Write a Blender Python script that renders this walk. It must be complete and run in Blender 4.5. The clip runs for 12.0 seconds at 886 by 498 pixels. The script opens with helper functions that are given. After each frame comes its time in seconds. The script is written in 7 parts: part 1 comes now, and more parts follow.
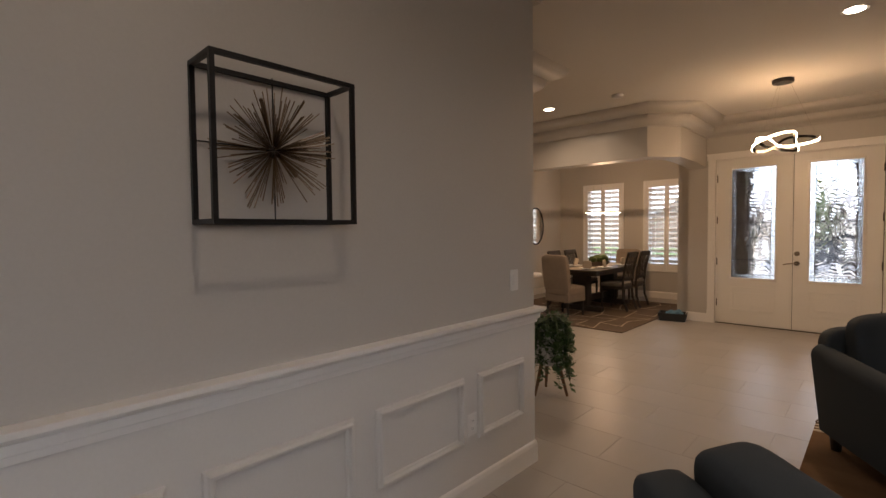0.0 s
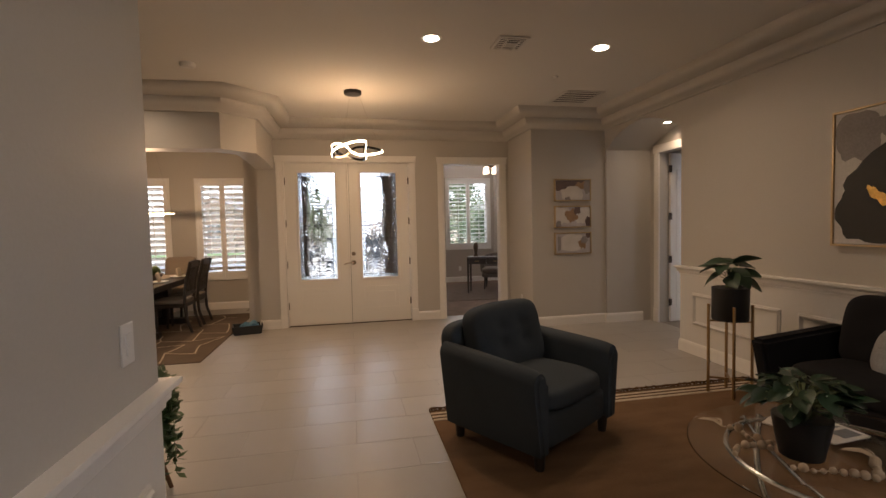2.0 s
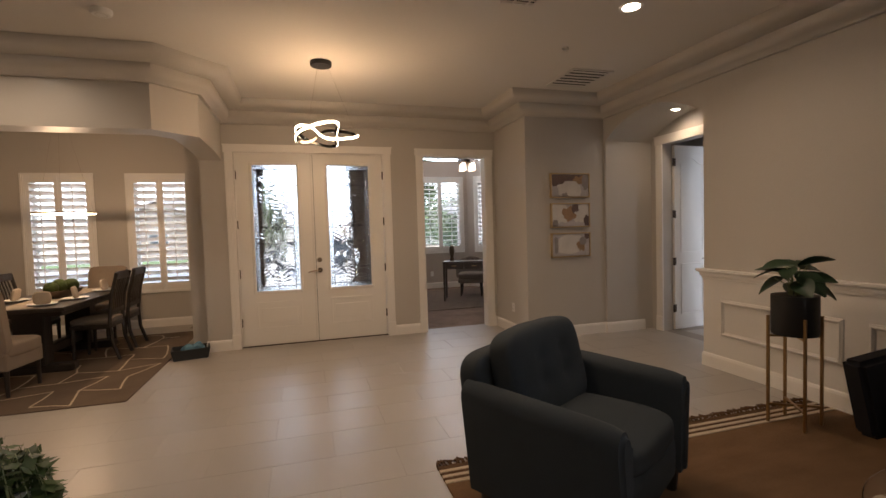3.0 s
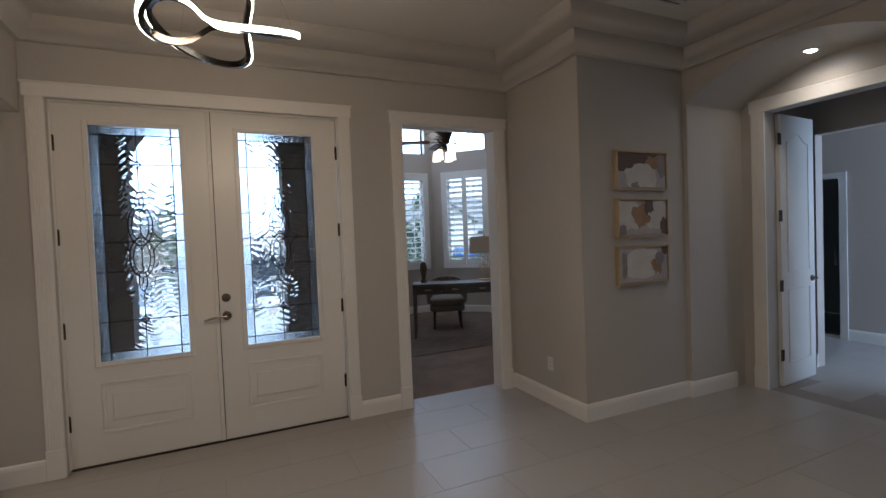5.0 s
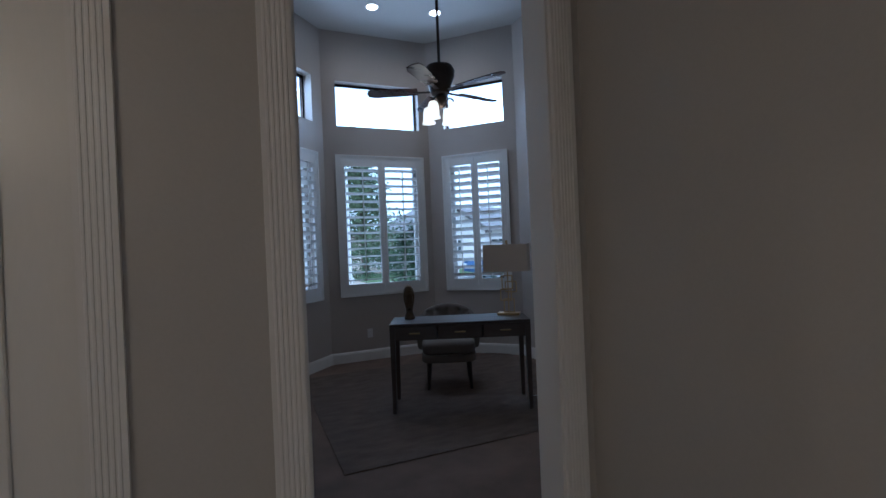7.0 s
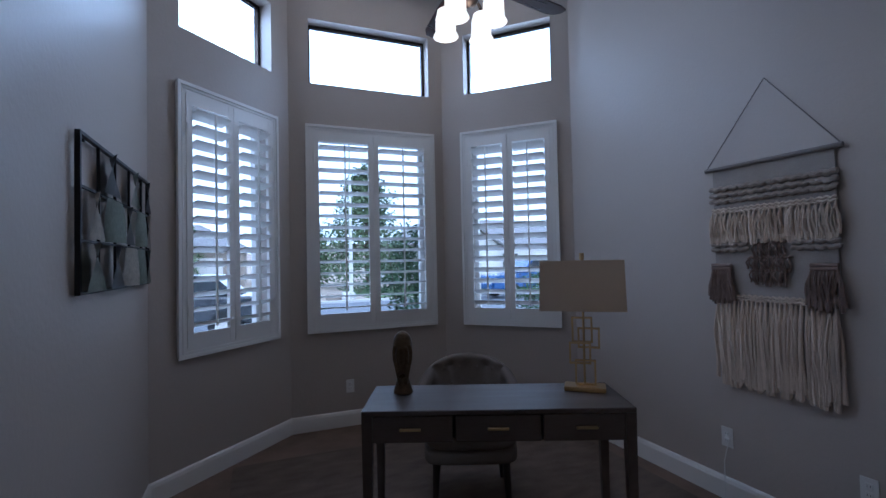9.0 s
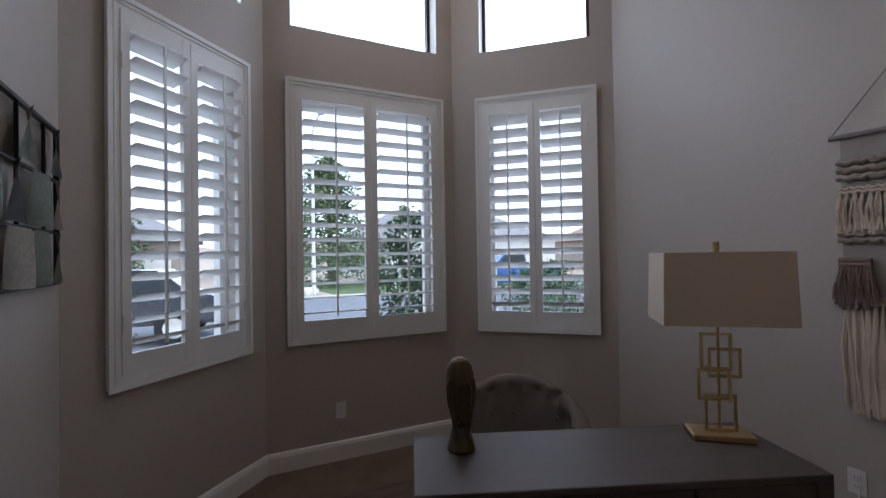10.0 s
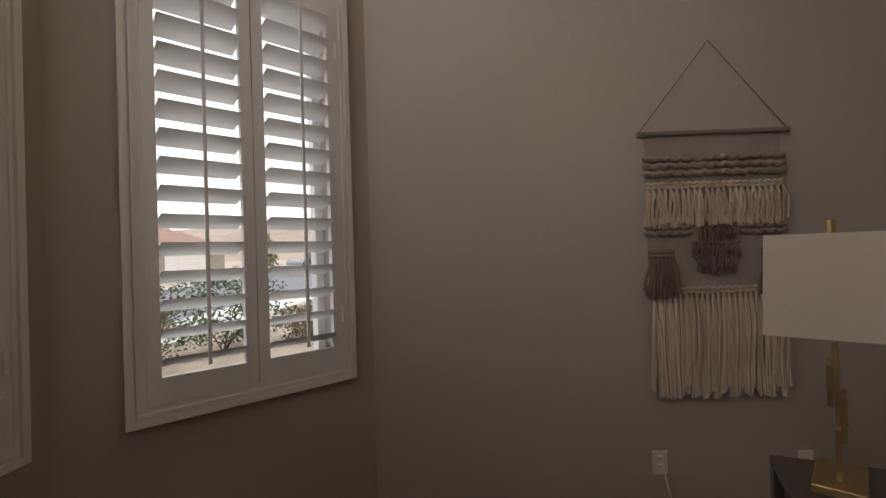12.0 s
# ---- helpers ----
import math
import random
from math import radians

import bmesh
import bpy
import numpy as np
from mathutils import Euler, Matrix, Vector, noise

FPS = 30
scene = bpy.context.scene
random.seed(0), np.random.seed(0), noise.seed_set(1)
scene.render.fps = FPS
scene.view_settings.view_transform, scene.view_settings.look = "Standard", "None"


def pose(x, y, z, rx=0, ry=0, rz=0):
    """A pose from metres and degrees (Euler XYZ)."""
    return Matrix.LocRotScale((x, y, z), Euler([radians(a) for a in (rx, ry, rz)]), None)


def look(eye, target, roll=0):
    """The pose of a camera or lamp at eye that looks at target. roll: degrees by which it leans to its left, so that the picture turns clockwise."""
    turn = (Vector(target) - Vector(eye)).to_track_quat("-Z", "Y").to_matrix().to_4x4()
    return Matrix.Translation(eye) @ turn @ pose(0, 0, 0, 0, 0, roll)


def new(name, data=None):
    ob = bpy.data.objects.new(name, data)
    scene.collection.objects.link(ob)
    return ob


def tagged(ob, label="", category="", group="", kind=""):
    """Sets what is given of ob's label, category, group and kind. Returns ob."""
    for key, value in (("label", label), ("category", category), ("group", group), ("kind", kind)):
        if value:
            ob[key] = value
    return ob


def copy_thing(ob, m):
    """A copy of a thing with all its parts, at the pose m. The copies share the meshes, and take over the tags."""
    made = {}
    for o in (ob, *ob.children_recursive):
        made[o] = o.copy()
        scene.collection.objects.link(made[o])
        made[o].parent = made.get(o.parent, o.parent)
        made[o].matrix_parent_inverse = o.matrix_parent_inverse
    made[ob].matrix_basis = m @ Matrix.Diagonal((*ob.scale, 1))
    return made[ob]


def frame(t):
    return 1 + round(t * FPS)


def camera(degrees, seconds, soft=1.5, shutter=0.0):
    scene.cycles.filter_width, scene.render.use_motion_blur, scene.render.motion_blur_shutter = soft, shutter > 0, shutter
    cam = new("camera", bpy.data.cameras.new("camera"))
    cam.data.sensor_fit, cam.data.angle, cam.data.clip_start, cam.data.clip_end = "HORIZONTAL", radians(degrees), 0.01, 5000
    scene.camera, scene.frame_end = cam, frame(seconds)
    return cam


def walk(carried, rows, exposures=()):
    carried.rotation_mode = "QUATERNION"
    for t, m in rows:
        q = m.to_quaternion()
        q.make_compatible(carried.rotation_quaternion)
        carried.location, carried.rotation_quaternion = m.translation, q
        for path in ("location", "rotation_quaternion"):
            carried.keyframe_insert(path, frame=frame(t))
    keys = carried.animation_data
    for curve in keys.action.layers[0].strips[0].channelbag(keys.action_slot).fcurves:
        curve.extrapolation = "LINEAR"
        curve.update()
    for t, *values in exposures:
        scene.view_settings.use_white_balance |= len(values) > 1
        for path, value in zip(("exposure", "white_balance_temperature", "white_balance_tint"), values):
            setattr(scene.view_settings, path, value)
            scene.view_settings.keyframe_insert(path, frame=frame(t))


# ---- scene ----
cam = camera(87.1, 12.0)
PATH = [
    (0, (0.124, -0.178, 1.431), (-1.249, 1.274, 1.355), -0.6),
    (0.5, (-0.154, -0.012, 1.419), (-1.081, 1.758, 1.327), -1.0),
    (1, (-0.424, 0.115, 1.434), (-0.854, 2.067, 1.364), -0.9),
    (1.5, (-0.647, 0.223, 1.458), (-0.556, 2.219, 1.381), -1.1),
    (2, (-0.776, 0.557, 1.47), (-0.389, 2.516, 1.37), -1.3),
    (2.5, (-0.89, 0.969, 1.45), (-0.386, 2.903, 1.366), -1.3),
    (3, (-0.907, 1.491, 1.432), (-0.343, 3.407, 1.345), -1.7),
    (3.2, (-0.889, 1.786, 1.467), (-0.304, 3.697, 1.368), -1.8),
    (5, (-0.69, 3.987, 1.473), (0.139, 5.806, 1.415), -2.2),
    (5.5, (-0.419, 4.58, 1.452), (0.419, 6.396, 1.423), -2.7),
    (6, (-0.173, 5.189, 1.451), (0.649, 7.012, 1.43), -2.4),
    (6.5, (0.19, 5.746, 1.426), (1.002, 7.573, 1.41), -2.6),
    (8.3, (1.04, 7.648, 1.45), (1.731, 9.525, 1.485), -1.2),
    (8.5, (1.084, 7.803, 1.442), (1.807, 9.668, 1.49), -1.3),
    (9, (1.208, 8.114, 1.446), (1.958, 9.968, 1.499), -1.2),
    (9.5, (1.176, 8.514, 1.43), (1.941, 10.361, 1.467), -0.4),
    (10, (1.138, 9.016, 1.439), (2.046, 10.797, 1.467), -0.9),
    (10.5, (1.193, 9.603, 1.435), (2.397, 11.2, 1.459), -1.0),
    (11, (1.213, 10.108, 1.436), (2.722, 11.42, 1.471), -1.2),
    (11.5, (1.325, 10.612, 1.436), (3.17, 11.383, 1.443), -2.0),
    (12, (1.499, 11.029, 1.417), (3.498, 11.091, 1.434), -1.75),
]
EXPOSURE = [(0.0, 0.1, 6500, 16), (1.5, 0.14, 6550, 15), (3.0, 0.2, 6250, 14), (4.0, 0.02, 5900, 11), (5.0, -0.3, 4900, 6), (5.5, -0.54, 4800, 4),
            (6.0, -0.72, 4700, 4), (6.5, -1.0, 4500, 4), (7.5, -1.05, 4400, 8), (8.5, -0.88, 4300, 9), (9.5, -0.86, 5050, 13), (10.5, -0.58, 5750, 13), (11.2, -0.64, 6200, 13), (12.0, -0.98, 7100, 15)]
walk(cam, [(t, look(eye, target, roll)) for t, eye, target, roll in PATH], EXPOSURE)

# ---- light ----
world = bpy.data.worlds.new("world")
scene.world = world
world.use_nodes = True
_n = world.node_tree.nodes
_sky = _n.new("ShaderNodeTexSky")
_sky.sky_type = "NISHITA"
_sky.sun_disc = False
_sky.sun_elevation = radians(38)
_sky.sun_rotation = radians(200)
_sky.air_density = 1.0
_sky.dust_density = 6.0
_mixw = _n.new("ShaderNodeMix")
_mixw.data_type = "RGBA"
_mixw.inputs[0].default_value = 0.75
_mixw.inputs[7].default_value = (32.0, 34.6, 37.5, 1)
world.node_tree.links.new(_sky.outputs[0], _mixw.inputs[6])
world.node_tree.links.new(_mixw.outputs[2], _n["Background"].inputs[0])
_n["Background"].inputs[1].default_value = 0.15

sun = new("sun", bpy.data.lights.new("sun", "SUN"))
sun.data.energy, sun.data.angle, sun.data.color = 1.5, radians(14), (1.0, 0.95, 0.88)
sun.matrix_world = look((0, 0, 30), (-14, 22, 0))

WARM = (1.0, 0.72, 0.46)


def downlight(x, y, z, watts, size=0.11, color=WARM, spread=150):
    la = bpy.data.lights.new("downlight_lamp", "AREA")
    la.shape, la.size, la.energy, la.color = "DISK", size, watts, color
    la.spread = radians(spread)
    ob = new("downlight_lamp", la)
    ob.location = (x, y, z)
    return ob


def bulb(x, y, z, watts, radius=0.04, color=WARM):
    la = bpy.data.lights.new("bulb_lamp", "POINT")
    la.energy, la.shadow_soft_size, la.color = watts, radius, color
    ob = new("bulb_lamp", la)
    ob.location = (x, y, z)
    return ob


CEIL = 3.04
CANS = [(-0.06, 4.48), (1.49, 4.48), (-3.15, 5.37), (-0.06, 0.35), (1.49, 0.35)]
for _x, _y in CANS:
    downlight(_x, _y, CEIL - 0.012, (11 if _x < 1 else 8) if _y > 2 else 5, color=WARM if _y > 2 else (1.0, 0.80, 0.60))
downlight(3.35, 6.05, 2.735, 2.4, 0.08)
for _x, _y in [(2.0, 11.6), (2.75, 11.5)]:
    downlight(_x, _y, 4.255, 3.4)
bulb(-0.7, 6.1, 2.28, 31, 0.12, (1.0, 0.63, 0.33))
bulb(-3.62, 8.05, 1.742, 31, 0.012, (1.0, 0.64, 0.35))

# ---- materials ----


def material(name, color, rough=0.6, metal=0.0, vary=0.08, scale=3.0, fine=60.0, bump=0.1, bump_scale=None, island=False, coat=0.0, stretch=None, dist=0.002, spec=None):
    """Principled surface with coarse and fine variation of tone, and relief."""
    m = bpy.data.materials.new(name)
    m.use_nodes = True
    nt = m.node_tree
    b = nt.nodes["Principled BSDF"]
    b.inputs["Roughness"].default_value = rough
    b.inputs["Metallic"].default_value = metal
    b.inputs["Coat Weight"].default_value = coat
    if spec is not None:
        b.inputs["Specular IOR Level"].default_value = spec
    co = nt.nodes.new("ShaderNodeTexCoord")
    mp = nt.nodes.new("ShaderNodeMapping")
    if stretch:
        mp.inputs["Scale"].default_value = stretch
    nt.links.new(co.outputs["Object"], mp.inputs[0])
    tones = []
    for sc, det in ((scale, 3.0), (fine, 4.0)):
        nz = nt.nodes.new("ShaderNodeTexNoise")
        nz.inputs["Scale"].default_value = sc
        nz.inputs["Detail"].default_value = det
        nt.links.new(mp.outputs[0], nz.inputs["Vector"])
        tones.append(nz)
    add = nt.nodes.new("ShaderNodeMath")
    add.operation = "ADD"
    nt.links.new(tones[0].outputs["Fac"], add.inputs[0])
    nt.links.new(tones[1].outputs["Fac"], add.inputs[1])
    last = add
    if island:
        oi = nt.nodes.new("ShaderNodeObjectInfo" if island == "object" else "ShaderNodeNewGeometry")
        ad = nt.nodes.new("ShaderNodeMath")
        ad.operation = "ADD"
        nt.links.new(last.outputs[0], ad.inputs[0])
        nt.links.new(oi.outputs["Random" if island == "object" else "Random Per Island"], ad.inputs[1])
        last = ad
    rng = nt.nodes.new("ShaderNodeMapRange")
    rng.inputs["From Min"].default_value = 0.6
    rng.inputs["From Max"].default_value = 2.2 if island else 1.4
    rng.inputs["To Min"].default_value = 1 - vary
    rng.inputs["To Max"].default_value = 1 + vary
    nt.links.new(last.outputs[0], rng.inputs["Value"])
    mul = nt.nodes.new("ShaderNodeVectorMath")
    mul.operation = "SCALE"
    mul.inputs[0].default_value = color
    nt.links.new(rng.outputs[0], mul.inputs["Scale"])
    nt.links.new(mul.outputs[0], b.inputs["Base Color"])
    rr = nt.nodes.new("ShaderNodeMapRange")
    rr.inputs["From Min"].default_value, rr.inputs["From Max"].default_value = 0.3, 0.7
    rr.inputs["To Min"].default_value, rr.inputs["To Max"].default_value = max(0.02, rough - 0.06), min(1, rough + 0.06)
    nt.links.new(tones[0].outputs["Fac"], rr.inputs["Value"])
    nt.links.new(rr.outputs[0], b.inputs["Roughness"])
    if bump:
        src = tones[1]
        if bump_scale:
            src = nt.nodes.new("ShaderNodeTexNoise")
            src.inputs["Scale"].default_value = bump_scale
            src.inputs["Detail"].default_value = 3.0
            nt.links.new(mp.outputs[0], src.inputs["Vector"])
        bp = nt.nodes.new("ShaderNodeBump")
        bp.inputs["Strength"].default_value = bump
        bp.inputs["Distance"].default_value = dist
        nt.links.new(src.outputs["Fac"], bp.inputs["Height"])
        nt.links.new(bp.outputs[0], b.inputs["Normal"])
    return m


def glow(name, color, strength):
    m = bpy.data.materials.new(name)
    m.use_nodes = True
    nt = m.node_tree
    nt.nodes.clear()
    e = nt.nodes.new("ShaderNodeEmission")
    e.inputs[0].default_value, e.inputs[1].default_value = (*color, 1), strength
    o = nt.nodes.new("ShaderNodeOutputMaterial")
    nt.links.new(e.outputs[0], o.inputs[0])
    return m


def glass_material(name, color=(1, 1, 1), rough=0.0, bump=0.0, bscale=8.0, ior=1.45, stretch=None, detail=3.0, distort=0.0, dist=0.01):
    m = bpy.data.materials.new(name)
    m.use_nodes = True
    b = m.node_tree.nodes["Principled BSDF"]
    b.inputs["Base Color"].default_value = (*color, 1)
    b.inputs["Transmission Weight"].default_value = 1
    b.inputs["Roughness"].default_value = rough
    b.inputs["IOR"].default_value = ior
    if bump:
        nt = m.node_tree
        co = nt.nodes.new("ShaderNodeTexCoord")
        mp = nt.nodes.new("ShaderNodeMapping")
        if stretch:
            mp.inputs["Scale"].default_value = stretch
        nz = nt.nodes.new("ShaderNodeTexNoise")
        nz.inputs["Scale"].default_value, nz.inputs["Detail"].default_value, nz.inputs["Distortion"].default_value = bscale, detail, distort
        bp = nt.nodes.new("ShaderNodeBump")
        bp.inputs["Strength"].default_value, bp.inputs["Distance"].default_value = bump, dist
        nt.links.new(co.outputs["Object"], mp.inputs[0])
        nt.links.new(mp.outputs[0], nz.inputs["Vector"])
        nt.links.new(nz.outputs["Fac"], bp.inputs["Height"])
        nt.links.new(bp.outputs[0], b.inputs["Normal"])
    return m


M_WALL = material("greige_wall_paint", (0.50, 0.475, 0.44), 0.45, vary=0.03, scale=0.8, fine=90, bump=0.25, bump_scale=70, dist=0.002)
M_DENWALL = material("grey_wall_paint", (0.46, 0.41, 0.365), 0.44, vary=0.03, scale=0.8, fine=90, bump=0.4, bump_scale=42, dist=0.0035)
M_CEIL = material("ceiling_paint", (0.66, 0.63, 0.59), 0.8, vary=0.03, scale=0.7, fine=120, bump=0.3, bump_scale=90, dist=0.002)
M_TRIM = material("white_trim_paint", (0.80, 0.78, 0.75), 0.35, vary=0.02, scale=2, fine=80, bump=0.05)
# The trim's white, darkened in its colour for weaker light low on the walls.
M_WAINSCOT = material("dimmed_white_wainscot_paint", (0.66, 0.645, 0.62), 0.4, vary=0.03, scale=2, fine=80, bump=0.08)
M_DOOR = material("white_door_paint", (0.78, 0.76, 0.72), 0.33, vary=0.02, scale=2, fine=90, bump=0.06, stretch=(1, 1, 0.2))
M_SHUTTER = material("white_shutter_paint", (0.84, 0.83, 0.81), 0.38, vary=0.02, scale=3, fine=60, bump=0.04)
M_TILE = material("porcelain_tile", (0.37, 0.35, 0.33), 0.39, vary=0.05, scale=2.2, fine=18, bump=0.06, island="object", stretch=(1, 0.35, 1))
M_GROUT = material("tile_grout", (0.30, 0.28, 0.26), 0.9, vary=0.1, scale=4, fine=120, bump=0.3)
M_CARPET = material("brown_carpet", (0.25, 0.185, 0.145), 1.0, vary=0.35, scale=3.5, fine=150, bump=1.0, bump_scale=260, dist=0.008, spec=0.1)
M_BLACK = material("black_metal", (0.012, 0.012, 0.013), 0.42, 0.3, vary=0.2, scale=6, fine=90, bump=0.05)
M_BRONZE = material("dark_bronze", (0.06, 0.045, 0.035), 0.38, 0.9, vary=0.2, scale=8, fine=80, bump=0.05)
M_NICKEL = material("antique_nickel", (0.24, 0.20, 0.16), 0.32, 1.0, vary=0.1, scale=8, fine=90, bump=0.03)
M_CHROME = material("chrome", (0.85, 0.84, 0.82), 0.16, 1.0, vary=0.03, scale=8, fine=60, bump=0.0)
M_BRASS = material("brushed_brass", (0.55, 0.40, 0.20), 0.34, 1.0, vary=0.12, scale=6, fine=90, bump=0.05)
M_PLASTIC = material("white_plastic", (0.74, 0.73, 0.71), 0.4, vary=0.02, scale=5, fine=60, bump=0.0)
M_LAMP = glow("lit_lamp_lens", (1.0, 0.86, 0.66), 30.0)
M_LED = glow("warm_led_strip", (1.0, 0.80, 0.52), 14.0)
M_SHADEGLASS = glow("lit_opal_glass", (1.0, 0.80, 0.58), 3.0)
M_PANE = glass_material("window_glass", (0.97, 0.98, 0.98), ior=1.06)

# ---- helpers ----


def box(bm, x0, x1, y0, y1, z0, z1, m=None):
    vs = [bm.verts.new((x, y, z)) for x in (x0, x1) for y in (y0, y1) for z in (z0, z1)]
    if m is not None:
        for v in vs:
            v.co = m @ v.co
    for q in ((0, 1, 3, 2), (4, 6, 7, 5), (0, 4, 5, 1), (2, 3, 7, 6), (0, 2, 6, 4), (1, 5, 7, 3)):
        bm.faces.new([vs[i] for i in q])
    return vs


def rbox(x0, x1, y0, y1, z0, z1, r=0.01, seg=2, m=None):
    bm = bmesh.new()
    box(bm, x0, x1, y0, y1, z0, z1)
    bmesh.ops.bevel(bm, geom=bm.edges[:], offset=r, segments=seg, profile=0.5, affect="EDGES")
    if m is not None:
        bm.transform(m)
    return bm


def cyl(bm, p0, p1, r0, r1=None, n=16, caps=True):
    p0, p1 = Vector(p0), Vector(p1)
    r1 = r0 if r1 is None else r1
    q = (p1 - p0).to_track_quat("Z", "Y")
    rings = []
    for p, r in ((p0, r0), (p1, r1)):
        rings.append([bm.verts.new(p + q @ Vector((r * math.cos(2 * math.pi * i / n), r * math.sin(2 * math.pi * i / n), 0))) for i in range(n)])
    for i in range(n):
        bm.faces.new((rings[0][i], rings[0][(i + 1) % n], rings[1][(i + 1) % n], rings[1][i]))
    if caps:
        bm.faces.new(rings[0][::-1])
        bm.faces.new(rings[1])
    return bm


def lathe(bm, prof, n=24, at=(0, 0, 0), close=True):
    """Turns (radius, z) points round a vertical axis."""
    rings = []
    for r, z in prof:
        rings.append([bm.verts.new((at[0] + r * math.cos(2 * math.pi * i / n), at[1] + r * math.sin(2 * math.pi * i / n), at[2] + z)) for i in range(n)])
    for a, b in zip(rings, rings[1:]):
        for i in range(n):
            bm.faces.new((a[i], a[(i + 1) % n], b[(i + 1) % n], b[i]))
    if close:
        bm.faces.new(rings[0][::-1])
        bm.faces.new(rings[-1])
    return bm


def tube(bm, pts, r, n=8, closed=False, taper=None):
    pts = [Vector(p) for p in pts]
    k = len(pts)
    rings = []
    up = Vector((0, 0, 1))
    last_x = None
    for i, p in enumerate(pts):
        a = pts[(i - 1) % k] if (closed or i) else pts[0]
        b = pts[(i + 1) % k] if (closed or i < k - 1) else pts[-1]
        d = (b - a).normalized()
        if last_x is None:
            last_x = d.cross(up)
            if last_x.length < 0.01:
                last_x = d.cross(Vector((1, 0, 0)))
        x = (last_x - d * last_x.dot(d)).normalized()
        last_x = x
        y = d.cross(x)
        rr = r * (taper(i / max(1, k - 1)) if taper else 1)
        rings.append([bm.verts.new(p + rr * (x * math.cos(2 * math.pi * j / n) + y * math.sin(2 * math.pi * j / n))) for j in range(n)])
    for i in range(k if closed else k - 1):
        a, b = rings[i], rings[(i + 1) % k]
        for j in range(n):
            bm.faces.new((a[j], a[(j + 1) % n], b[(j + 1) % n], b[j]))
    if not closed:
        bm.faces.new(rings[0][::-1])
        bm.faces.new(rings[-1])
    return bm


def prism(bm, pts, z0, z1, m=None):
    lo = [bm.verts.new((x, y, z0)) for x, y in pts]
    hi = [bm.verts.new((x, y, z1)) for x, y in pts]
    k = len(pts)
    for i in range(k):
        bm.faces.new((lo[i], lo[(i + 1) % k], hi[(i + 1) % k], hi[i]))
    bm.faces.new(lo[::-1])
    bm.faces.new(hi)
    if m is not None:
        for v in lo + hi:
            v.co = m @ v.co
    return bm


def offset_line(pts, d, closed=False):
    """A polyline moved d to its right, with mitred corners."""
    pts = [Vector(p).to_2d() for p in pts]
    k = len(pts)
    out = []
    for i, p in enumerate(pts):
        a = pts[i - 1] if (i or closed) else None
        b = pts[(i + 1) % k] if (i < k - 1 or closed) else None
        ns = []
        for u, v in ((a, p), (p, b)):
            if u is not None and v is not None:
                e = (v - u).normalized()
                ns.append(Vector((e.y, -e.x)))
        if len(ns) == 2:
            m = (ns[0] + ns[1])
            m = m / max(0.2, (1 + ns[0].dot(ns[1])))
        else:
            m = ns[0]
        out.append(p + m * d)
    return out


def sweep(bm, pts, prof, closed=False):
    """Runs a profile of (distance to the right, z) along a polyline; the profile's ends are joined to close it."""
    lines = [(offset_line(pts, d, closed), z) for d, z in prof]
    k = len(pts)
    rows = [[bm.verts.new((p.x, p.y, z)) for p in line] for line, z in lines]
    n = len(rows)
    for j in range(n):
        a, b = rows[j], rows[(j + 1) % n]
        for i in range(k if closed else k - 1):
            bm.faces.new((a[i], a[(i + 1) % k], b[(i + 1) % k], b[i]))
    if not closed:
        bm.faces.new([r[0] for r in rows])
        bm.faces.new([r[-1] for r in rows][::-1])
    return bm


SHARED = {}


def mesh_of(name, bm, mt, smooth=False):
    bmesh.ops.recalc_face_normals(bm, faces=bm.faces[:])
    me = bpy.data.meshes.new(name)
    bm.to_mesh(me)
    bm.free()
    me.materials.append(mt)
    if smooth:
        me.polygons.foreach_set("use_smooth", [True] * len(me.polygons))
        me.set_sharp_from_angle(angle=radians(42))
    return me


def part(name, bm, mt, parent=None, label="", smooth=False):
    ob = new(name, mesh_of(name, bm, mt, smooth))
    if parent is not None:
        ob.parent = parent
    return tagged(ob, label)


def thing(name, label, category, m=None, group="", kind=""):
    ob = new(name)
    if m is not None:
        ob.matrix_world = m
    ob.empty_display_size = 0.1
    return tagged(ob, label, category, group, kind)


def structure(name, bm, mt, label, category, smooth=False):
    return tagged(part(name, bm, mt, None, "", smooth), label, category, "", "structure")


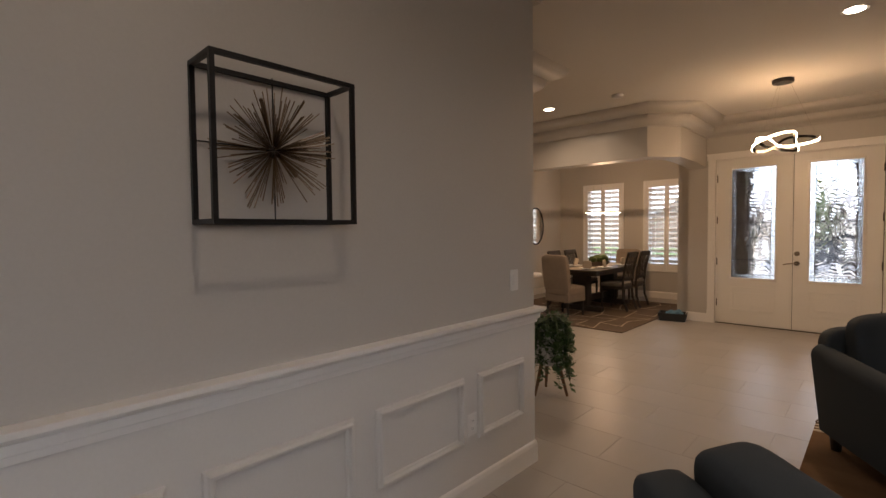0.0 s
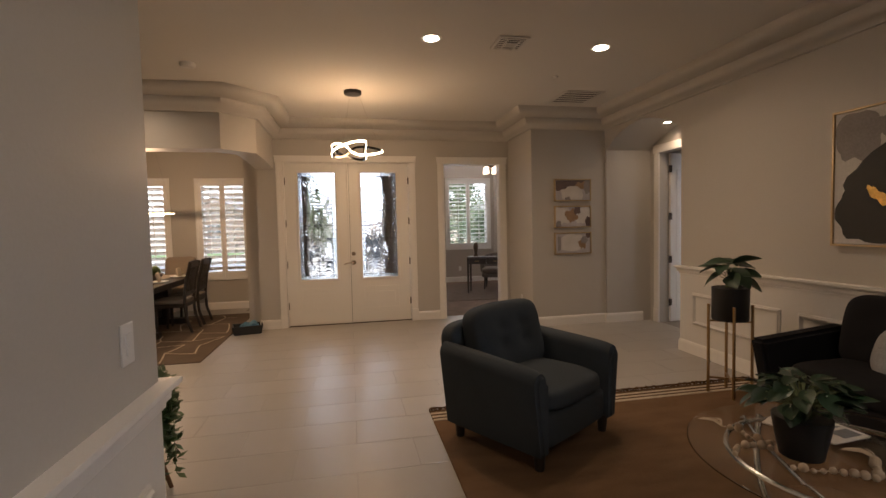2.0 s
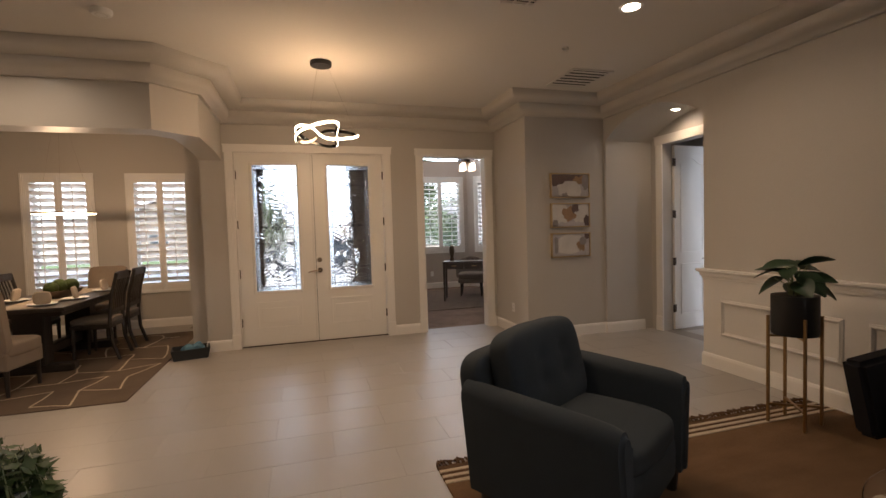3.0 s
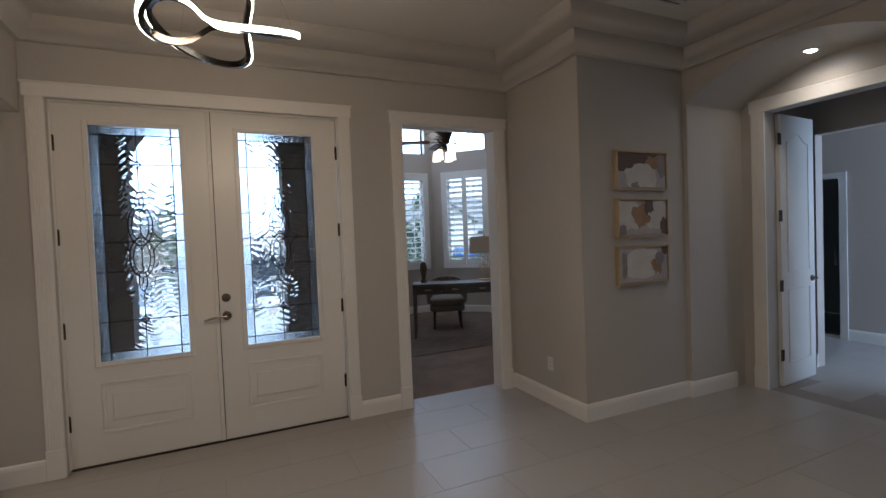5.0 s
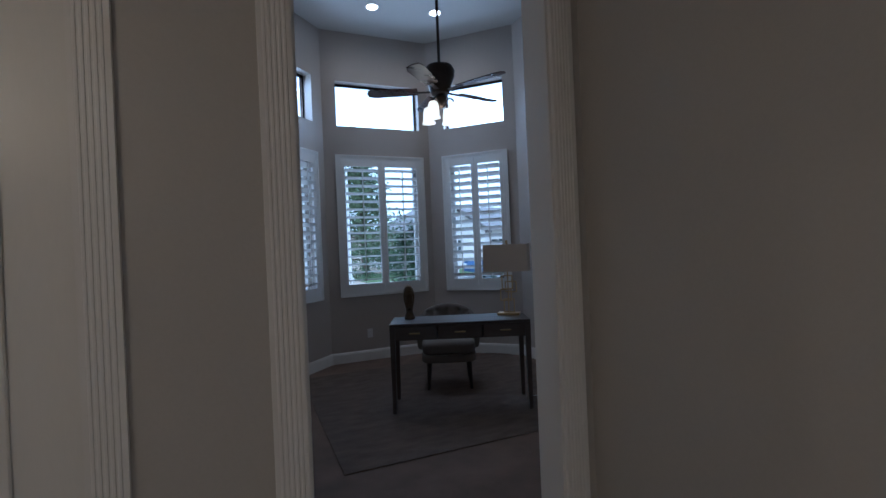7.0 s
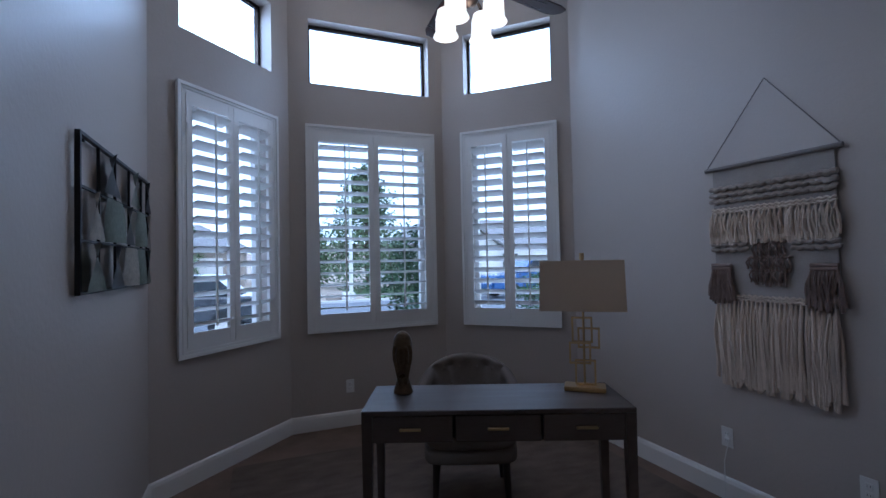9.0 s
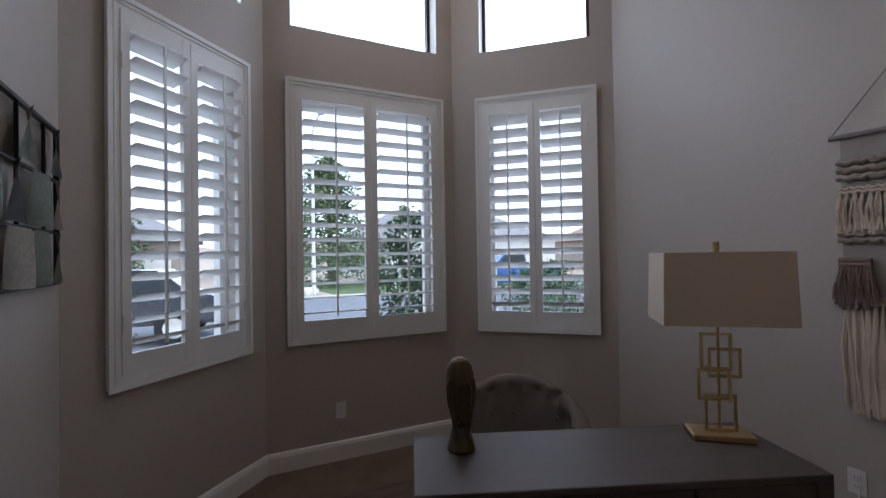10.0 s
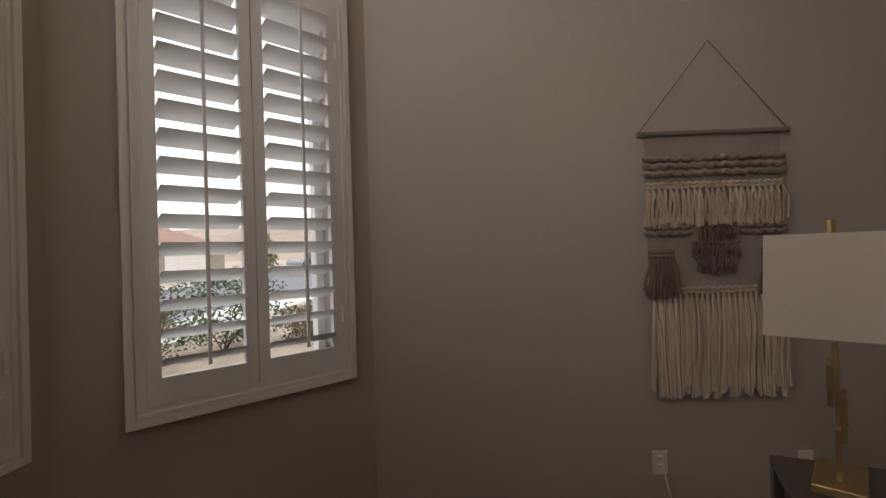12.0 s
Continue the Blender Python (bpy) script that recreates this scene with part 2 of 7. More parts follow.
def wall_slab(bm, a, b, thick, z0, z1, holes=()):
    """A wall from a to b (its face), thick to the left of that direction, with holes (s0, s1, zb, zt)."""
    a, b = Vector(a), Vector(b)
    d = (b - a)
    length = d.length
    m = Matrix.Translation((a.x, a.y, 0)) @ Matrix.Rotation(math.atan2(d.y, d.x), 4, "Z")
    ss = sorted({0.0, length, *[h[0] for h in holes], *[h[1] for h in holes]})
    zs = sorted({z0, z1, *[h[2] for h in holes], *[h[3] for h in holes]})
    ss = [v for v in ss if -1e-6 <= v <= length + 1e-6]
    zs = [v for v in zs if z0 - 1e-6 <= v <= z1 + 1e-6]
    cells = set()
    for i in range(len(ss) - 1):
        for k in range(len(zs) - 1):
            ms, mz = (ss[i] + ss[i + 1]) / 2, (zs[k] + zs[k + 1]) / 2
            if not any(h[0] < ms < h[1] and h[2] < mz < h[3] for h in holes):
                cells.add((i, k))
    known = {}

    def v(i, k, side):
        if (i, k, side) not in known:
            known[i, k, side] = bm.verts.new(m @ Vector((ss[i], thick if side else 0.0, zs[k])))
        return known[i, k, side]

    for i, k in cells:
        bm.faces.new((v(i, k, 0), v(i + 1, k, 0), v(i + 1, k + 1, 0), v(i, k + 1, 0)))
        bm.faces.new((v(i, k, 1), v(i, k + 1, 1), v(i + 1, k + 1, 1), v(i + 1, k, 1)))
        for di, dk, p, q in ((-1, 0, (i, k), (i, k + 1)), (1, 0, (i + 1, k + 1), (i + 1, k)), (0, -1, (i + 1, k), (i, k)), (0, 1, (i, k + 1), (i + 1, k + 1))):
            if (i + di, k + dk) not in cells:
                bm.faces.new((v(*p, 0), v(*q, 0), v(*q, 1), v(*p, 1)))
    return m

# ---- the house's shell ----
# Faces: west wall of the living room x -1.43, east wall x 2.87, front wall y 7.75.
DEN = [(0.60, 7.90), (0.60, 11.44), (1.49, 12.33), (2.93, 12.33), (3.80, 11.46), (3.80, 7.90)]
DEN_CEIL = 4.27
OPEN_DEN = (0.675, 1.60, 2.44)

bm = bmesh.new()
wall_slab(bm, (-1.43, -3.2), (-1.43, 2.27), 0.16, 0, CEIL)
structure("wall_west", bm, M_WALL, "greige painted living room wall above white wainscot", "wall")
bm = bmesh.new()
wall_slab(bm, (-1.59, 2.27), (-2.48, 2.27), -0.16, 0, CEIL)
wall_slab(bm, (-2.48, 2.11), (-2.48, 3.84), 0.16, 0, CEIL)
wall_slab(bm, (-2.64, 3.84), (-5.5, 3.84), -0.16, 0, CEIL)
structure("wall_alcove", bm, M_WALL, "greige painted wall returning beside the foyer", "wall")
bm = bmesh.new()
wall_slab(bm, (-5.5, 3.68), (-5.5, 10.0), 0.16, 0, CEIL)
structure("wall_dining_west", bm, M_WALL, "warm beige painted dining room wall", "wall")
bm = bmesh.new()
DWIN = [(-4.90, -3.98), (-3.55, -2.63)]
wall_slab(bm, (-5.5, 9.88), (-2.1, 9.88), 0.18, 0, CEIL, [(a + 5.5 + 0.09, b + 5.5 - 0.09, 0.65, 2.34) for a, b in DWIN])
structure("wall_dining_north", bm, M_WALL, "warm beige dining wall with two shuttered windows", "wall")
bm = bmesh.new()
wall_slab(bm, (-2.1, 10.06), (-2.1, 7.93), -0.2, 0, CEIL)
structure("wall_dining_east", bm, M_WALL, "warm beige dining wall beside the porch", "wall")
bm = bmesh.new()
wall_slab(bm, (-2.1, 7.75), (1.89, 7.75), 0.15, 0, CEIL, [(0.375, 2.245, 0, 2.455), (OPEN_DEN[0] + 2.1, OPEN_DEN[1] + 2.1, 0, OPEN_DEN[2])])
structure("wall_front", bm, M_WALL, "greige painted front wall with entry and study doorways", "wall")
bm = bmesh.new()
wall_slab(bm, (1.74, 7.75), (1.74, 6.77), 0.15, 0, CEIL)
structure("wall_study_corner", bm, M_WALL, "greige painted wall beside the study doorway", "wall")
bm = bmesh.new()
wall_slab(bm, (2.87, 6.73), (3.58, 6.73), 0.17, 0, CEIL)
structure("wall_passage_north", bm, M_WALL, "greige painted passage wall", "wall")
bm = bmesh.new()
wall_slab(bm, (1.89, 6.77), (2.87, 6.77), 0.13, 0, CEIL)
structure("wall_picture", bm, M_WALL, "greige painted wall carrying three small paintings", "wall")
bm = bmesh.new()
wall_slab(bm, (2.87, 5.18), (2.87, -3.2), 0.15, 0, CEIL, [(5.7, 8.1, 1.3, 2.6)])
structure("wall_east", bm, M_WALL, "greige painted living room wall above white wainscot", "wall")
bm = bmesh.new()
wall_slab(bm, (3.02, 5.18), (3.58, 5.18), -0.15, 0, CEIL)
structure("wall_passage", bm, M_WALL, "greige painted passage wall", "wall")
bm = bmesh.new()
wall_slab(bm, (2.87, -3.2), (-1.43, -3.2), 0.15, 0, CEIL, [])
structure("wall_south", bm, M_WALL, "plain greige living room end wall", "wall")

# arched passage ceiling and header in one
bm = bmesh.new()
_pts = [(5.18, CEIL), (5.18, 2.50)]
for i in range(1, 16):
    u = i / 16
    _pts.append((5.18 + 1.55 * u, 2.50 + 0.26 * math.sin(math.pi * u) ** 0.85))
_pts += [(6.73, 2.50), (6.73, CEIL)]
prism(bm, _pts, 2.872, 3.58, Matrix(((0, 0, 1, 0), (1, 0, 0, 0), (0, 1, 0, 0), (0, 0, 0, 1))))
structure("passage_arch", bm, M_WALL, "greige painted arched passage ceiling", "arch", True)
bm = bmesh.new()
wall_slab(bm, (3.58, 8.2), (3.58, 3.5), 0.14, 0, CEIL, [(1.68, 2.93, 0, 2.44)])
structure("wall_bedroom_door", bm, M_WALL, "greige painted wall round a tall double doorway", "wall")

# header over the dining opening, with arched ends
HEAD = [(-5.5, 6.2), (-2.17, 6.2), (-1.85, 6.52), (-1.85, 7.75)]
bm = bmesh.new()
_in = offset_line(HEAD, -0.25)


def header_run(bm, a, b, ia, ib, arch_end):
    n = 12
    for i in range(n):
        u0, u1 = i / n, (i + 1) / n
        def low(u):
            return 2.385 - (0.04 * max(0, (u - 0.4) / 0.6) ** 2 if arch_end else 0)
        vs = []
        for u in (u0, u1):
            for p, q in ((a, b), (ia, ib)):
                x, y = p[0] + (q[0] - p[0]) * u, p[1] + (q[1] - p[1]) * u
                vs.append((bm.verts.new((x, y, low(u))), bm.verts.new((x, y, CEIL))))
        (al, ah), (bl, bh), (cl, ch), (dl, dh) = vs
        for q in ((al, cl, ch, ah), (bl, bh, dh, dl), (al, bl, dl, cl), (ah, ch, dh, bh)):
            bm.faces.new(q)
        if i == 0:
            bm.faces.new((al, ah, bh, bl))
        if i == n - 1:
            bm.faces.new((cl, dl, dh, ch))


for i in range(3):
    header_run(bm, HEAD[i], HEAD[i + 1], tuple(_in[i]), tuple(_in[i + 1]), i == 2)
bmesh.ops.remove_doubles(bm, verts=bm.verts[:], dist=1e-4)
structure("dining_header", bm, M_WALL, "greige painted header with arched end over dining opening", "header")

# study
bm = bmesh.new()
wall_slab(bm, (0.60, 7.90), (0.60, 11.44), 0.15, 0, DEN_CEIL)
structure("wall_study_west", bm, M_DENWALL, "grey painted study wall", "wall")
bm = bmesh.new()
wall_slab(bm, (3.80, 11.46), (3.80, 7.90), 0.15, 0, DEN_CEIL)
structure("wall_study_east", bm, M_DENWALL, "grey painted study wall behind a woven hanging", "wall")
bm = bmesh.new()
wall_slab(bm, (3.95, 7.903), (0.45, 7.903), -0.1, CEIL + 0.1, DEN_CEIL)
wall_slab(bm, (1.89, 7.75), (3.95, 7.75), 0.15, 0, CEIL)
structure("wall_study_south", bm, M_DENWALL, "grey painted study wall above the doorway", "wall")

# bay walls; each window centred at its place, frame width and heights shared
W_LO, W_HI = 0.85, 2.67
BAY = []
for nm, a, b, lo, hi in (("wall_bay_west", DEN[1], DEN[2], (0.73, 11.58), (1.386, 12.20)),
                         ("wall_bay_north", DEN[2], DEN[3], (1.635, 12.33), (2.825, 12.33)),
                         ("wall_bay_east", DEN[3], DEN[4], (3.058, 12.17), (3.68, 11.52))):
    a, b = Vector(a), Vector(b)
    d = (b - a).normalized()
    s0, s1 = (Vector(lo) - a).dot(d), (Vector(hi) - a).dot(d)
    bm = bmesh.new()
    m = wall_slab(bm, a, b, 0.18, 0, DEN_CEIL, [(s0 + 0.07, s1 - 0.07, W_LO + 0.07, W_HI - 0.07), (s0 + 0.03, s1 - 0.03, 3.05, 3.63)])
    structure(nm, bm, M_DENWALL, "grey painted bay wall with shuttered and high window", "wall")
    BAY.append((m, s0, s1))

# floors and ceilings
bm = bmesh.new()
box(bm, -5.66, 3.58, -3.35, 7.90, -0.12, -0.0022)
box(bm, -5.66, -2.1, 7.90, 10.06, -0.12, -0.0022)
box(bm, 3.58, 8.0, 3.5, 8.6, -0.12, -0.0022)
floor = structure("floor", bm, M_GROUT, "large pale porcelain tile floor with thin joints", "floor")
bm = bmesh.new()
box(bm, 0.45, 3.95, 7.92, 12.5, -0.12, 0.0)
structure("floor_study", bm, M_CARPET, "brown cut pile carpet", "carpet")
bm = bmesh.new()
box(bm, -5.66, 3.72, -3.35, 7.90, CEIL, CEIL + 0.1)
box(bm, -5.66, -2.1, 7.90, 10.06, CEIL, CEIL + 0.1)
box(bm, 3.72, 8.0, 3.5, 8.6, CEIL, CEIL + 0.1)
structure("ceiling", bm, M_CEIL, "warm white textured ceiling", "ceiling")
bm = bmesh.new()
box(bm, 0.45, 3.95, 7.75, 12.5, DEN_CEIL, DEN_CEIL + 0.1)
structure("ceiling_study", bm, M_CEIL, "warm white high study ceiling", "ceiling")

# crown, baseboards, chair rails
SHELL = [(-1.43, -3.2), (-1.43, 2.27), (-2.48, 2.27), (-2.48, 3.84), (-5.5, 3.84), (-5.5, 6.2), (-2.17, 6.2), (-1.85, 6.52),
         (-1.85, 7.75), (1.74, 7.75), (1.74, 6.77), (2.87, 6.77), (2.87, -3.2)]
bm = bmesh.new()
sweep(bm, SHELL, [(-0.004, 2.79), (0.035, 2.79), (0.042, 2.805), (0.085, 2.83), (0.118, 2.865), (0.13, 2.905), (0.13, 2.925), (0.185, 2.928), (0.235, 2.945), (0.272, 2.975), (0.285, 3.0), (0.29, 3.045), (-0.004, 3.05)], True)
structure("crown", bm, M_WALL, "wide stepped greige crown moulding", "moulding", True)

BASE = [(0.0, 0.0), (0.017, 0.0), (0.017, 0.105), (0.012, 0.125), (0.005, 0.135), (0.0, 0.135)]
for nm, line in (("baseboard", [(-1.43, -3.2), (-1.43, 2.27), (-2.48, 2.27), (-2.48, 3.84), (-5.5, 3.84), (-5.5, 9.88), (-2.1, 9.88)]),
                 ("baseboard", [(-2.1, 9.88), (-2.1, 7.75), (-1.82, 7.75)]), ("baseboard", [(0.235, 7.75), (0.585, 7.75)]),
                 ("baseboard", [(1.69, 7.75), (1.74, 7.75), (1.74, 6.77), (2.87, 6.77), (2.87, 6.73), (3.45, 6.73)]),
                 ("baseboard", [(3.58, 5.18), (2.87, 5.18), (2.87, -3.2)]),
                 ("baseboard", DEN)):
    bm = bmesh.new()
    sweep(bm, line, [(max(d, -0.002), z) for d, z in BASE])
    structure(nm, bm, M_TRIM, "white painted baseboard", "baseboard")

RAIL = [(0.0, 0.87), (0.014, 0.87), (0.017, 0.892), (0.028, 0.897), (0.03, 0.925), (0.044, 0.932), (0.056, 0.945), (0.056, 0.962), (0.0, 0.966)]
for line in ([(-1.43, -3.2), (-1.43, 2.27), (-1.59, 2.27)], [(3.05, 5.18), (2.87, 5.18), (2.87, -0.4)]):
    bm = bmesh.new()
    sweep(bm, line, RAIL)
    structure("chair_rail", bm, M_TRIM, "white moulded chair rail", "moulding")
    bm = bmesh.new()
    sweep(bm, line, [(0.0, 0.13), (0.004, 0.13), (0.004, 0.89), (0.0, 0.89)])
    structure("wainscot", bm, M_WAINSCOT, "white painted wainscot below the chair rail", "wainscot")


def panel_moulding(m, w, h):
    """A raised rectangular frame on a wall; local x along the wall, z up, y out of it."""
    t = thing("panel_moulding", "white raised panel moulding on the wainscot", "moulding", m, "wainscot mouldings", "structure")
    prof = [(0.0, 0.0), (0.003, 0.012), (0.012, 0.016), (0.018, 0.026), (0.027, 0.026), (0.031, 0.010), (0.039, 0.006), (0.042, 0.0)]
    for nm, x0, z0, ln, rot in (("moulding_strip", 0, 0, w, 0), ("moulding_strip", w, 0, h, 90), ("moulding_strip", w, h, w, 180), ("moulding_strip", 0, h, h, 270)):
        bm = bmesh.new()
        r = Matrix.Translation((x0, 0, z0)) @ Matrix.Rotation(radians(-rot), 4, "Y")
        rows = []
        for d, o in prof:
            rows.append([bm.verts.new(r @ Vector((s, o, d))) for s in (d, ln - d)])
        for a, b in zip(rows, rows[1:]):
            bm.faces.new((a[0], a[1], b[1], b[0]))
        part(nm, bm, M_WAINSCOT, t)
    return t


for y0, y1 in ((-1.78, -1.20), (-1.09, -0.51), (-0.40, 0.24), (0.34, 0.92), (1.03, 1.60), (1.71, 2.14)):
    panel_moulding(pose(-1.425, y1, 0.33, 0, 0, -90), y1 - y0, 0.35)
for y0, y1 in ((3.92, 4.98), (2.70, 3.76), (1.48, 2.54), (0.26, 1.32)):
    panel_moulding(pose(2.865, y0, 0.33, 0, 0, 90), y1 - y0, 0.35)

# ---- windows, shutters, doors ----
PI = math.pi


def shutter_window(name, m, s0, s1, z0, z1, wall=0.18, tilt=-15, nlouvre=15, label="", rebate=True):
    """Plantation shutter and glazed sash in a wall; local x along the wall, y out of the room, z up."""
    w = tagged(thing(name, label or "white plantation shutters over a window", "window", m, "", "structure"))
    fr = 0.070
    bm = bmesh.new()
    for x0, x1, a, b in ((s0, s0 + fr, z0, z1), (s1 - fr, s1, z0, z1), (s0 + fr, s1 - fr, z0, z0 + fr), (s0 + fr, s1 - fr, z1 - fr, z1)):
        box(bm, x0, x1, -0.022, 0.0, a, b)
    for x0, x1, a, b in ((s0 - 0.008, s0 + 0.016, z0 - 0.008, z1 + 0.008), (s1 - 0.016, s1 + 0.008, z0 - 0.008, z1 + 0.008), (s0 + 0.016, s1 - 0.016, z0 - 0.008, z0 + 0.016), (s0 + 0.016, s1 - 0.016, z1 - 0.016, z1 + 0.008)):
        box(bm, x0, x1, -0.034, -0.0225, a, b)
    for x0, x1, a, b in ((s0 + 0.024, s0 + 0.036, z0 + 0.024, z1 - 0.024), (s1 - 0.036, s1 - 0.024, z0 + 0.024, z1 - 0.024), (s0 + 0.036, s1 - 0.036, z0 + 0.024, z0 + 0.036), (s0 + 0.036, s1 - 0.036, z1 - 0.036, z1 - 0.024)):
        box(bm, x0, x1, -0.029, -0.0222, a, b)
    part("shutter_frame", bm, M_SHUTTER, w)
    mid = (s0 + s1) / 2
    i0, i1 = s0 + fr - 0.012, s1 - fr + 0.012
    for k, (a, b) in enumerate(((i0, mid - 0.002), (mid + 0.002, i1))):
        st, top, bot = 0.046, 0.078, 0.092
        zb, zt = z0 + fr - 0.01, z1 - fr + 0.01
        bm = bmesh.new()
        box(bm, a, a + st, -0.028, 0.0, zb, zt)
        box(bm, b - st, b, -0.028, 0.0, zb, zt)
        box(bm, a + st, b - st, -0.026, -0.002, zb, zb + bot)
        box(bm, a + st, b - st, -0.026, -0.002, zt - top, zt)
        if k == 0 and rebate:
            box(bm, mid - 0.012, mid + 0.012, 0.002, 0.010, zb, zt)
        leaf = part("shutter_panel", bm, M_SHUTTER, w)
        la, lb = zb + bot, zt - top
        pitch = (lb - la) / nlouvre
        ck = (round(b - a, 4), tilt)
        if ck not in SHARED:
            bm = bmesh.new()
            ln, ch = b - a - 2 * st - 0.004, 0.057
            sec = [(-ch, 0), (-ch * 0.6, 0.0045), (0, 0.006), (ch * 0.6, 0.0045), (ch, 0), (ch * 0.6, -0.0045), (0, -0.006), (-ch * 0.6, -0.0045)]
            rt = Matrix.Rotation(radians(tilt), 4, "X")
            rows = [[bm.verts.new(rt @ Vector((x, u, v))) for u, v in sec] for x in (0, ln)]
            for i in range(8):
                bm.faces.new((rows[0][i], rows[0][(i + 1) % 8], rows[1][(i + 1) % 8], rows[1][i]))
            bm.faces.new(rows[0][::-1])
            bm.faces.new(rows[1])
            SHARED[ck] = mesh_of("louvre", bm, M_SHUTTER, True)
        for i in range(nlouvre):
            lo = new("louvre", SHARED[ck])
            lo.parent = leaf
            lo.location = (a + st + 0.002, -0.013, la + (i + 0.5) * pitch)
        bm = bmesh.new()
        box(bm, (a + b) / 2 - 0.006, (a + b) / 2 + 0.006, -0.078, -0.067, la + 0.03, lb - 0.03)
        part("tilt_rod", bm, M_SHUTTER, leaf)
    for z in (z0 + 0.3, z1 - 0.3):
        for x in (s0 + fr - 0.016, s1 - fr + 0.004):
            bm = bmesh.new()
            cyl(bm, (x + 0.006, -0.034, z - 0.035), (x + 0.006, -0.034, z + 0.035), 0.006, n=8)
            part("hinge", bm, M_SHUTTER, w)
    # sash
    h0, h1, v0, v1 = s0 + 0.07, s1 - 0.07, z0 + 0.07, z1 - 0.07
    bm = bmesh.new()
    for x0, x1, a, b in ((h0, h0 + 0.04, v0, v1), (h1 - 0.04, h1, v0, v1), (h0 + 0.04, h1 - 0.04, v0, v0 + 0.04), (h0 + 0.04, h1 - 0.04, v1 - 0.04, v1)):
        box(bm, x0, x1, wall - 0.07, wall - 0.02, a, b)
    part("window_frame", bm, M_SHUTTER, w)
    bm = bmesh.new()
    box(bm, h0, h1, wall - 0.02, wall + 0.07, v0 - 0.05, v0 + 0.012)
    part("window_sill", bm, M_SHUTTER, w)
    bm = bmesh.new()
    box(bm, h0 + 0.04, h1 - 0.04, wall - 0.05, wall - 0.045, v0 + 0.04, v1 - 0.04)
    p = part("pane", bm, M_PANE, w)
    p.visible_shadow = False
    return w


def high_window(name, m, s0, s1, z0, z1, wall=0.18):
    w = thing(name, "high fixed window with a dark bronze frame", "window", m, "", "structure")
    bm = bmesh.new()
    for x0, x1, a, b in ((s0, s0 + 0.025, z0, z1), (s1 - 0.025, s1, z0, z1), (s0 + 0.025, s1 - 0.025, z0, z0 + 0.025), (s0 + 0.025, s1 - 0.025, z1 - 0.025, z1)):
        box(bm, x0, x1, wall - 0.06, wall - 0.02, a, b)
    part("window_frame", bm, M_BRONZE, w)
    bm = bmesh.new()
    box(bm, s0 + 0.025, s1 - 0.025, wall - 0.043, wall - 0.038, z0 + 0.025, z1 - 0.025)
    p = part("pane", bm, M_PANE, w)
    p.visible_shadow = False


BAY_MID = 1
for m, s0, s1 in BAY:
    la = bpy.data.lights.new("high_window_daylight", "AREA")
    la.shape, la.size, la.size_y, la.energy, la.color = "RECTANGLE", s1 - s0 - 0.16, 0.46, 8.5, (0.82, 0.91, 1.0)
    eye, aim = m @ Vector(((s0 + s1) / 2, 0.175, 3.34)), m @ Vector(((s0 + s1) / 2, -2.0, 2.6))
    new("high_window_daylight", la).matrix_world = look(tuple(eye), tuple(aim))
for i, (m, s0, s1) in enumerate(BAY):
    shutter_window("window_%d" % (i + 1), m, s0, s1, W_LO, W_HI, tilt=(-22, -11, -25)[i], label="white plantation shutters with open louvres in the study bay", rebate=i != BAY_MID)
    high_window("window_%d" % (i + 4), m, s0 + 0.03, s1 - 0.03, 3.05, 3.63)
for i, (a, b) in enumerate(DWIN):
    shutter_window("window_%d" % (i + 7), pose(0, 9.88, 0), a, b, 0.56, 2.43, tilt=-36, nlouvre=15, label="white plantation shutters in the dining room")



def casing(name, m, w, h, cw, label, plinth=True):
    """Fluted door casing; local x along the wall from the opening's edge, y out of the wall into the room, z up."""
    t = thing(name, label, "door casing", m, "", "structure")
    for x0 in (-cw, w):
        bm = bmesh.new()
        box(bm, x0, x0 + cw, 0, 0.018, 0.19 if plinth else 0, h)
        for k in range(5):
            cx = x0 + cw * (0.2 + 0.15 * k)
            cyl(bm, (cx, 0.016, 0.21 if plinth else 0.02), (cx, 0.016, h - 0.01), 0.006, n=6)
        part("casing_side", bm, M_TRIM, t)
        if plinth:
            part("plinth_block", rbox(x0 - 0.004, x0 + cw + 0.004, 0, 0.026, 0, 0.19, 0.003, 1), M_TRIM, t)
    bm = bmesh.new()
    box(bm, -cw - 0.012, w + cw + 0.012, 0, 0.024, h, h + cw)
    box(bm, -cw - 0.02, w + cw + 0.02, 0, 0.03, h + cw - 0.014, h + cw)
    part("casing_head", bm, M_TRIM, t)
    return t


casing("trim_entry", pose(0.135, 7.75, 0, 0, 0, 180), 1.86, 2.45, 0.095, "white fluted casing round the entry doors")
casing("trim_study", pose(1.60, 7.75, 0, 0, 0, 180), 0.925, 2.44, 0.095, "white fluted casing round the study doorway")
casing("trim_bedroom", pose(3.58, 5.27, 0, 0, 0, 90), 1.25, 2.44, 0.11, "white fluted casing round the bedroom doorway")

for nm, x0, x1, y0, y1, h in (("trim_study_jamb", OPEN_DEN[0], OPEN_DEN[1], 7.75, 7.902, 2.44), ("trim_entry_jamb", -1.725, 0.145, 7.80, 7.90, 2.455)):
    bm = bmesh.new()
    box(bm, x0 - 0.001, x0 + 0.012, y0, y1, 0, h)
    box(bm, x1 - 0.012, x1 + 0.001, y0, y1, 0, h)
    box(bm, x0 + 0.012, x1 - 0.012, y0, y1, h - 0.012, h + 0.001)
    structure(nm, bm, M_TRIM, "white painted door jamb", "door jamb")

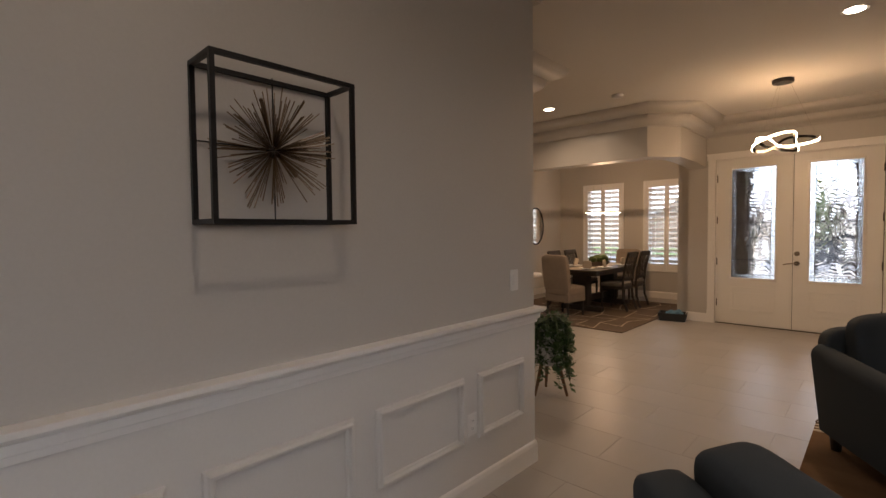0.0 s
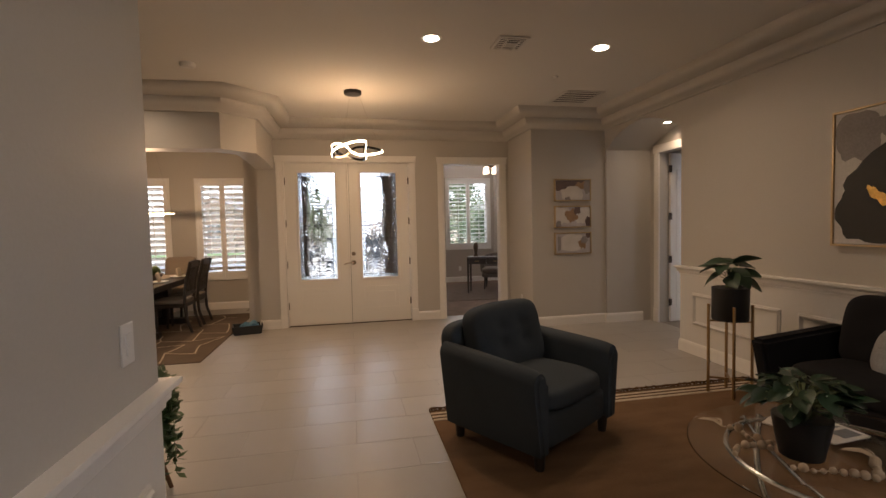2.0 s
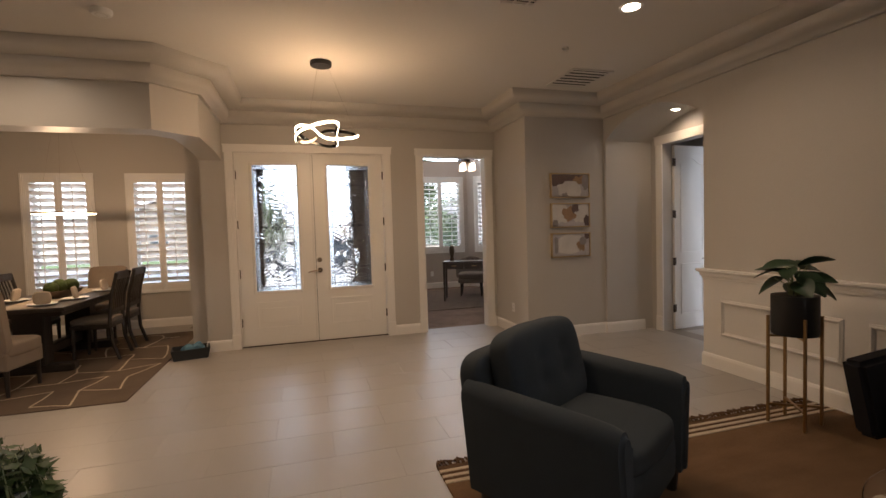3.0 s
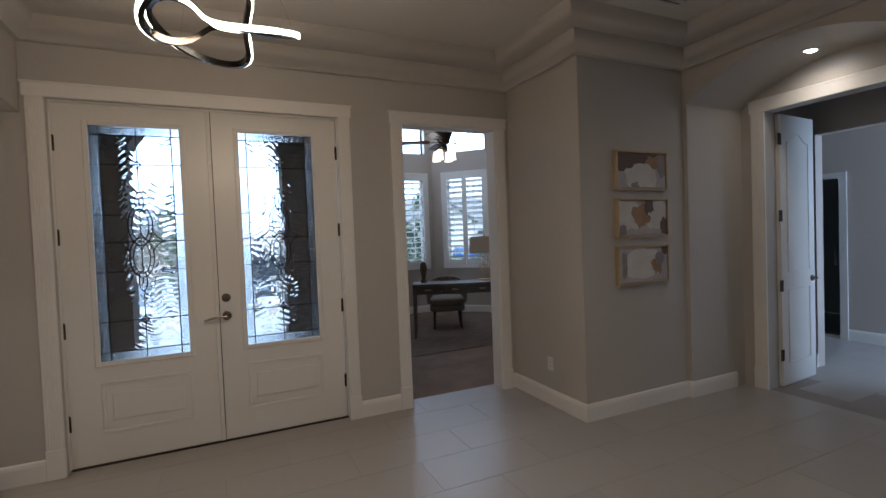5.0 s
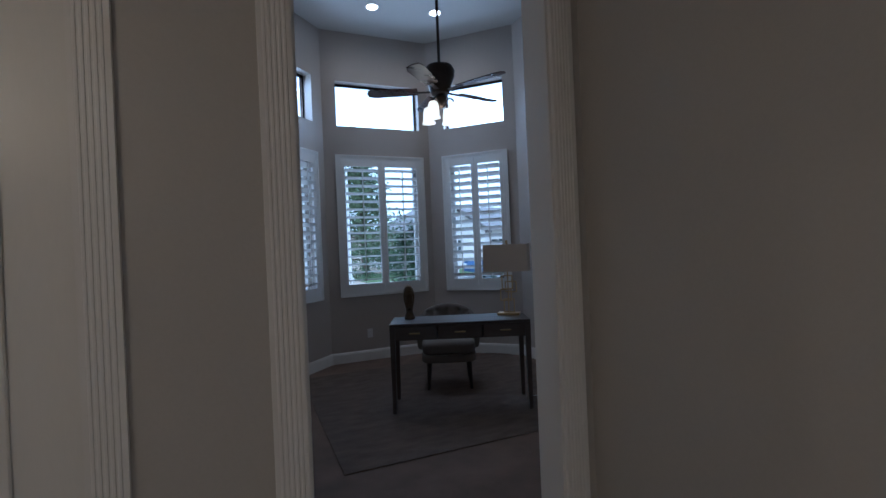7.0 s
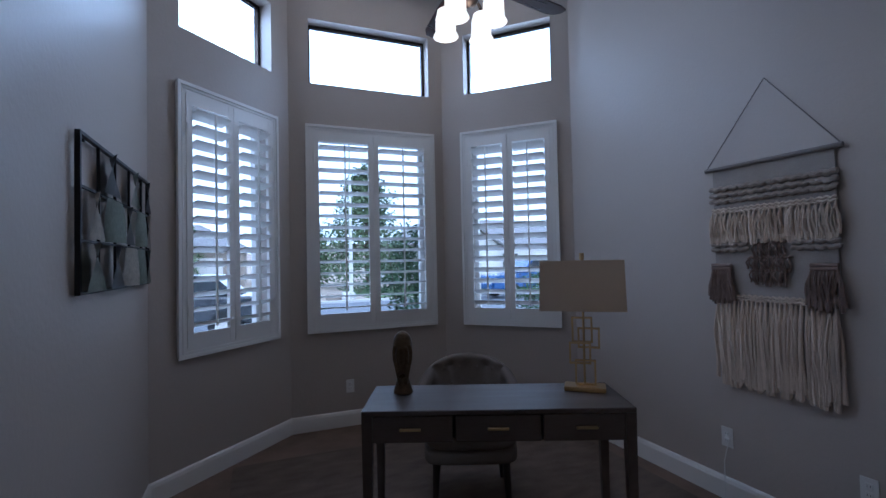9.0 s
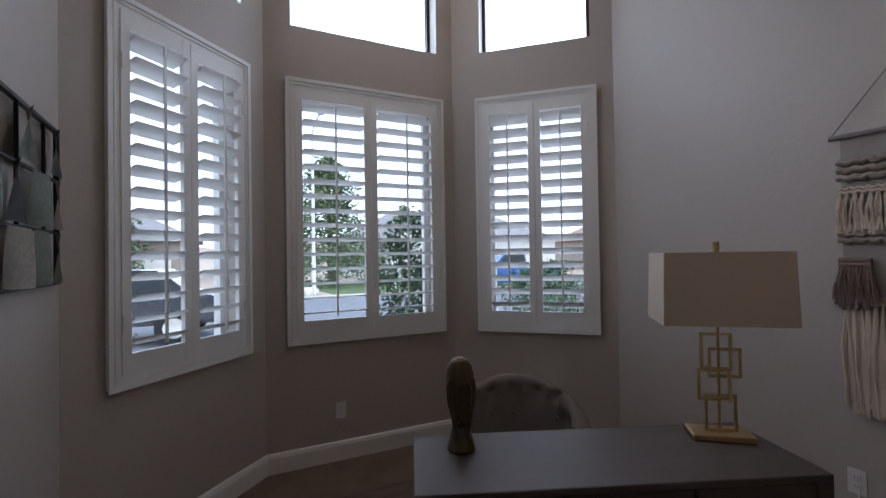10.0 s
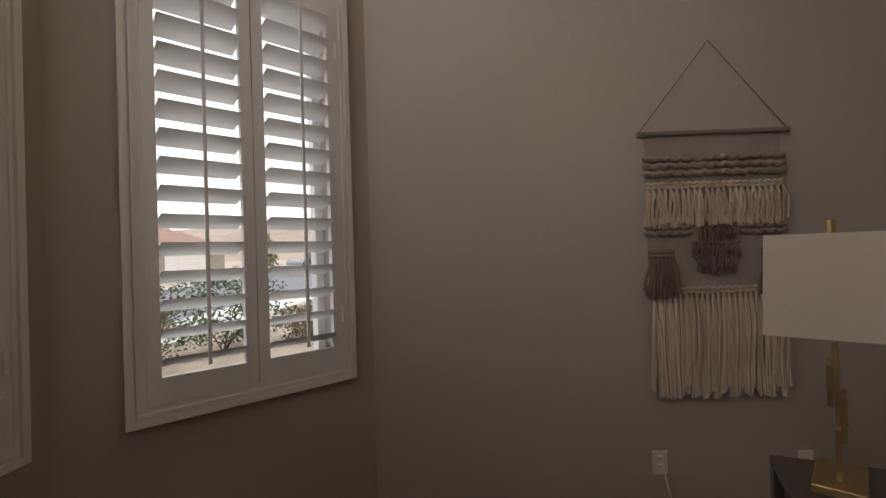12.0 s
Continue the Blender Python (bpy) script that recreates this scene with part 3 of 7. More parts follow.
M_LEAD = material("dark_lead_came", (0.03, 0.03, 0.035), 0.45, 0.6, vary=0.15, bump=0.05)
M_WATER = glass_material("wavy_art_glass", (0.93, 0.97, 1.0), 0.0, 1.0, 3.2, 1.5, stretch=(1.5, 1, 0.8), detail=1.0, distort=3.0, dist=0.012)
_nt = M_WATER.node_tree
_bp = next(n for n in _nt.nodes if n.type == "BUMP")
_mp = next(n for n in _nt.nodes if n.type == "MAPPING")
_nz = next(n for n in _nt.nodes if n.type == "TEX_NOISE")
_wv = _nt.nodes.new("ShaderNodeTexWave")
_wv.wave_type, _wv.bands_direction = "BANDS", "Z"
for _k, _v in (("Scale", 8.0), ("Distortion", 26.0), ("Detail", 1.0), ("Detail Scale", 0.35)):
    _wv.inputs[_k].default_value = _v
_mr = _nt.nodes.new("ShaderNodeMapRange")
_mr.inputs["From Min"].default_value, _mr.inputs["From Max"].default_value = 0.42, 0.62
_mr.inputs["To Min"].default_value, _mr.inputs["To Max"].default_value = 0.08, 1.0
_nt.links.new(_mp.outputs[0], _wv.inputs["Vector"])
_nt.links.new(_nz.outputs["Fac"], _mr.inputs["Value"])
_nt.links.new(_mr.outputs[0], _bp.inputs["Strength"])
_nt.links.new(_wv.outputs["Fac"], _bp.inputs["Height"])
M_HAMMER = glass_material("hammered_border_glass", (0.85, 0.93, 1.0), 0.05, 1.0, 130.0, 1.5, dist=0.004)
M_BEVELGLASS = glass_material("bevelled_clear_glass", (0.97, 0.99, 1.0), 0.0, 0.4, 25, 1.5, dist=0.01)


def entry_leaf(x0, w, label, hinge_side, knobs):
    d = thing("door_entry", label, "door", pose(x0, 7.815, 0.012), "entry double doors", "structure")
    h, g0, g1, gz0, gz1 = 2.43, 0.18, w - 0.18, 0.68, 2.30
    bm = bmesh.new()
    for a, b, c, e in ((0, g0, 0, h), (g1, w, 0, h), (g0, g1, 0, gz0), (g0, g1, gz1, h)):
        box(bm, a, b, 0, 0.045, c, e)
    part("door_slab", bm, M_DOOR, d)
    # glazing bead
    bm = bmesh.new()
    for a, b, c, e in ((g0 - 0.022, g0 + 0.012, gz0 - 0.022, gz1 + 0.022), (g1 - 0.012, g1 + 0.022, gz0 - 0.022, gz1 + 0.022), (g0 + 0.012, g1 - 0.012, gz0 - 0.022, gz0 + 0.012), (g0 + 0.012, g1 - 0.012, gz1 - 0.012, gz1 + 0.022)):
        box(bm, a, b, -0.012, -0.0005, c, e)
    bmesh.ops.bevel(bm, geom=bm.edges[:], offset=0.004, segments=1, affect="EDGES")
    part("glazing_bead", bm, M_DOOR, d)
    # raised lower panel
    bm = bmesh.new()
    for a, b, c, e in ((g0, g1, 0.20, 0.224), (g0, g1, 0.53, 0.554), (g0, g0 + 0.024, 0.224, 0.53), (g1 - 0.024, g1, 0.224, 0.53)):
        box(bm, a, b, -0.006, -0.0005, c, e)
    box(bm, g0 + 0.06, g1 - 0.06, -0.007, -0.0005, 0.285, 0.47)
    bmesh.ops.bevel(bm, geom=bm.edges[:], offset=0.004, segments=1, affect="EDGES")
    part("raised_panel", bm, M_DOOR, d)
    b = 0.055
    ia, ib, ic, ie = g0 + 0.01 + b, g1 - 0.01 - b, gz0 + 0.01 + b, gz1 - 0.01 - b
    for a, bb, c, e in ((g0, ia, gz0, gz1), (ib, g1, gz0, gz1), (ia, ib, gz0, ic), (ia, ib, ie, gz1)):
        bm = bmesh.new()
        box(bm, a + 0.001, bb - 0.001, 0.019, 0.025, c + 0.001, e - 0.001)
        p = part("border_pane", bm, M_HAMMER, d, "hammered border glass")
        p.visible_shadow = False
    bm = bmesh.new()
    box(bm, ia + 0.001, ib - 0.001, 0.019, 0.025, ic + 0.001, ie - 0.001)
    p = part("pane", bm, M_WATER, d, "swirled art glass")
    p.visible_shadow = False
    mx, mz = (ia + ib) / 2, 1.50
    levels = [0.955, 1.296, 1.498, 1.688, 2.034]

    def came(pts, closed=False, r=0.0038):
        bm = bmesh.new()
        tube(bm, [(x, 0.0165, z) for x, z in pts], r, 5, closed)
        part("came", bm, M_LEAD, d)

    for x in (ia, ib):
        came([(x, gz0), (x, gz1)], r=0.004)
    for z in (ic, ie):
        came([(g0, z), (g1, z)], r=0.004)
    for z in levels:
        if abs(z - mz) > 0.36:
            came([(g0, z), (g1, z)])
        else:
            came([(g0, z), (mx - 0.10, z)])
            came([(mx + 0.10, z), (g1, z)])
    came([(mx, gz0), (mx, mz - 0.36)])
    came([(mx, mz + 0.36), (mx, gz1)])

    def vesica(cx, cz, rw, rh, n=18):
        return [(cx + rw * math.sin(PI * k / n) * (1 if s else -1), cz + rh * (-math.cos(PI * k / n) if s else math.cos(PI * k / n))) for s in (1, 0) for k in range(n)]

    def bow(p, q, pull, n=8):
        """A came bowed towards the point pull."""
        return [((1 - u) ** 2 * p[0] + 2 * u * (1 - u) * pull[0] + u * u * q[0], (1 - u) ** 2 * p[1] + 2 * u * (1 - u) * pull[1] + u * u * q[1]) for u in (k / n for k in range(n + 1))]

    def bevel(pts):
        bm = bmesh.new()
        prism(bm, pts, 0.008, 0.018, Matrix(((1, 0, 0, 0), (0, 0, 1, 0), (0, 1, 0, 0), (0, 0, 0, 1))))
        part("bevel_glass", bm, M_BEVELGLASS, d, "clear bevelled glass").visible_shadow = False

    for sz in (-1, 1):
        cz = mz + sz * 0.112
        came(vesica(mx, cz, 0.074, 0.138), True, 0.004)
        came(vesica(mx, cz, 0.050, 0.112), True)
        came([(mx, cz - 0.112), (mx, cz + 0.112)])
        came(vesica(mx, mz + sz * 0.275, 0.025, 0.070), True)
        came([(mx, mz + sz * 0.255), (mx, mz + sz * 0.295)], r=0.005)
        for sx in (-1, 1):
            bevel(vesica(mx + sx * 0.026, cz, 0.020, 0.085, 8))
            for k in range(5):
                th = PI * (0.18 + 0.16 * k)
                a, b = math.sin(th), -math.cos(th)
                came([(mx + sx * 0.050 * a, cz + 0.112 * b), (mx + sx * 0.074 * a, cz + 0.138 * b)])
            came(bow((mx + sx * 0.066, mz + sz * 0.085), (mx + sx * 0.150, mz), (mx + sx * 0.090, mz + sz * 0.016)), r=0.004)
            came(bow((mx, mz + sz * 0.060), (mx + sx * 0.056, mz), (mx + sx * 0.018, mz + sz * 0.014)))
            came([(mx + sx * 0.056, mz), (mx + sx * 0.150, mz)])
        bevel(vesica(mx, mz + sz * 0.275, 0.022, 0.065, 8))
    for z in (levels[0], levels[4]):
        for sx in (-1, 1):
            for sz in (-1, 1):
                came(bow((mx, z + sz * 0.036), (mx + sx * 0.030, z), (mx + sx * 0.006, z + sz * 0.008), 6))
    for z in (0.30, 0.92, 1.54, 2.16):
        bm = bmesh.new()
        cyl(bm, (hinge_side, -0.006, z - 0.05), (hinge_side, -0.006, z + 0.05), 0.009, n=10)
        cyl(bm, (hinge_side, -0.006, z + 0.05), (hinge_side, -0.006, z + 0.058), 0.005, n=8)
        part("hinge", bm, M_BRONZE, d, "dark bronze hinge")
    if knobs:
        bm = bmesh.new()
        cyl(bm, (0.055, 0, 1.06), (0.055, -0.014, 1.06), 0.032, 0.029, 20)
        cyl(bm, (0.055, -0.014, 1.06), (0.055, -0.032, 1.06), 0.013, n=12)
        part("deadbolt", bm, M_NICKEL, d, "antique nickel deadbolt", True)
        bm = bmesh.new()
        cyl(bm, (0.055, 0, 0.925), (0.055, -0.014, 0.925), 0.034, 0.03, 20)
        cyl(bm, (0.055, -0.014, 0.925), (0.055, -0.05, 0.925), 0.012, n=12)
        tube(bm, [(0.055, -0.048, 0.925), (0.02, -0.05, 0.925), (-0.03, -0.048, 0.922), (-0.07, -0.046, 0.912), (-0.095, -0.05, 0.905)], 0.008, 8)
        part("lever_handle", bm, M_NICKEL, d, "antique nickel lever handle", True)
        bm = bmesh.new()
        box(bm, -0.022, 0.006, -0.016, -0.0005, 0.0, h)
        bmesh.ops.bevel(bm, geom=bm.edges[:], offset=0.004, segments=1, affect="EDGES")
        part("astragal", bm, M_DOOR, d)
        # Black strip drawn as the shaded gap between the two leaves.
        bm = bmesh.new()
        box(bm, 0.0062, 0.0105, -0.002, -0.0004, 0.0, h)
        part("gap_shade", bm, M_BLACK, d, "dark strip standing in for the shaded door gap")
    return d


entry_leaf(-1.712, 0.916, "closed white entry door with leaded art glass", 0.0, False)
entry_leaf(-0.792, 0.916, "closed white entry door with leaded art glass and lever", 0.916, True)
bm = bmesh.new()
box(bm, -1.72, 0.135, 7.80, 7.90, 0.0, 0.011)
structure("threshold", bm, M_BRONZE, "dark metal entry door threshold", "threshold")


def panel_leaf(name, m, w, h, label, flip, arch=False):
    """Hollow panel door; hinge at x 0, leaf along +x, faces at y 0 and 0.036."""
    d = thing(name, label, "door", m, "", "structure")
    bm = bmesh.new()
    box(bm, 0, w, 0, 0.036, 0, h)
    part("door_slab", bm, M_DOOR, d)
    for side in (0, 1):
        for z0, z1 in ((0.20, 0.86), (1.02, h - 0.16)):
            bm = bmesh.new()
            a, b = 0.11, w - 0.11
            top = []
            n = 18
            for k in range(n + 1):
                u = k / n
                zz = z1 - (0.075 * (1 - math.sin(PI * u) ** 3.2) if (arch and z0 > 0.9) else 0)
                top.append((b + (a - b) * u, zz))
            outer = [(a, z0), (b, z0)] + top
            tube(bm, [(x, 0, z) for x, z in outer], 0.009, 6, True)
            for v in bm.verts:
                v.co.y = (-0.004 if side == 0 else 0.040) + v.co.y * 0.6
            part("panel_bead", bm, M_DOOR, d)
    for z in (0.28, 0.90, 1.52, h - 0.22):
        bm = bmesh.new()
        cyl(bm, (-0.006, 0.0, z - 0.05), (-0.006, 0.0, z + 0.05), 0.008, n=10)
        box(bm, -0.03, 0.022, -0.003, 0.003, z - 0.05, z + 0.05)
        part("hinge", bm, M_BRONZE, d, "dark bronze hinge")
    bm = bmesh.new()
    for sy, s in ((0, -1), (0.036, 1)):
        cyl(bm, (w - 0.06, sy, 0.93), (w - 0.06, sy + s * 0.012, 0.93), 0.028, n=16)
        cyl(bm, (w - 0.06, sy + s * 0.012, 0.93), (w - 0.06, sy + s * 0.05, 0.93), 0.01, n=10)
        tube(bm, [(w - 0.06, sy + s * 0.05, 0.93), (w - 0.12, sy + s * 0.05, 0.928), (w - 0.165, sy + s * 0.045, 0.92)], 0.008, 8)
    part("lever_handle", bm, M_NICKEL, d, "satin nickel lever handle", True)
    return d


panel_leaf("door_study", pose(0.668, 7.93, 0.012, 0, 0, 90), 0.89, 2.415, "open white panel door folded against the study wall", 1)
panel_leaf("door_bedroom", pose(3.735, 6.49, 0.012, 0, 0, 5), 0.61, 2.415, "open white bedroom door with an arched panel", 1, True)


# ---- recessed lights, vents, switches ----
def can_light(x, y, z, r=0.085):
    c = thing("recessed_light", "lit round white recessed ceiling light", "ceiling light", pose(x, y, z), "recessed lights")
    bm = bmesh.new()
    lathe(bm, [(r * 0.74, -0.002), (r, -0.006), (r, 0.0), (r * 0.74, 0.0)], 32, close=False)
    part("trim_ring", bm, M_TRIM, c, "", True)
    bm = bmesh.new()
    lathe(bm, [(0.001, -0.004), (r * 0.73, -0.004), (r * 0.73, -0.001), (0.001, -0.001)], 32)
    part("lens", bm, M_LAMP, c, "glowing lens")


for _x, _y in CANS:
    can_light(_x, _y, CEIL)
can_light(3.35, 6.05, 2.757, 0.06)
for _x, _y in [(2.0, 11.6), (2.75, 11.5)]:
    can_light(_x, _y, DEN_CEIL)

M_VENT = material("vent_paint", (0.62, 0.60, 0.57), 0.5, vary=0.04, bump=0.03)
# Near-black colour standing in for the shade inside grilles and socket slots.
M_VOID = material("painted_void_shade", (0.03, 0.03, 0.03), 0.9, vary=0.1, bump=0.0)


def ceiling_vent(x0, x1, y0, y1, n, label):
    v = thing("ceiling_vent", label, "vent", pose(0, 0, CEIL))
    # Dark sheet on the solid ceiling, drawn as the duct's shade.
    bm = bmesh.new()
    box(bm, x0, x1, y0, y1, -0.004, -0.0005)
    part("void_shade_sheet", bm, M_VOID, v)
    bm = bmesh.new()
    f = 0.025
    for a, b, c, e in ((x0 - f, x0, y0 - f, y1 + f), (x1, x1 + f, y0 - f, y1 + f), (x0, x1, y0 - f, y0), (x0, x1, y1, y1 + f)):
        box(bm, a, b, c, e, -0.012, -0.0005)
    part("frame", bm, M_VENT, v)
    key = ("slat", round(x1 - x0, 3))
    if key not in SHARED:
        bm = bmesh.new()
        hw = (y1 - y0) / n * 0.2
        box(bm, 0, x1 - x0, -hw, hw, -0.001, 0.001, Matrix.Rotation(radians(-8), 4, "X"))
        SHARED[key] = mesh_of("slat", bm, M_VENT)
    for i in range(n):
        s = new("slat", SHARED[key])
        s.parent = v
        s.location = (x0, y0 + (i + 0.5) * (y1 - y0) / n, -0.012)
    return v


_v = ceiling_vent(0.52, 0.74, 4.36, 4.60, 6, "square white ceiling air register")
for _x in (0.575, 0.685):
    bm = bmesh.new()
    box(bm, _x - 0.007, _x + 0.007, 4.36, 4.60, -0.024, -0.019)
    part("crossbar", bm, M_VENT, _v)
bm = bmesh.new()
box(bm, 0.587, 0.673, 4.435, 4.525, -0.026, -0.0205)
part("centre_plate", bm, M_VENT, _v)
ceiling_vent(1.82, 2.26, 5.78, 6.30, 6, "large white louvred return air grille")


def disc_device(name, x, y, z, r, h, mt, label, cat):
    t = thing(name, label, cat, pose(x, y, z))
    bm = bmesh.new()
    lathe(bm, [(0.002, -h), (r * 0.8, -h), (r, -h * 0.55), (r, 0)], 28)
    part("housing", bm, mt, t, "", True)
    bm = bmesh.new()
    lathe(bm, [(r * 0.45, -h - 0.002), (r * 0.55, -h - 0.002), (r * 0.55, -h + 0.001), (r * 0.45, -h + 0.001)], 24, close=False)
    part("ring", bm, M_VENT, t)


disc_device("smoke_detector", -2.22, 5.37, CEIL, 0.07, 0.035, M_PLASTIC, "round white ceiling smoke detector", "smoke detector")
disc_device("ceiling_sensor", 1.43, 5.3, CEIL, 0.03, 0.02, M_PLASTIC, "small white ceiling sprinkler cover", "sprinkler")


def plate(name, m, w, h, rockers, label, cat, sockets=0):
    """A wall plate; local x along the wall, y out of it into the room, z up from its centre."""
    t = thing(name, label, cat, m)
    part("cover_plate", rbox(-w / 2, w / 2, 0, 0.006, -h / 2, h / 2, 0.002, 1), M_PLASTIC, t)
    for i in range(rockers):
        cx = (i - (rockers - 1) / 2) * 0.046
        bm = rbox(cx - 0.0165, cx + 0.0165, 0.004, 0.011, -0.033, 0.033, 0.0015, 1)
        bm.transform(Matrix.Rotation(radians(2.5), 4, "X"))
        part("rocker", bm, M_PLASTIC, t)
    for i in range(sockets):
        cz = (i - 0.5) * 0.04
        part("socket", rbox(-0.016, 0.016, 0.003, 0.009, cz - 0.015, cz + 0.015, 0.003, 1), M_PLASTIC, t)
        bm = bmesh.new()
        for dx in (-0.006, 0.006):
            box(bm, dx - 0.001, dx + 0.001, 0.0085, 0.0095, cz - 0.004, cz + 0.005)
        part("slot", bm, M_VOID, t)
    return t


plate("light_switch", pose(-1.43, 2.06, 1.145, 0, 0, -90), 0.076, 0.122, 1, "white rocker light switch on the wall", "light switch")
plate("outlet", pose(1.99, 12.33, 0.35, 0, 0, 180), 0.072, 0.115, 0, "white wall outlet under the bay window", "outlet", 2)
plate("outlet", pose(3.80, 10.08, 0.37, 0, 0, 90), 0.072, 0.115, 0, "white wall outlet with a plugged cord", "outlet", 2)
plate("outlet", pose(3.80, 9.39, 0.36, 0, 0, 90), 0.072, 0.115, 0, "white wall outlet above the baseboard", "outlet", 2)
plate("outlet", pose(1.74, 7.20, 0.35, 0, 0, 90), 0.072, 0.115, 0, "white wall outlet beside the study doorway", "outlet", 2)
plate("outlet", pose(-1.426, 1.665, 0.42, 0, 0, -90), 0.072, 0.115, 0, "white outlet on the white wainscot", "outlet", 2)
plate("light_switch", pose(0.60, 9.18, 1.14, 0, 0, -90), 0.118, 0.122, 2, "white double rocker light switch", "light switch")
plate("light_switch", pose(0.60, 8.985, 1.15, 0, 0, -90), 0.118, 0.122, 2, "white double rocker light switch", "light switch")
_t = thing("door_chime", "white louvred wall chime box in the study", "door chime", pose(0.60, 8.985, 1.39, 0, 0, -90))
part("housing", rbox(-0.07, 0.07, 0, 0.045, -0.10, 0.105, 0.008, 2), M_PLASTIC, _t)
for i in range(9):
    part("slat", rbox(-0.063, 0.063, 0.044, 0.052, -0.04 + i * 0.0155, -0.032 + i * 0.0155, 0.002, 1), M_PLASTIC, _t)
part("label_plate", rbox(-0.06, 0.06, 0.0445, 0.049, -0.09, -0.05, 0.002, 1), M_VENT, _t)


# ---- living room ----
M_SLATE = material("slate_blue_upholstery", (0.044, 0.055, 0.066), 0.9, vary=0.16, scale=5, fine=320, bump=0.55, bump_scale=420, dist=0.0015, spec=0.25)
M_BLACKFAB = material("black_upholstery", (0.012, 0.012, 0.014), 0.9, vary=0.15, scale=5, fine=300, bump=0.5, bump_scale=400, dist=0.0015, spec=0.2)
M_DARKWOOD = material("espresso_wood", (0.022, 0.017, 0.014), 0.45, vary=0.3, scale=3, fine=30, bump=0.12, stretch=(8, 8, 1))
M_RUG = material("brown_jute_rug", (0.19, 0.115, 0.065), 1.0, vary=0.25, scale=2.5, fine=110, bump=1.0, bump_scale=170, stretch=(1, 3, 1), dist=0.006, spec=0.1)
M_RUGPALE = material("cream_rug_yarn", (0.52, 0.44, 0.34), 1.0, vary=0.2, scale=6, fine=120, bump=0.9, bump_scale=150, dist=0.005, spec=0.1)
M_RUGDARK = material("dark_brown_rug_yarn", (0.10, 0.06, 0.035), 1.0, vary=0.25, scale=6, fine=120, bump=0.9, bump_scale=150, dist=0.005, spec=0.1)
M_LEAF = material("dark_green_leaf", (0.016, 0.042, 0.018), 0.42, vary=0.35, scale=14, fine=60, bump=0.2, island="object")
M_LEAFMASS = material("trailing_green_leaf", (0.035, 0.075, 0.02), 0.55, vary=0.4, scale=14, fine=60, bump=0.2, island=True)
M_STEM = material("pale_green_stem", (0.22, 0.27, 0.14), 0.5, vary=0.15, bump=0.1)
M_SOIL = material("potting_soil", (0.03, 0.022, 0.016), 1.0, vary=0.4, scale=20, fine=150, bump=1.0, dist=0.006)
M_COPPER = material("aged_gold_metal", (0.36, 0.235, 0.115), 0.35, 1.0, vary=0.12, bump=0.03)
M_TABLEGLASS = glass_material("table_glass", (0.985, 1.0, 0.995), ior=1.14)
M_BEAD = material("pale_wood_bead", (0.48, 0.37, 0.26), 0.6, vary=0.15, scale=20, fine=90, bump=0.1, island="object")
M_PAPER = material("magazine_paper", (0.62, 0.60, 0.57), 0.4, vary=0.1, scale=20, fine=60, bump=0.0)
M_PRINT = material("grey_print_block", (0.16, 0.17, 0.19), 0.45, vary=0.3, scale=18, fine=60, bump=0.0)
M_GOLDFRAME = material("pale_gold_frame", (0.55, 0.42, 0.25), 0.4, 0.6, vary=0.1, bump=0.05)
M_POTBLACK = material("matte_black_pot", (0.012, 0.012, 0.012), 0.5, vary=0.15, bump=0.05)


def soft(sx, sy, sz, k=5.0, n=10, m=None, dents=(), depth=0.02, reach=0.05, crown=0.0):
    """A padded block: a rounded box of these half sizes, with tufting dents at points (x, y, z)."""
    bm = bmesh.new()
    bmesh.ops.create_cube(bm, size=2.0)
    bmesh.ops.subdivide_edges(bm, edges=bm.edges[:], cuts=n - 1, use_grid_fill=True)
    for v in bm.verts:
        x, y, z = v.co
        f = (abs(x) ** k + abs(y) ** k + abs(z) ** k) ** (1 / k)
        x, y, z = x / f, y / f, z / f
        z *= 1 + crown * (1 - x * x) * (1 - y * y)
        p = Vector((x * sx, y * sy, z * sz))
        for q in dents:
            dd = (p - Vector(q)).length
            if dd < reach * 3:
                dirn = Vector((p.x / sx ** 1, p.y / sy ** 1, p.z / sz ** 1)).normalized()
                p -= dirn * depth * math.exp(-(dd / reach) ** 2)
        p += Vector((noise.noise(p * 7), noise.noise(p * 7 + Vector((9, 0, 0))), noise.noise(p * 7 + Vector((0, 9, 0))))) * 0.004
        v.co = p
    if m is not None:
        bm.transform(m)
    return bm


def tapered_leg(bm, x, y, z0, z1, r0, r1, n=12, dx=0.0, dy=0.0):
    cyl(bm, (x + dx, y + dy, z0), (x, y, z1), r0, r1, n)


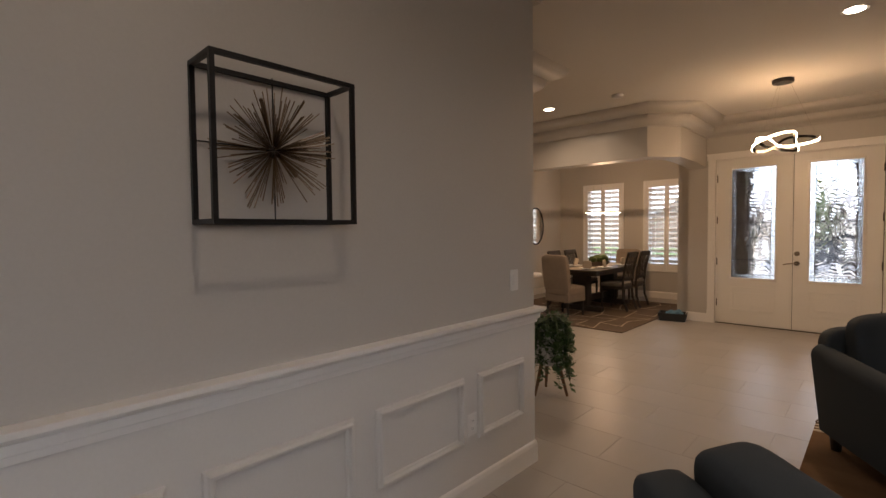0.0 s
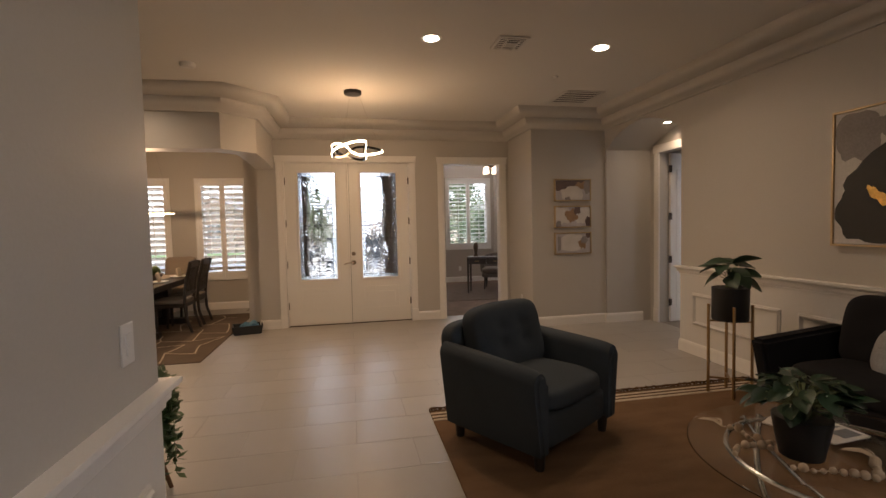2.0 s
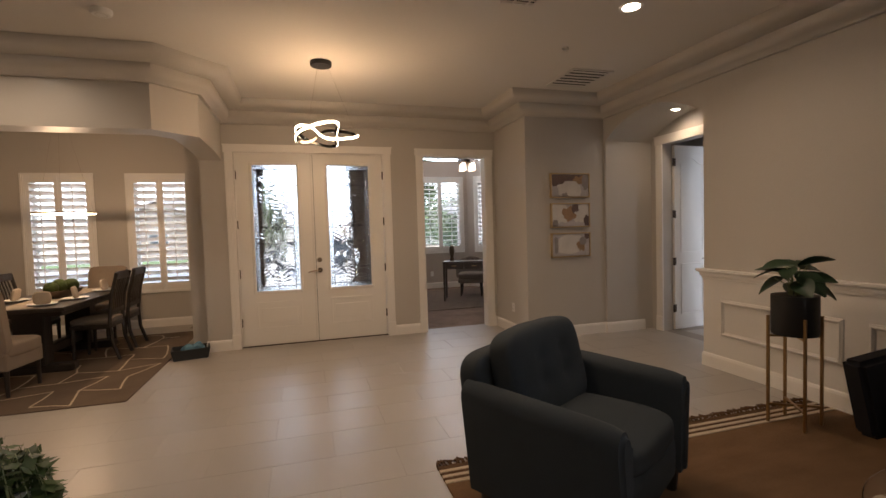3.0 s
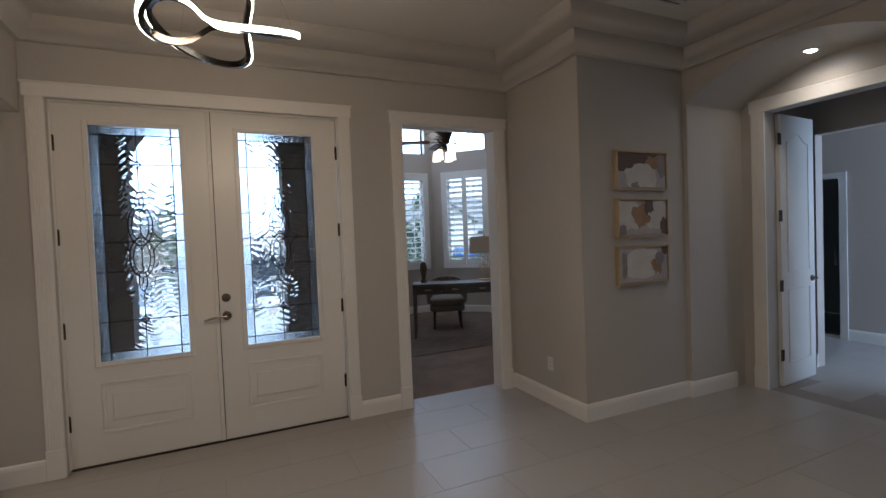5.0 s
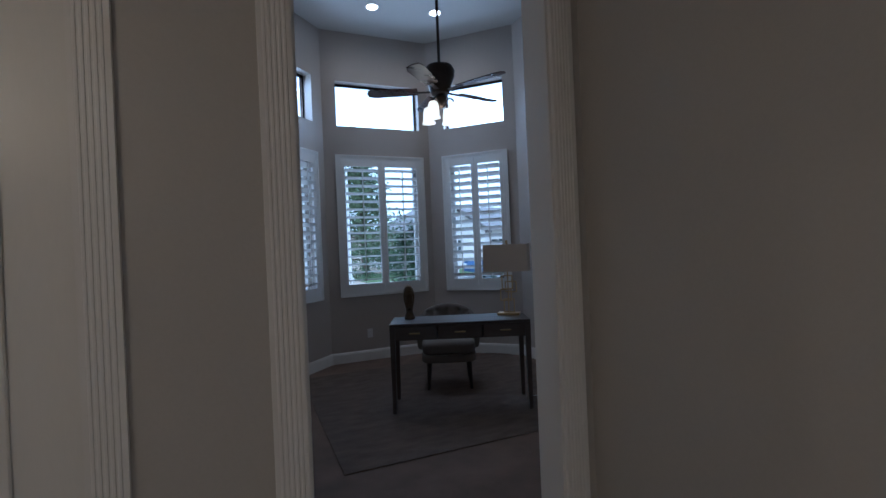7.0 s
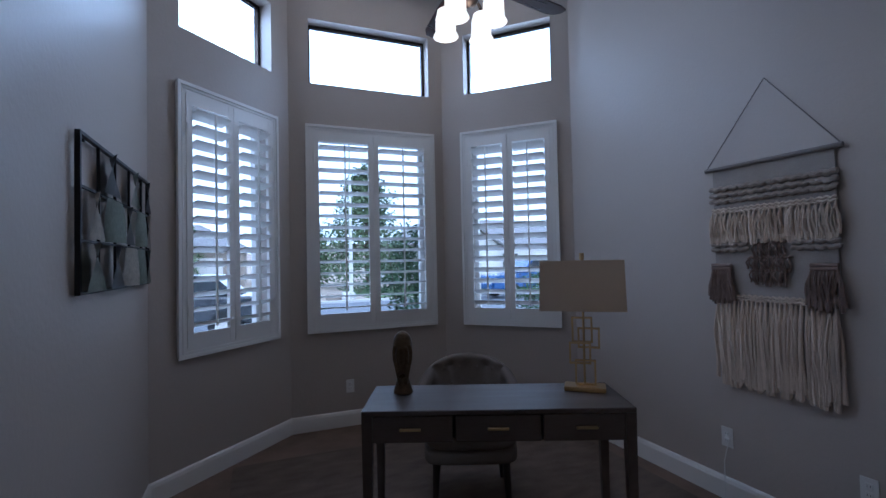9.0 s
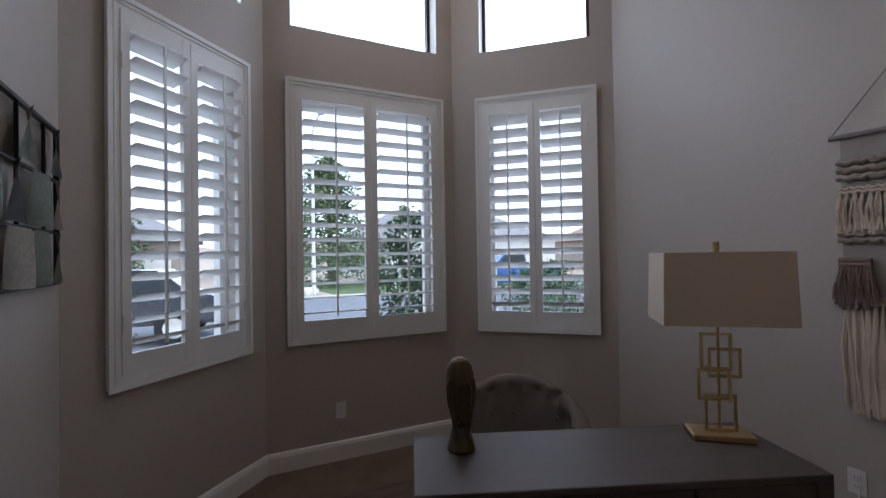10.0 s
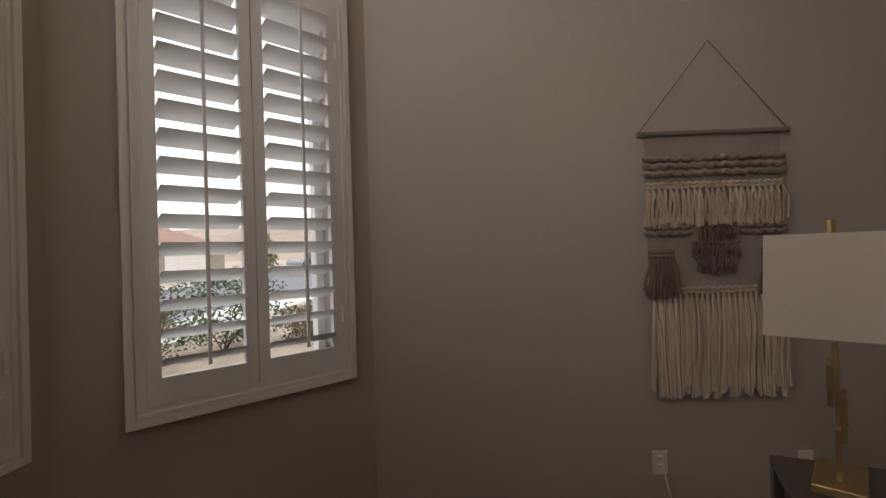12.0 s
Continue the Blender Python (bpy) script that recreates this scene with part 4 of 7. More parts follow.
def armchair(m, mt, label, w=0.965, d=0.82, group="", back_h=0.88):
    """Faces local -y."""
    c = thing("armchair", label, "armchair", m, group)
    hw, hd = w / 2, d / 2
    part("seat_base", soft(hw - 0.10, hd - 0.03, 0.115, 9, 8, pose(0, 0.0, 0.215)), mt, c, "", True)
    part("seat_cushion", soft(hw - 0.145, hd - 0.07, 0.075, 4.5, 12, pose(0, -0.06, 0.385), crown=0.25), mt, c, "plump seat cushion", True)
    part("back_frame", soft(hw - 0.05, 0.078, 0.335, 7, 14, pose(0, hd - 0.05, 0.45, -9)), mt, c, "", True)
    tuft = [(x, -0.085, z) for x in (-0.12, 0.12) for z in (-0.04, 0.09)]
    part("back_cushion", soft(hw - 0.125, 0.095, 0.24, 5.5, 16, pose(0, hd - 0.185, back_h - 0.235, -13), tuft, 0.03, 0.045, crown=0.08), mt, c, "tufted back cushion", True)
    for s in (-1, 1):
        # arm sweeping down to the front, flared outward
        bm = bmesh.new()
        rows = []
        n = 12
        for i in range(n + 1):
            u = i / n
            y = hd - 0.02 - u * (d - 0.03)
            top = 0.665 - 0.05 * u - 0.02 * max(0, (u - 0.85) / 0.15) ** 2
            half = 0.062 + 0.012 * math.sin(PI * u)
            if u > 0.93:
                half *= 0.9
            ring = []
            for a in range(12):
                th = PI * a / 11
                ring.append(bm.verts.new((s * (hw - 0.080 + half * math.cos(th) + 0.03), y, top - 0.075 + 0.075 * math.sin(th))))
            ring.append(bm.verts.new((s * (hw - 0.075 - half * 0.8), y, 0.105)))
            ring.append(bm.verts.new((s * (hw - 0.075 + half * 0.45), y, 0.105)))
            rows.append(ring)
        k = len(rows[0])
        for a, b in zip(rows, rows[1:]):
            for j in range(k):
                bm.faces.new((a[j], a[(j + 1) % k], b[(j + 1) % k], b[j]))
        bm.faces.new(rows[0])
        f = bm.faces.new(rows[-1][::-1])
        bmesh.ops.bevel(bm, geom=list(f.edges), offset=0.018, segments=3, affect="EDGES")
        part("arm", bm, mt, c, "rolled padded arm", True)
    for sx in (-1, 1):
        for sy in (-1, 1):
            bm = bmesh.new()
            tapered_leg(bm, sx * (hw - 0.11), sy * (hd - 0.08), 0, 0.12, 0.028, 0.038)
            part("leg", bm, M_DARKWOOD, c, "dark tapered wooden leg")
    return c


RUG_Z = 0.012
armchair(pose(0.42, 3.57, RUG_Z, 0, 0, 32), M_SLATE, "slate blue upholstered armchair with tufted back cushion", group="living room armchairs")
armchair(pose(0.24, 1.13, RUG_Z, 0, 0, 133), M_SLATE, "slate blue upholstered armchair facing the glass table", group="living room armchairs")

# dark loveseat along the east wall, facing west
_s = thing("loveseat", "black upholstered loveseat against the wainscot", "sofa", pose(2.44, 2.40, RUG_Z, 0, 0, -90))
part("seat_base", soft(0.86, 0.36, 0.10, 9, 10, pose(0, 0.0, 0.26)), M_BLACKFAB, _s, "", True)
for sx in (-0.4, 0.4):
    part("seat_cushion", soft(0.395, 0.31, 0.08, 5, 12, pose(sx, -0.05, 0.41), crown=0.15), M_BLACKFAB, _s, "black seat cushion", True)
    tuft = [(x, -0.09, z) for x in (-0.18, 0, 0.18) for z in (-0.08, 0.1)]
    part("back_cushion", soft(0.41, 0.09, 0.26, 5, 14, pose(sx, 0.21, 0.67, -12), tuft, 0.02, 0.04), M_BLACKFAB, _s, "buttoned back cushion", True)
part("back_frame", soft(0.86, 0.06, 0.33, 8, 10, pose(0, 0.31, 0.57, -8)), M_BLACKFAB, _s, "", True)
for sx in (-1, 1):
    bm = bmesh.new()
    prism(bm, [(-0.36, 0.17), (0.33, 0.17), (0.36, 0.66), (-0.41, 0.60)], -0.06, 0.06, Matrix(((0, 0, 1, sx * 0.90), (1, 0, 0, 0), (0, 1, 0, 0), (0, 0, 0, 1))))
    for v in bm.verts:
        v.co.x += sx * (v.co.z - 0.17) * 0.12
    bmesh.ops.bevel(bm, geom=bm.edges[:], offset=0.025, segments=3, affect="EDGES")
    part("arm", bm, M_BLACKFAB, _s, "slanted padded arm", True)
    for sy in (-0.28, 0.28):
        bm = bmesh.new()
        tapered_leg(bm, sx * 0.80, sy, 0, 0.17, 0.014, 0.026, dx=sx * 0.02)
        part("leg", bm, M_DARKWOOD, _s, "dark tapered wooden leg")
_p = thing("throw_pillow", "grey throw pillow on the black loveseat", "pillow", pose(2.47, 2.72, 0.62, 66, 0, -85))
part("cover", soft(0.17, 0.17, 0.06, 3.0, 12), material("grey_pillow_fabric", (0.30, 0.30, 0.31), 0.95, vary=0.25, scale=9, fine=120, bump=0.4), _p, "", True)

# rug with striped, fringed end
_r = thing("area_rug", "brown woven rug with cream striped fringed end", "rug", pose(0, 0, 0))
bm = rbox(-0.21, 2.80, 0.75, 3.93, 0.0, RUG_Z, 0.004, 1)
part("field", bm, M_RUG, _r)
for i, (a, b, mt) in enumerate(((3.932, 3.965, M_RUGPALE), (3.966, 3.992, M_RUGDARK), (3.993, 4.022, M_RUGPALE), (4.023, 4.052, M_RUGDARK), (4.053, 4.082, M_RUGPALE), (4.083, 4.13, M_RUGDARK))):
    part("stripe", rbox(-0.21, 2.80, a, b, 0.0, RUG_Z + (0.001 if i % 2 else 0.002), 0.003, 1), mt, _r, "cream stripe" if mt is M_RUGPALE else "brown stripe")
rnd = random.Random(5)
bm = bmesh.new()
for i in range(150):
    x = -0.21 + 3.0 * i / 150 + rnd.uniform(-0.006, 0.006)
    pts = [(x, 4.125, 0.012), (x + rnd.uniform(-0.01, 0.01), 4.145, 0.02), (x + rnd.uniform(-0.02, 0.02), 4.165, 0.012), (x + rnd.uniform(-0.03, 0.03), 4.19 + rnd.uniform(-0.01, 0.02), 0.006)]
    tube(bm, pts, 0.006, 4)
tagged(part("fringe", bm, M_RUGDARK, _r, "knotted brown fringe"), kind="stuff")

# glass coffee table with a curved chrome base
TX, TY = 1.24, 2.10
_t = thing("coffee_table", "round glass coffee table on curved chrome base", "coffee table", pose(TX, TY, RUG_Z))
bm = bmesh.new()
lathe(bm, [(0.002, 0.440), (0.595, 0.440), (0.60, 0.443), (0.60, 0.447), (0.595, 0.45), (0.002, 0.45)], 72)
part("tabletop", bm, M_TABLEGLASS, _t, "clear round glass top").visible_shadow = False
bm = bmesh.new()
lathe(bm, [(0.28, 0.16), (0.284, 0.165), (0.28, 0.17), (0.002, 0.17), (0.002, 0.16)], 48, close=False)
part("lower_shelf", bm, M_TABLEGLASS, _t, "lower glass shelf").visible_shadow = False
for k in range(3):
    bm = bmesh.new()
    a0 = k * 2 * PI / 3 + 0.5
    pts = []
    for i in range(25):
        u = i / 24
        th = a0 + (u - 0.5) * 2.3
        r = 0.50 - 0.30 * math.sin(PI * u)
        z = 0.422 - 0.395 * math.sin(PI * u) ** 0.7
        pts.append((r * math.cos(th), r * math.sin(th), z))
    tube(bm, pts, 0.015, 10)
    part("leg", bm, M_CHROME, _t, "curved chrome leg", True)
bm = bmesh.new()
tube(bm, [(0.44 * math.cos(2 * PI * i / 48), 0.44 * math.sin(2 * PI * i / 48), 0.425) for i in range(48)], 0.012, 8, True)
part("ring", bm, M_CHROME, _t, "chrome support ring", True)
TOP = RUG_Z + 0.45


def leaf_mesh(key, length, width, curl, mt, fold=0.25, n=6):
    if key in SHARED:
        return SHARED[key]
    bm = bmesh.new()
    rows = []
    for i in range(n + 1):
        u = i / n
        hw = width * 0.5 * (math.sin(PI * min(1, u * 0.93 + 0.05)) ** 0.75) * (1 - 0.25 * u)
        y = length * (u - 0.12 * curl * u * u)
        z = -curl * length * u * u * 0.6
        rows.append([bm.verts.new((-hw, y, z + hw * fold)), bm.verts.new((-hw * 0.5, y, z + hw * fold * 0.3)), bm.verts.new((0, y, z)), bm.verts.new((hw * 0.5, y, z + hw * fold * 0.3)), bm.verts.new((hw, y, z + hw * fold))])
    for a, b in zip(rows, rows[1:]):
        for j in range(4):
            bm.faces.new((a[j], a[j + 1], b[j + 1], b[j]))
    SHARED[key] = mesh_of("leaf", bm, mt, True)
    return SHARED[key]


def leafy_plant(name, label, m, pot, base_z, leaves, seed, size, spread, rise, mt=M_LEAF):
    """Pot profile, then broad leaves on stems round the centre."""
    rr = random.Random(seed)
    t = thing(name, label, "potted plant", m)
    bm = bmesh.new()
    lathe(bm, pot, 32)
    part("pot", bm, M_POTBLACK, t, "matte black round pot", True)
    top = max(z for _, z in pot)
    inner = max(r for r, z in pot if z == top) - 0.012
    bm = bmesh.new()
    lathe(bm, [(0.002, top - 0.02), (inner, top - 0.02), (inner, top - 0.012), (0.002, top - 0.004)], 24)
    part("soil", bm, M_SOIL, t, "dark soil")
    for i in range(leaves):
        a = i * 2.4 + rr.uniform(-0.3, 0.3)
        u = (i + 0.5) / leaves
        reach = spread * (0.25 + 0.75 * math.sqrt(u)) * rr.uniform(0.8, 1.1)
        h = rise * (1.0 - 0.62 * u) * rr.uniform(0.85, 1.12)
        tip = Vector((reach * math.cos(a), reach * math.sin(a), top + h))
        bm = bmesh.new()
        tube(bm, [(0.03 * math.cos(a), 0.03 * math.sin(a), top - 0.02), (tip.x * 0.35, tip.y * 0.35, top + h * 0.62), tuple(tip)], 0.0035, 5)
        part("stem", bm, M_STEM, t, "", True)
        ln = size * rr.uniform(0.8, 1.15)
        lo = new("leaf", leaf_mesh((name, size, rr.randrange(3)), size, size * 0.74, 0.25 + 0.3 * rr.random(), mt))
        lo.parent = t
        lo.matrix_local = Matrix.Translation(tip - Vector((math.cos(a), math.sin(a), 0)) * ln * 0.25) @ pose(0, 0, 0, 0, 0, math.degrees(a) - 90) @ pose(0, 0, 0, rr.uniform(-30, 26), rr.uniform(-28, 28), rr.uniform(-30, 30)) @ Matrix.Scale(ln / size, 4)
    return t


# tall copper stand with a black pot
_t = thing("plant_stand", "tall aged gold metal plant stand on the rug", "plant stand", pose(2.295, 3.86, 0.004, 0, 0, 12))
for sx in (-1, 1):
    for sy in (-1, 1):
        bm = bmesh.new()
        box(bm, sx * 0.112 - 0.008, sx * 0.112 + 0.008, sy * 0.112 - 0.008, sy * 0.112 + 0.008, RUG_Z - 0.004, 0.76)
        part("leg", bm, M_COPPER, _t, "aged gold square leg")
for rz, zz in ((45, 0.135), (-45, 0.135), (45, 0.62), (-45, 0.62)):
    bm = bmesh.new()
    box(bm, -0.155, 0.155, -0.007, 0.007, zz - 0.007 + (0.001 if rz > 0 else -0.001), zz + 0.007, pose(0, 0, 0, 0, 0, rz))
    part("crossbar", bm, M_COPPER, _t, "aged gold crossbar")
leafy_plant("potted_plant", "broad-leaved green plant in black pot on gold stand", pose(2.295, 3.86, 0.632), [(0.11, 0.0), (0.132, 0.004), (0.138, 0.02), (0.138, 0.275), (0.124, 0.275)], 0, 17, 3, 0.20, 0.135, 0.21)
leafy_plant("potted_plant", "leafy green plant in black pot on glass table", pose(1.07, 2.16, TOP), [(0.06, 0.0), (0.08, 0.004), (0.108, 0.155), (0.108, 0.172), (0.095, 0.172)], 0, 64, 8, 0.10, 0.19, 0.17)

# bead garland and magazines on the table
_t = thing("bead_garland", "pale wooden bead garland lying on glass table", "garland", pose(0, 0, TOP))
_pts = [(0.80, 2.22), (0.86, 2.27), (0.93, 2.26), (0.98, 2.22), (1.02, 2.27), (0.98, 2.34), (1.0, 2.41), (0.95, 2.46)]
_pts2 = [(0.93, 2.07), (0.98, 2.03), (1.05, 2.01), (1.10, 1.97), (1.15, 1.93), (1.20, 1.95), (1.24, 2.0), (1.30, 2.04)]
SHARED["bead"] = mesh_of("bead", lathe(bmesh.new(), [(0.003, -1), (0.5, -0.87), (0.87, -0.5), (1, 0), (0.87, 0.5), (0.5, 0.87), (0.003, 1)], 12), M_BEAD, True)
for line in (_pts, _pts2):
    for (xa, ya), (xb, yb) in zip(line, line[1:]):
        for u in (0.0, 0.5):
            r = rnd.choice((0.011, 0.014, 0.018, 0.02))
            b = new("bead", SHARED["bead"])
            b.parent = _t
            b.location, b.scale = (xa + (xb - xa) * u, ya + (yb - ya) * u, r), (r, r, r)
    bm = bmesh.new()
    tube(bm, [(x, y, 0.012) for x, y in line], 0.002, 5)
    part("string", bm, M_RUGPALE, _t)
    bm = bmesh.new()
    x, y = line[-1]
    for i in range(26):
        a = rnd.uniform(-0.5, 0.5) + 1.2
        tube(bm, [(x, y, 0.012), (x + 0.05 * math.cos(a), y + 0.05 * math.sin(a), 0.02), (x + 0.12 * math.cos(a * 1.1), y + 0.12 * math.sin(a * 1.1), 0.005)], 0.0016, 4)
    part("tassel", bm, M_RUGPALE, _t, "frayed cream tassel")
for k, (x, y, rz, zz) in enumerate(((1.34, 2.38, 25, 0.0), (1.37, 2.33, 5, 0.009))):
    _t = thing("magazine", "glossy magazine with grey cover on glass table", "magazine", pose(x, y, TOP + zz, 0, 0, rz))
    part("pages", rbox(-0.11, 0.11, -0.14, 0.14, 0, 0.007, 0.002, 1), M_PAPER, _t)
    part("cover", rbox(-0.112, 0.112, -0.142, 0.142, 0.0072, 0.0085, 0.0004, 1), M_PAPER, _t)
    for a, b, c, e in ((-0.09, 0.03, 0.02, 0.11), (-0.09, 0.09, -0.03, -0.015), (-0.02, 0.09, -0.12, -0.05)):
        bm = bmesh.new()
        box(bm, a, b, c, e, 0.0086, 0.0092)
        part("print", bm, M_PRINT, _t)


def painting(name, m, w, h, depth, label, frame_mt, ground, blobs, seed, category="painting"):
    """A canvas in a float frame; local x along the wall, y into the room, z up from the lower left corner. blobs: colour, centre, size, tilt, ragged."""
    rr = random.Random(seed)
    t = thing(name, label, category, m)
    f = 0.014
    bm = bmesh.new()
    for a, b, c, e in ((0, f, 0, h), (w - f, w, 0, h), (f, w - f, 0, f), (f, w - f, h - f, h)):
        box(bm, a, b, 0.002, depth, c, e)
    part("frame", bm, frame_mt, t, "thin float frame")
    bm = bmesh.new()
    box(bm, f + 0.004, w - f - 0.004, 0.004, depth - 0.01, f + 0.004, h - f - 0.004)
    part("canvas", bm, ground, t, "painted canvas")
    yl = depth - 0.0095
    for mt, cx, cz, rx, rz, tilt, rough in blobs:
        n = 36
        ph = rr.uniform(0, 9)
        pts = []
        for i in range(n):
            a = 2 * PI * i / n
            k = (abs(math.cos(a)) ** 4 + abs(math.sin(a)) ** 4) ** -0.25
            k *= 1 + rough * noise.noise(Vector((math.cos(a) * 2.2 + ph, math.sin(a) * 2.2, ph)))
            x, z = rx * k * math.cos(a), rz * k * math.sin(a)
            ct, st = math.cos(tilt), math.sin(tilt)
            pts.append((min(w - f - 0.006, max(f + 0.006, cx + x * ct - z * st)), min(h - f - 0.006, max(f + 0.006, cz + x * st + z * ct))))
        bm = bmesh.new()
        lo = [bm.verts.new((x, yl, z)) for x, z in pts]
        fa = bm.faces.new(lo)
        bmesh.ops.triangulate(bm, faces=[fa])
        yl += 0.0006
        part("paint_shape", bm, mt, t)
    return t


PT_WHITE = material("off_white_paint", (0.60, 0.58, 0.56), 0.7, vary=0.12, scale=8, fine=60, bump=0.35, dist=0.002)
PT_GREY = material("warm_grey_paint", (0.28, 0.26, 0.26), 0.7, vary=0.2, scale=10, fine=60, bump=0.35, dist=0.002)
PT_MAUVE = material("mauve_brown_paint", (0.14, 0.10, 0.095), 0.7, vary=0.25, scale=10, fine=60, bump=0.35, dist=0.002)
PT_TAN = material("tan_paint", (0.32, 0.21, 0.13), 0.7, vary=0.25, scale=10, fine=60, bump=0.35, dist=0.002)
PT_LILAC = material("pale_lilac_paint", (0.44, 0.42, 0.45), 0.7, vary=0.15, scale=8, fine=60, bump=0.35, dist=0.002)
PT_BLACK = material("black_paint", (0.012, 0.011, 0.011), 0.5, vary=0.3, scale=10, fine=60, bump=0.4, dist=0.002)
PT_GOLD = material("gold_leaf", (0.60, 0.38, 0.12), 0.35, 0.8, vary=0.3, scale=16, fine=60, bump=0.5, dist=0.003)

# three small abstracts on the wall by the passage
_blobs = [
    [(PT_MAUVE, 0.08, 0.24, 0.10, 0.09, 0.1, 0.4), (PT_MAUVE, 0.30, 0.27, 0.20, 0.06, 0.0, 0.5), (PT_TAN, 0.40, 0.22, 0.09, 0.05, 0.1, 0.5), (PT_GREY, 0.51, 0.20, 0.06, 0.10, 0.0, 0.4), (PT_WHITE, 0.27, 0.10, 0.16, 0.10, 0.0, 0.3), (PT_GREY, 0.20, 0.03, 0.04, 0.03, 0.3, 0.4)],
    [(PT_WHITE, 0.12, 0.18, 0.12, 0.12, 0.0, 0.3), (PT_WHITE, 0.42, 0.18, 0.12, 0.11, 0.0, 0.3), (PT_TAN, 0.26, 0.17, 0.08, 0.09, 0.4, 0.5), (PT_MAUVE, 0.35, 0.25, 0.045, 0.06, 0.0, 0.5), (PT_GREY, 0.05, 0.05, 0.04, 0.05, 0.0, 0.5), (PT_MAUVE, 0.52, 0.08, 0.05, 0.07, 0.1, 0.4)],
    [(PT_WHITE, 0.27, 0.16, 0.20, 0.12, 0.0, 0.2), (PT_GREY, 0.07, 0.16, 0.025, 0.10, 0.0, 0.4), (PT_TAN, 0.42, 0.14, 0.05, 0.06, 0.2, 0.5), (PT_GREY, 0.45, 0.20, 0.05, 0.05, 0.2, 0.5), (PT_MAUVE, 0.53, 0.27, 0.05, 0.04, 0.0, 0.5)],
]
for i in range(3):
    painting("painting", pose(2.63, 6.77, 1.778 - 0.378 * i, 0, 0, 180), 0.56, 0.31, 0.04, "small abstract painting in pale gold frame", M_GOLDFRAME, PT_LILAC,
             [(mt, 0.56 - cx, cz, rx, rz, -tl, ro) for mt, cx, cz, rx, rz, tl, ro in _blobs[i]], 20 + i)
# large black and gold abstract on the east wall
painting("painting", pose(2.87, 2.46, 1.25, 0, 0, 90), 1.02, 1.0, 0.045, "large black white and gold abstract in gold frame", M_GOLDFRAME, PT_WHITE,
         [(PT_GREY, 0.84, 0.80, 0.15, 0.17, 0.0, 0.2), (PT_GREY, 0.22, 0.72, 0.16, 0.20, 0.0, 0.3), (PT_BLACK, 0.56, 0.50, 0.36, 0.22, -0.6, 0.3), (PT_BLACK, 0.76, 0.26, 0.21, 0.21, 0.1, 0.3),
          (PT_BLACK, 0.38, 0.70, 0.17, 0.16, -0.4, 0.4), (PT_GREY, 0.62, 0.80, 0.05, 0.13, -0.8, 0.4), (PT_GOLD, 0.70, 0.36, 0.03, 0.09, -0.8, 0.6), (PT_GOLD, 0.58, 0.48, 0.022, 0.06, -0.7, 0.6), (PT_WHITE, 0.44, 0.60, 0.02, 0.08, -0.7, 0.5)], 31)

# box frame with a spiky metal burst on the west wall
_t = thing("wall_sculpture", "black box frame with spiky bronze starburst", "wall sculpture", pose(-1.43, 0.825, 1.467, 0, 0, -90))
bw, bd, bh, r = 0.480, 0.165, 0.483, 0.0075
for x in (0, bw):
    for y in (0.01, bd):
        bm = bmesh.new()
        box(bm, x - r, x + r, y - r, y + r, -r, bh + r)
        part("upright_bar", bm, M_BLACK, _t)
for z in (0, bh):
    for y in (0.01, bd):
        bm = bmesh.new()
        box(bm, r, bw - r, y - r, y + r, z - r, z + r)
        part("long_bar", bm, M_BLACK, _t)
    for x in (0, bw):
        bm = bmesh.new()
        box(bm, x - r, x + r, 0.01 + r, bd - r, z - r, z + r)
        part("short_bar", bm, M_BLACK, _t)
bm = bmesh.new()
tube(bm, [(bw / 2, 0.05, 0), (bw / 2, 0.05, bh)], 0.0025, 6)
tube(bm, [(0, 0.012, bh * 0.52), (bw, 0.012, bh * 0.52)], 0.0025, 6)
part("cross_wire", bm, M_BLACK, _t)
bm = bmesh.new()
lathe(bm, [(0.002, -0.026), (0.02, -0.02), (0.028, 0), (0.02, 0.02), (0.002, 0.026)], 14, (bw / 2, 0.05, bh / 2))
part("core", bm, M_BRONZE, _t, "", True)
M_SPIKE = material("aged_brass_spike", (0.24, 0.17, 0.11), 0.35, 1.0, vary=0.3, bump=0.05)
rr = random.Random(11)
for i in range(215):
    z = rr.uniform(-1, 1)
    a = rr.uniform(0, 2 * PI)
    v = Vector((math.sqrt(1 - z * z) * math.cos(a), (math.sqrt(1 - z * z) * math.sin(a)), z))
    ln = rr.uniform(0.16, 0.215)
    if v.y < 0:
        ln = min(ln, 0.04 / max(0.02, -v.y) * 0.9)
        if ln < 0.1:
            v.y = -v.y
            ln = 0.18
    ln = min(ln, 0.125 / max(0.01, v.y)) if v.y > 0 else ln
    c = Vector((bw / 2, 0.05, bh / 2))
    bm = bmesh.new()
    cyl(bm, c + v * 0.02, c + v * ln, 0.0009, 0.002, 5)
    part("spike", bm, M_SPIKE, _t)

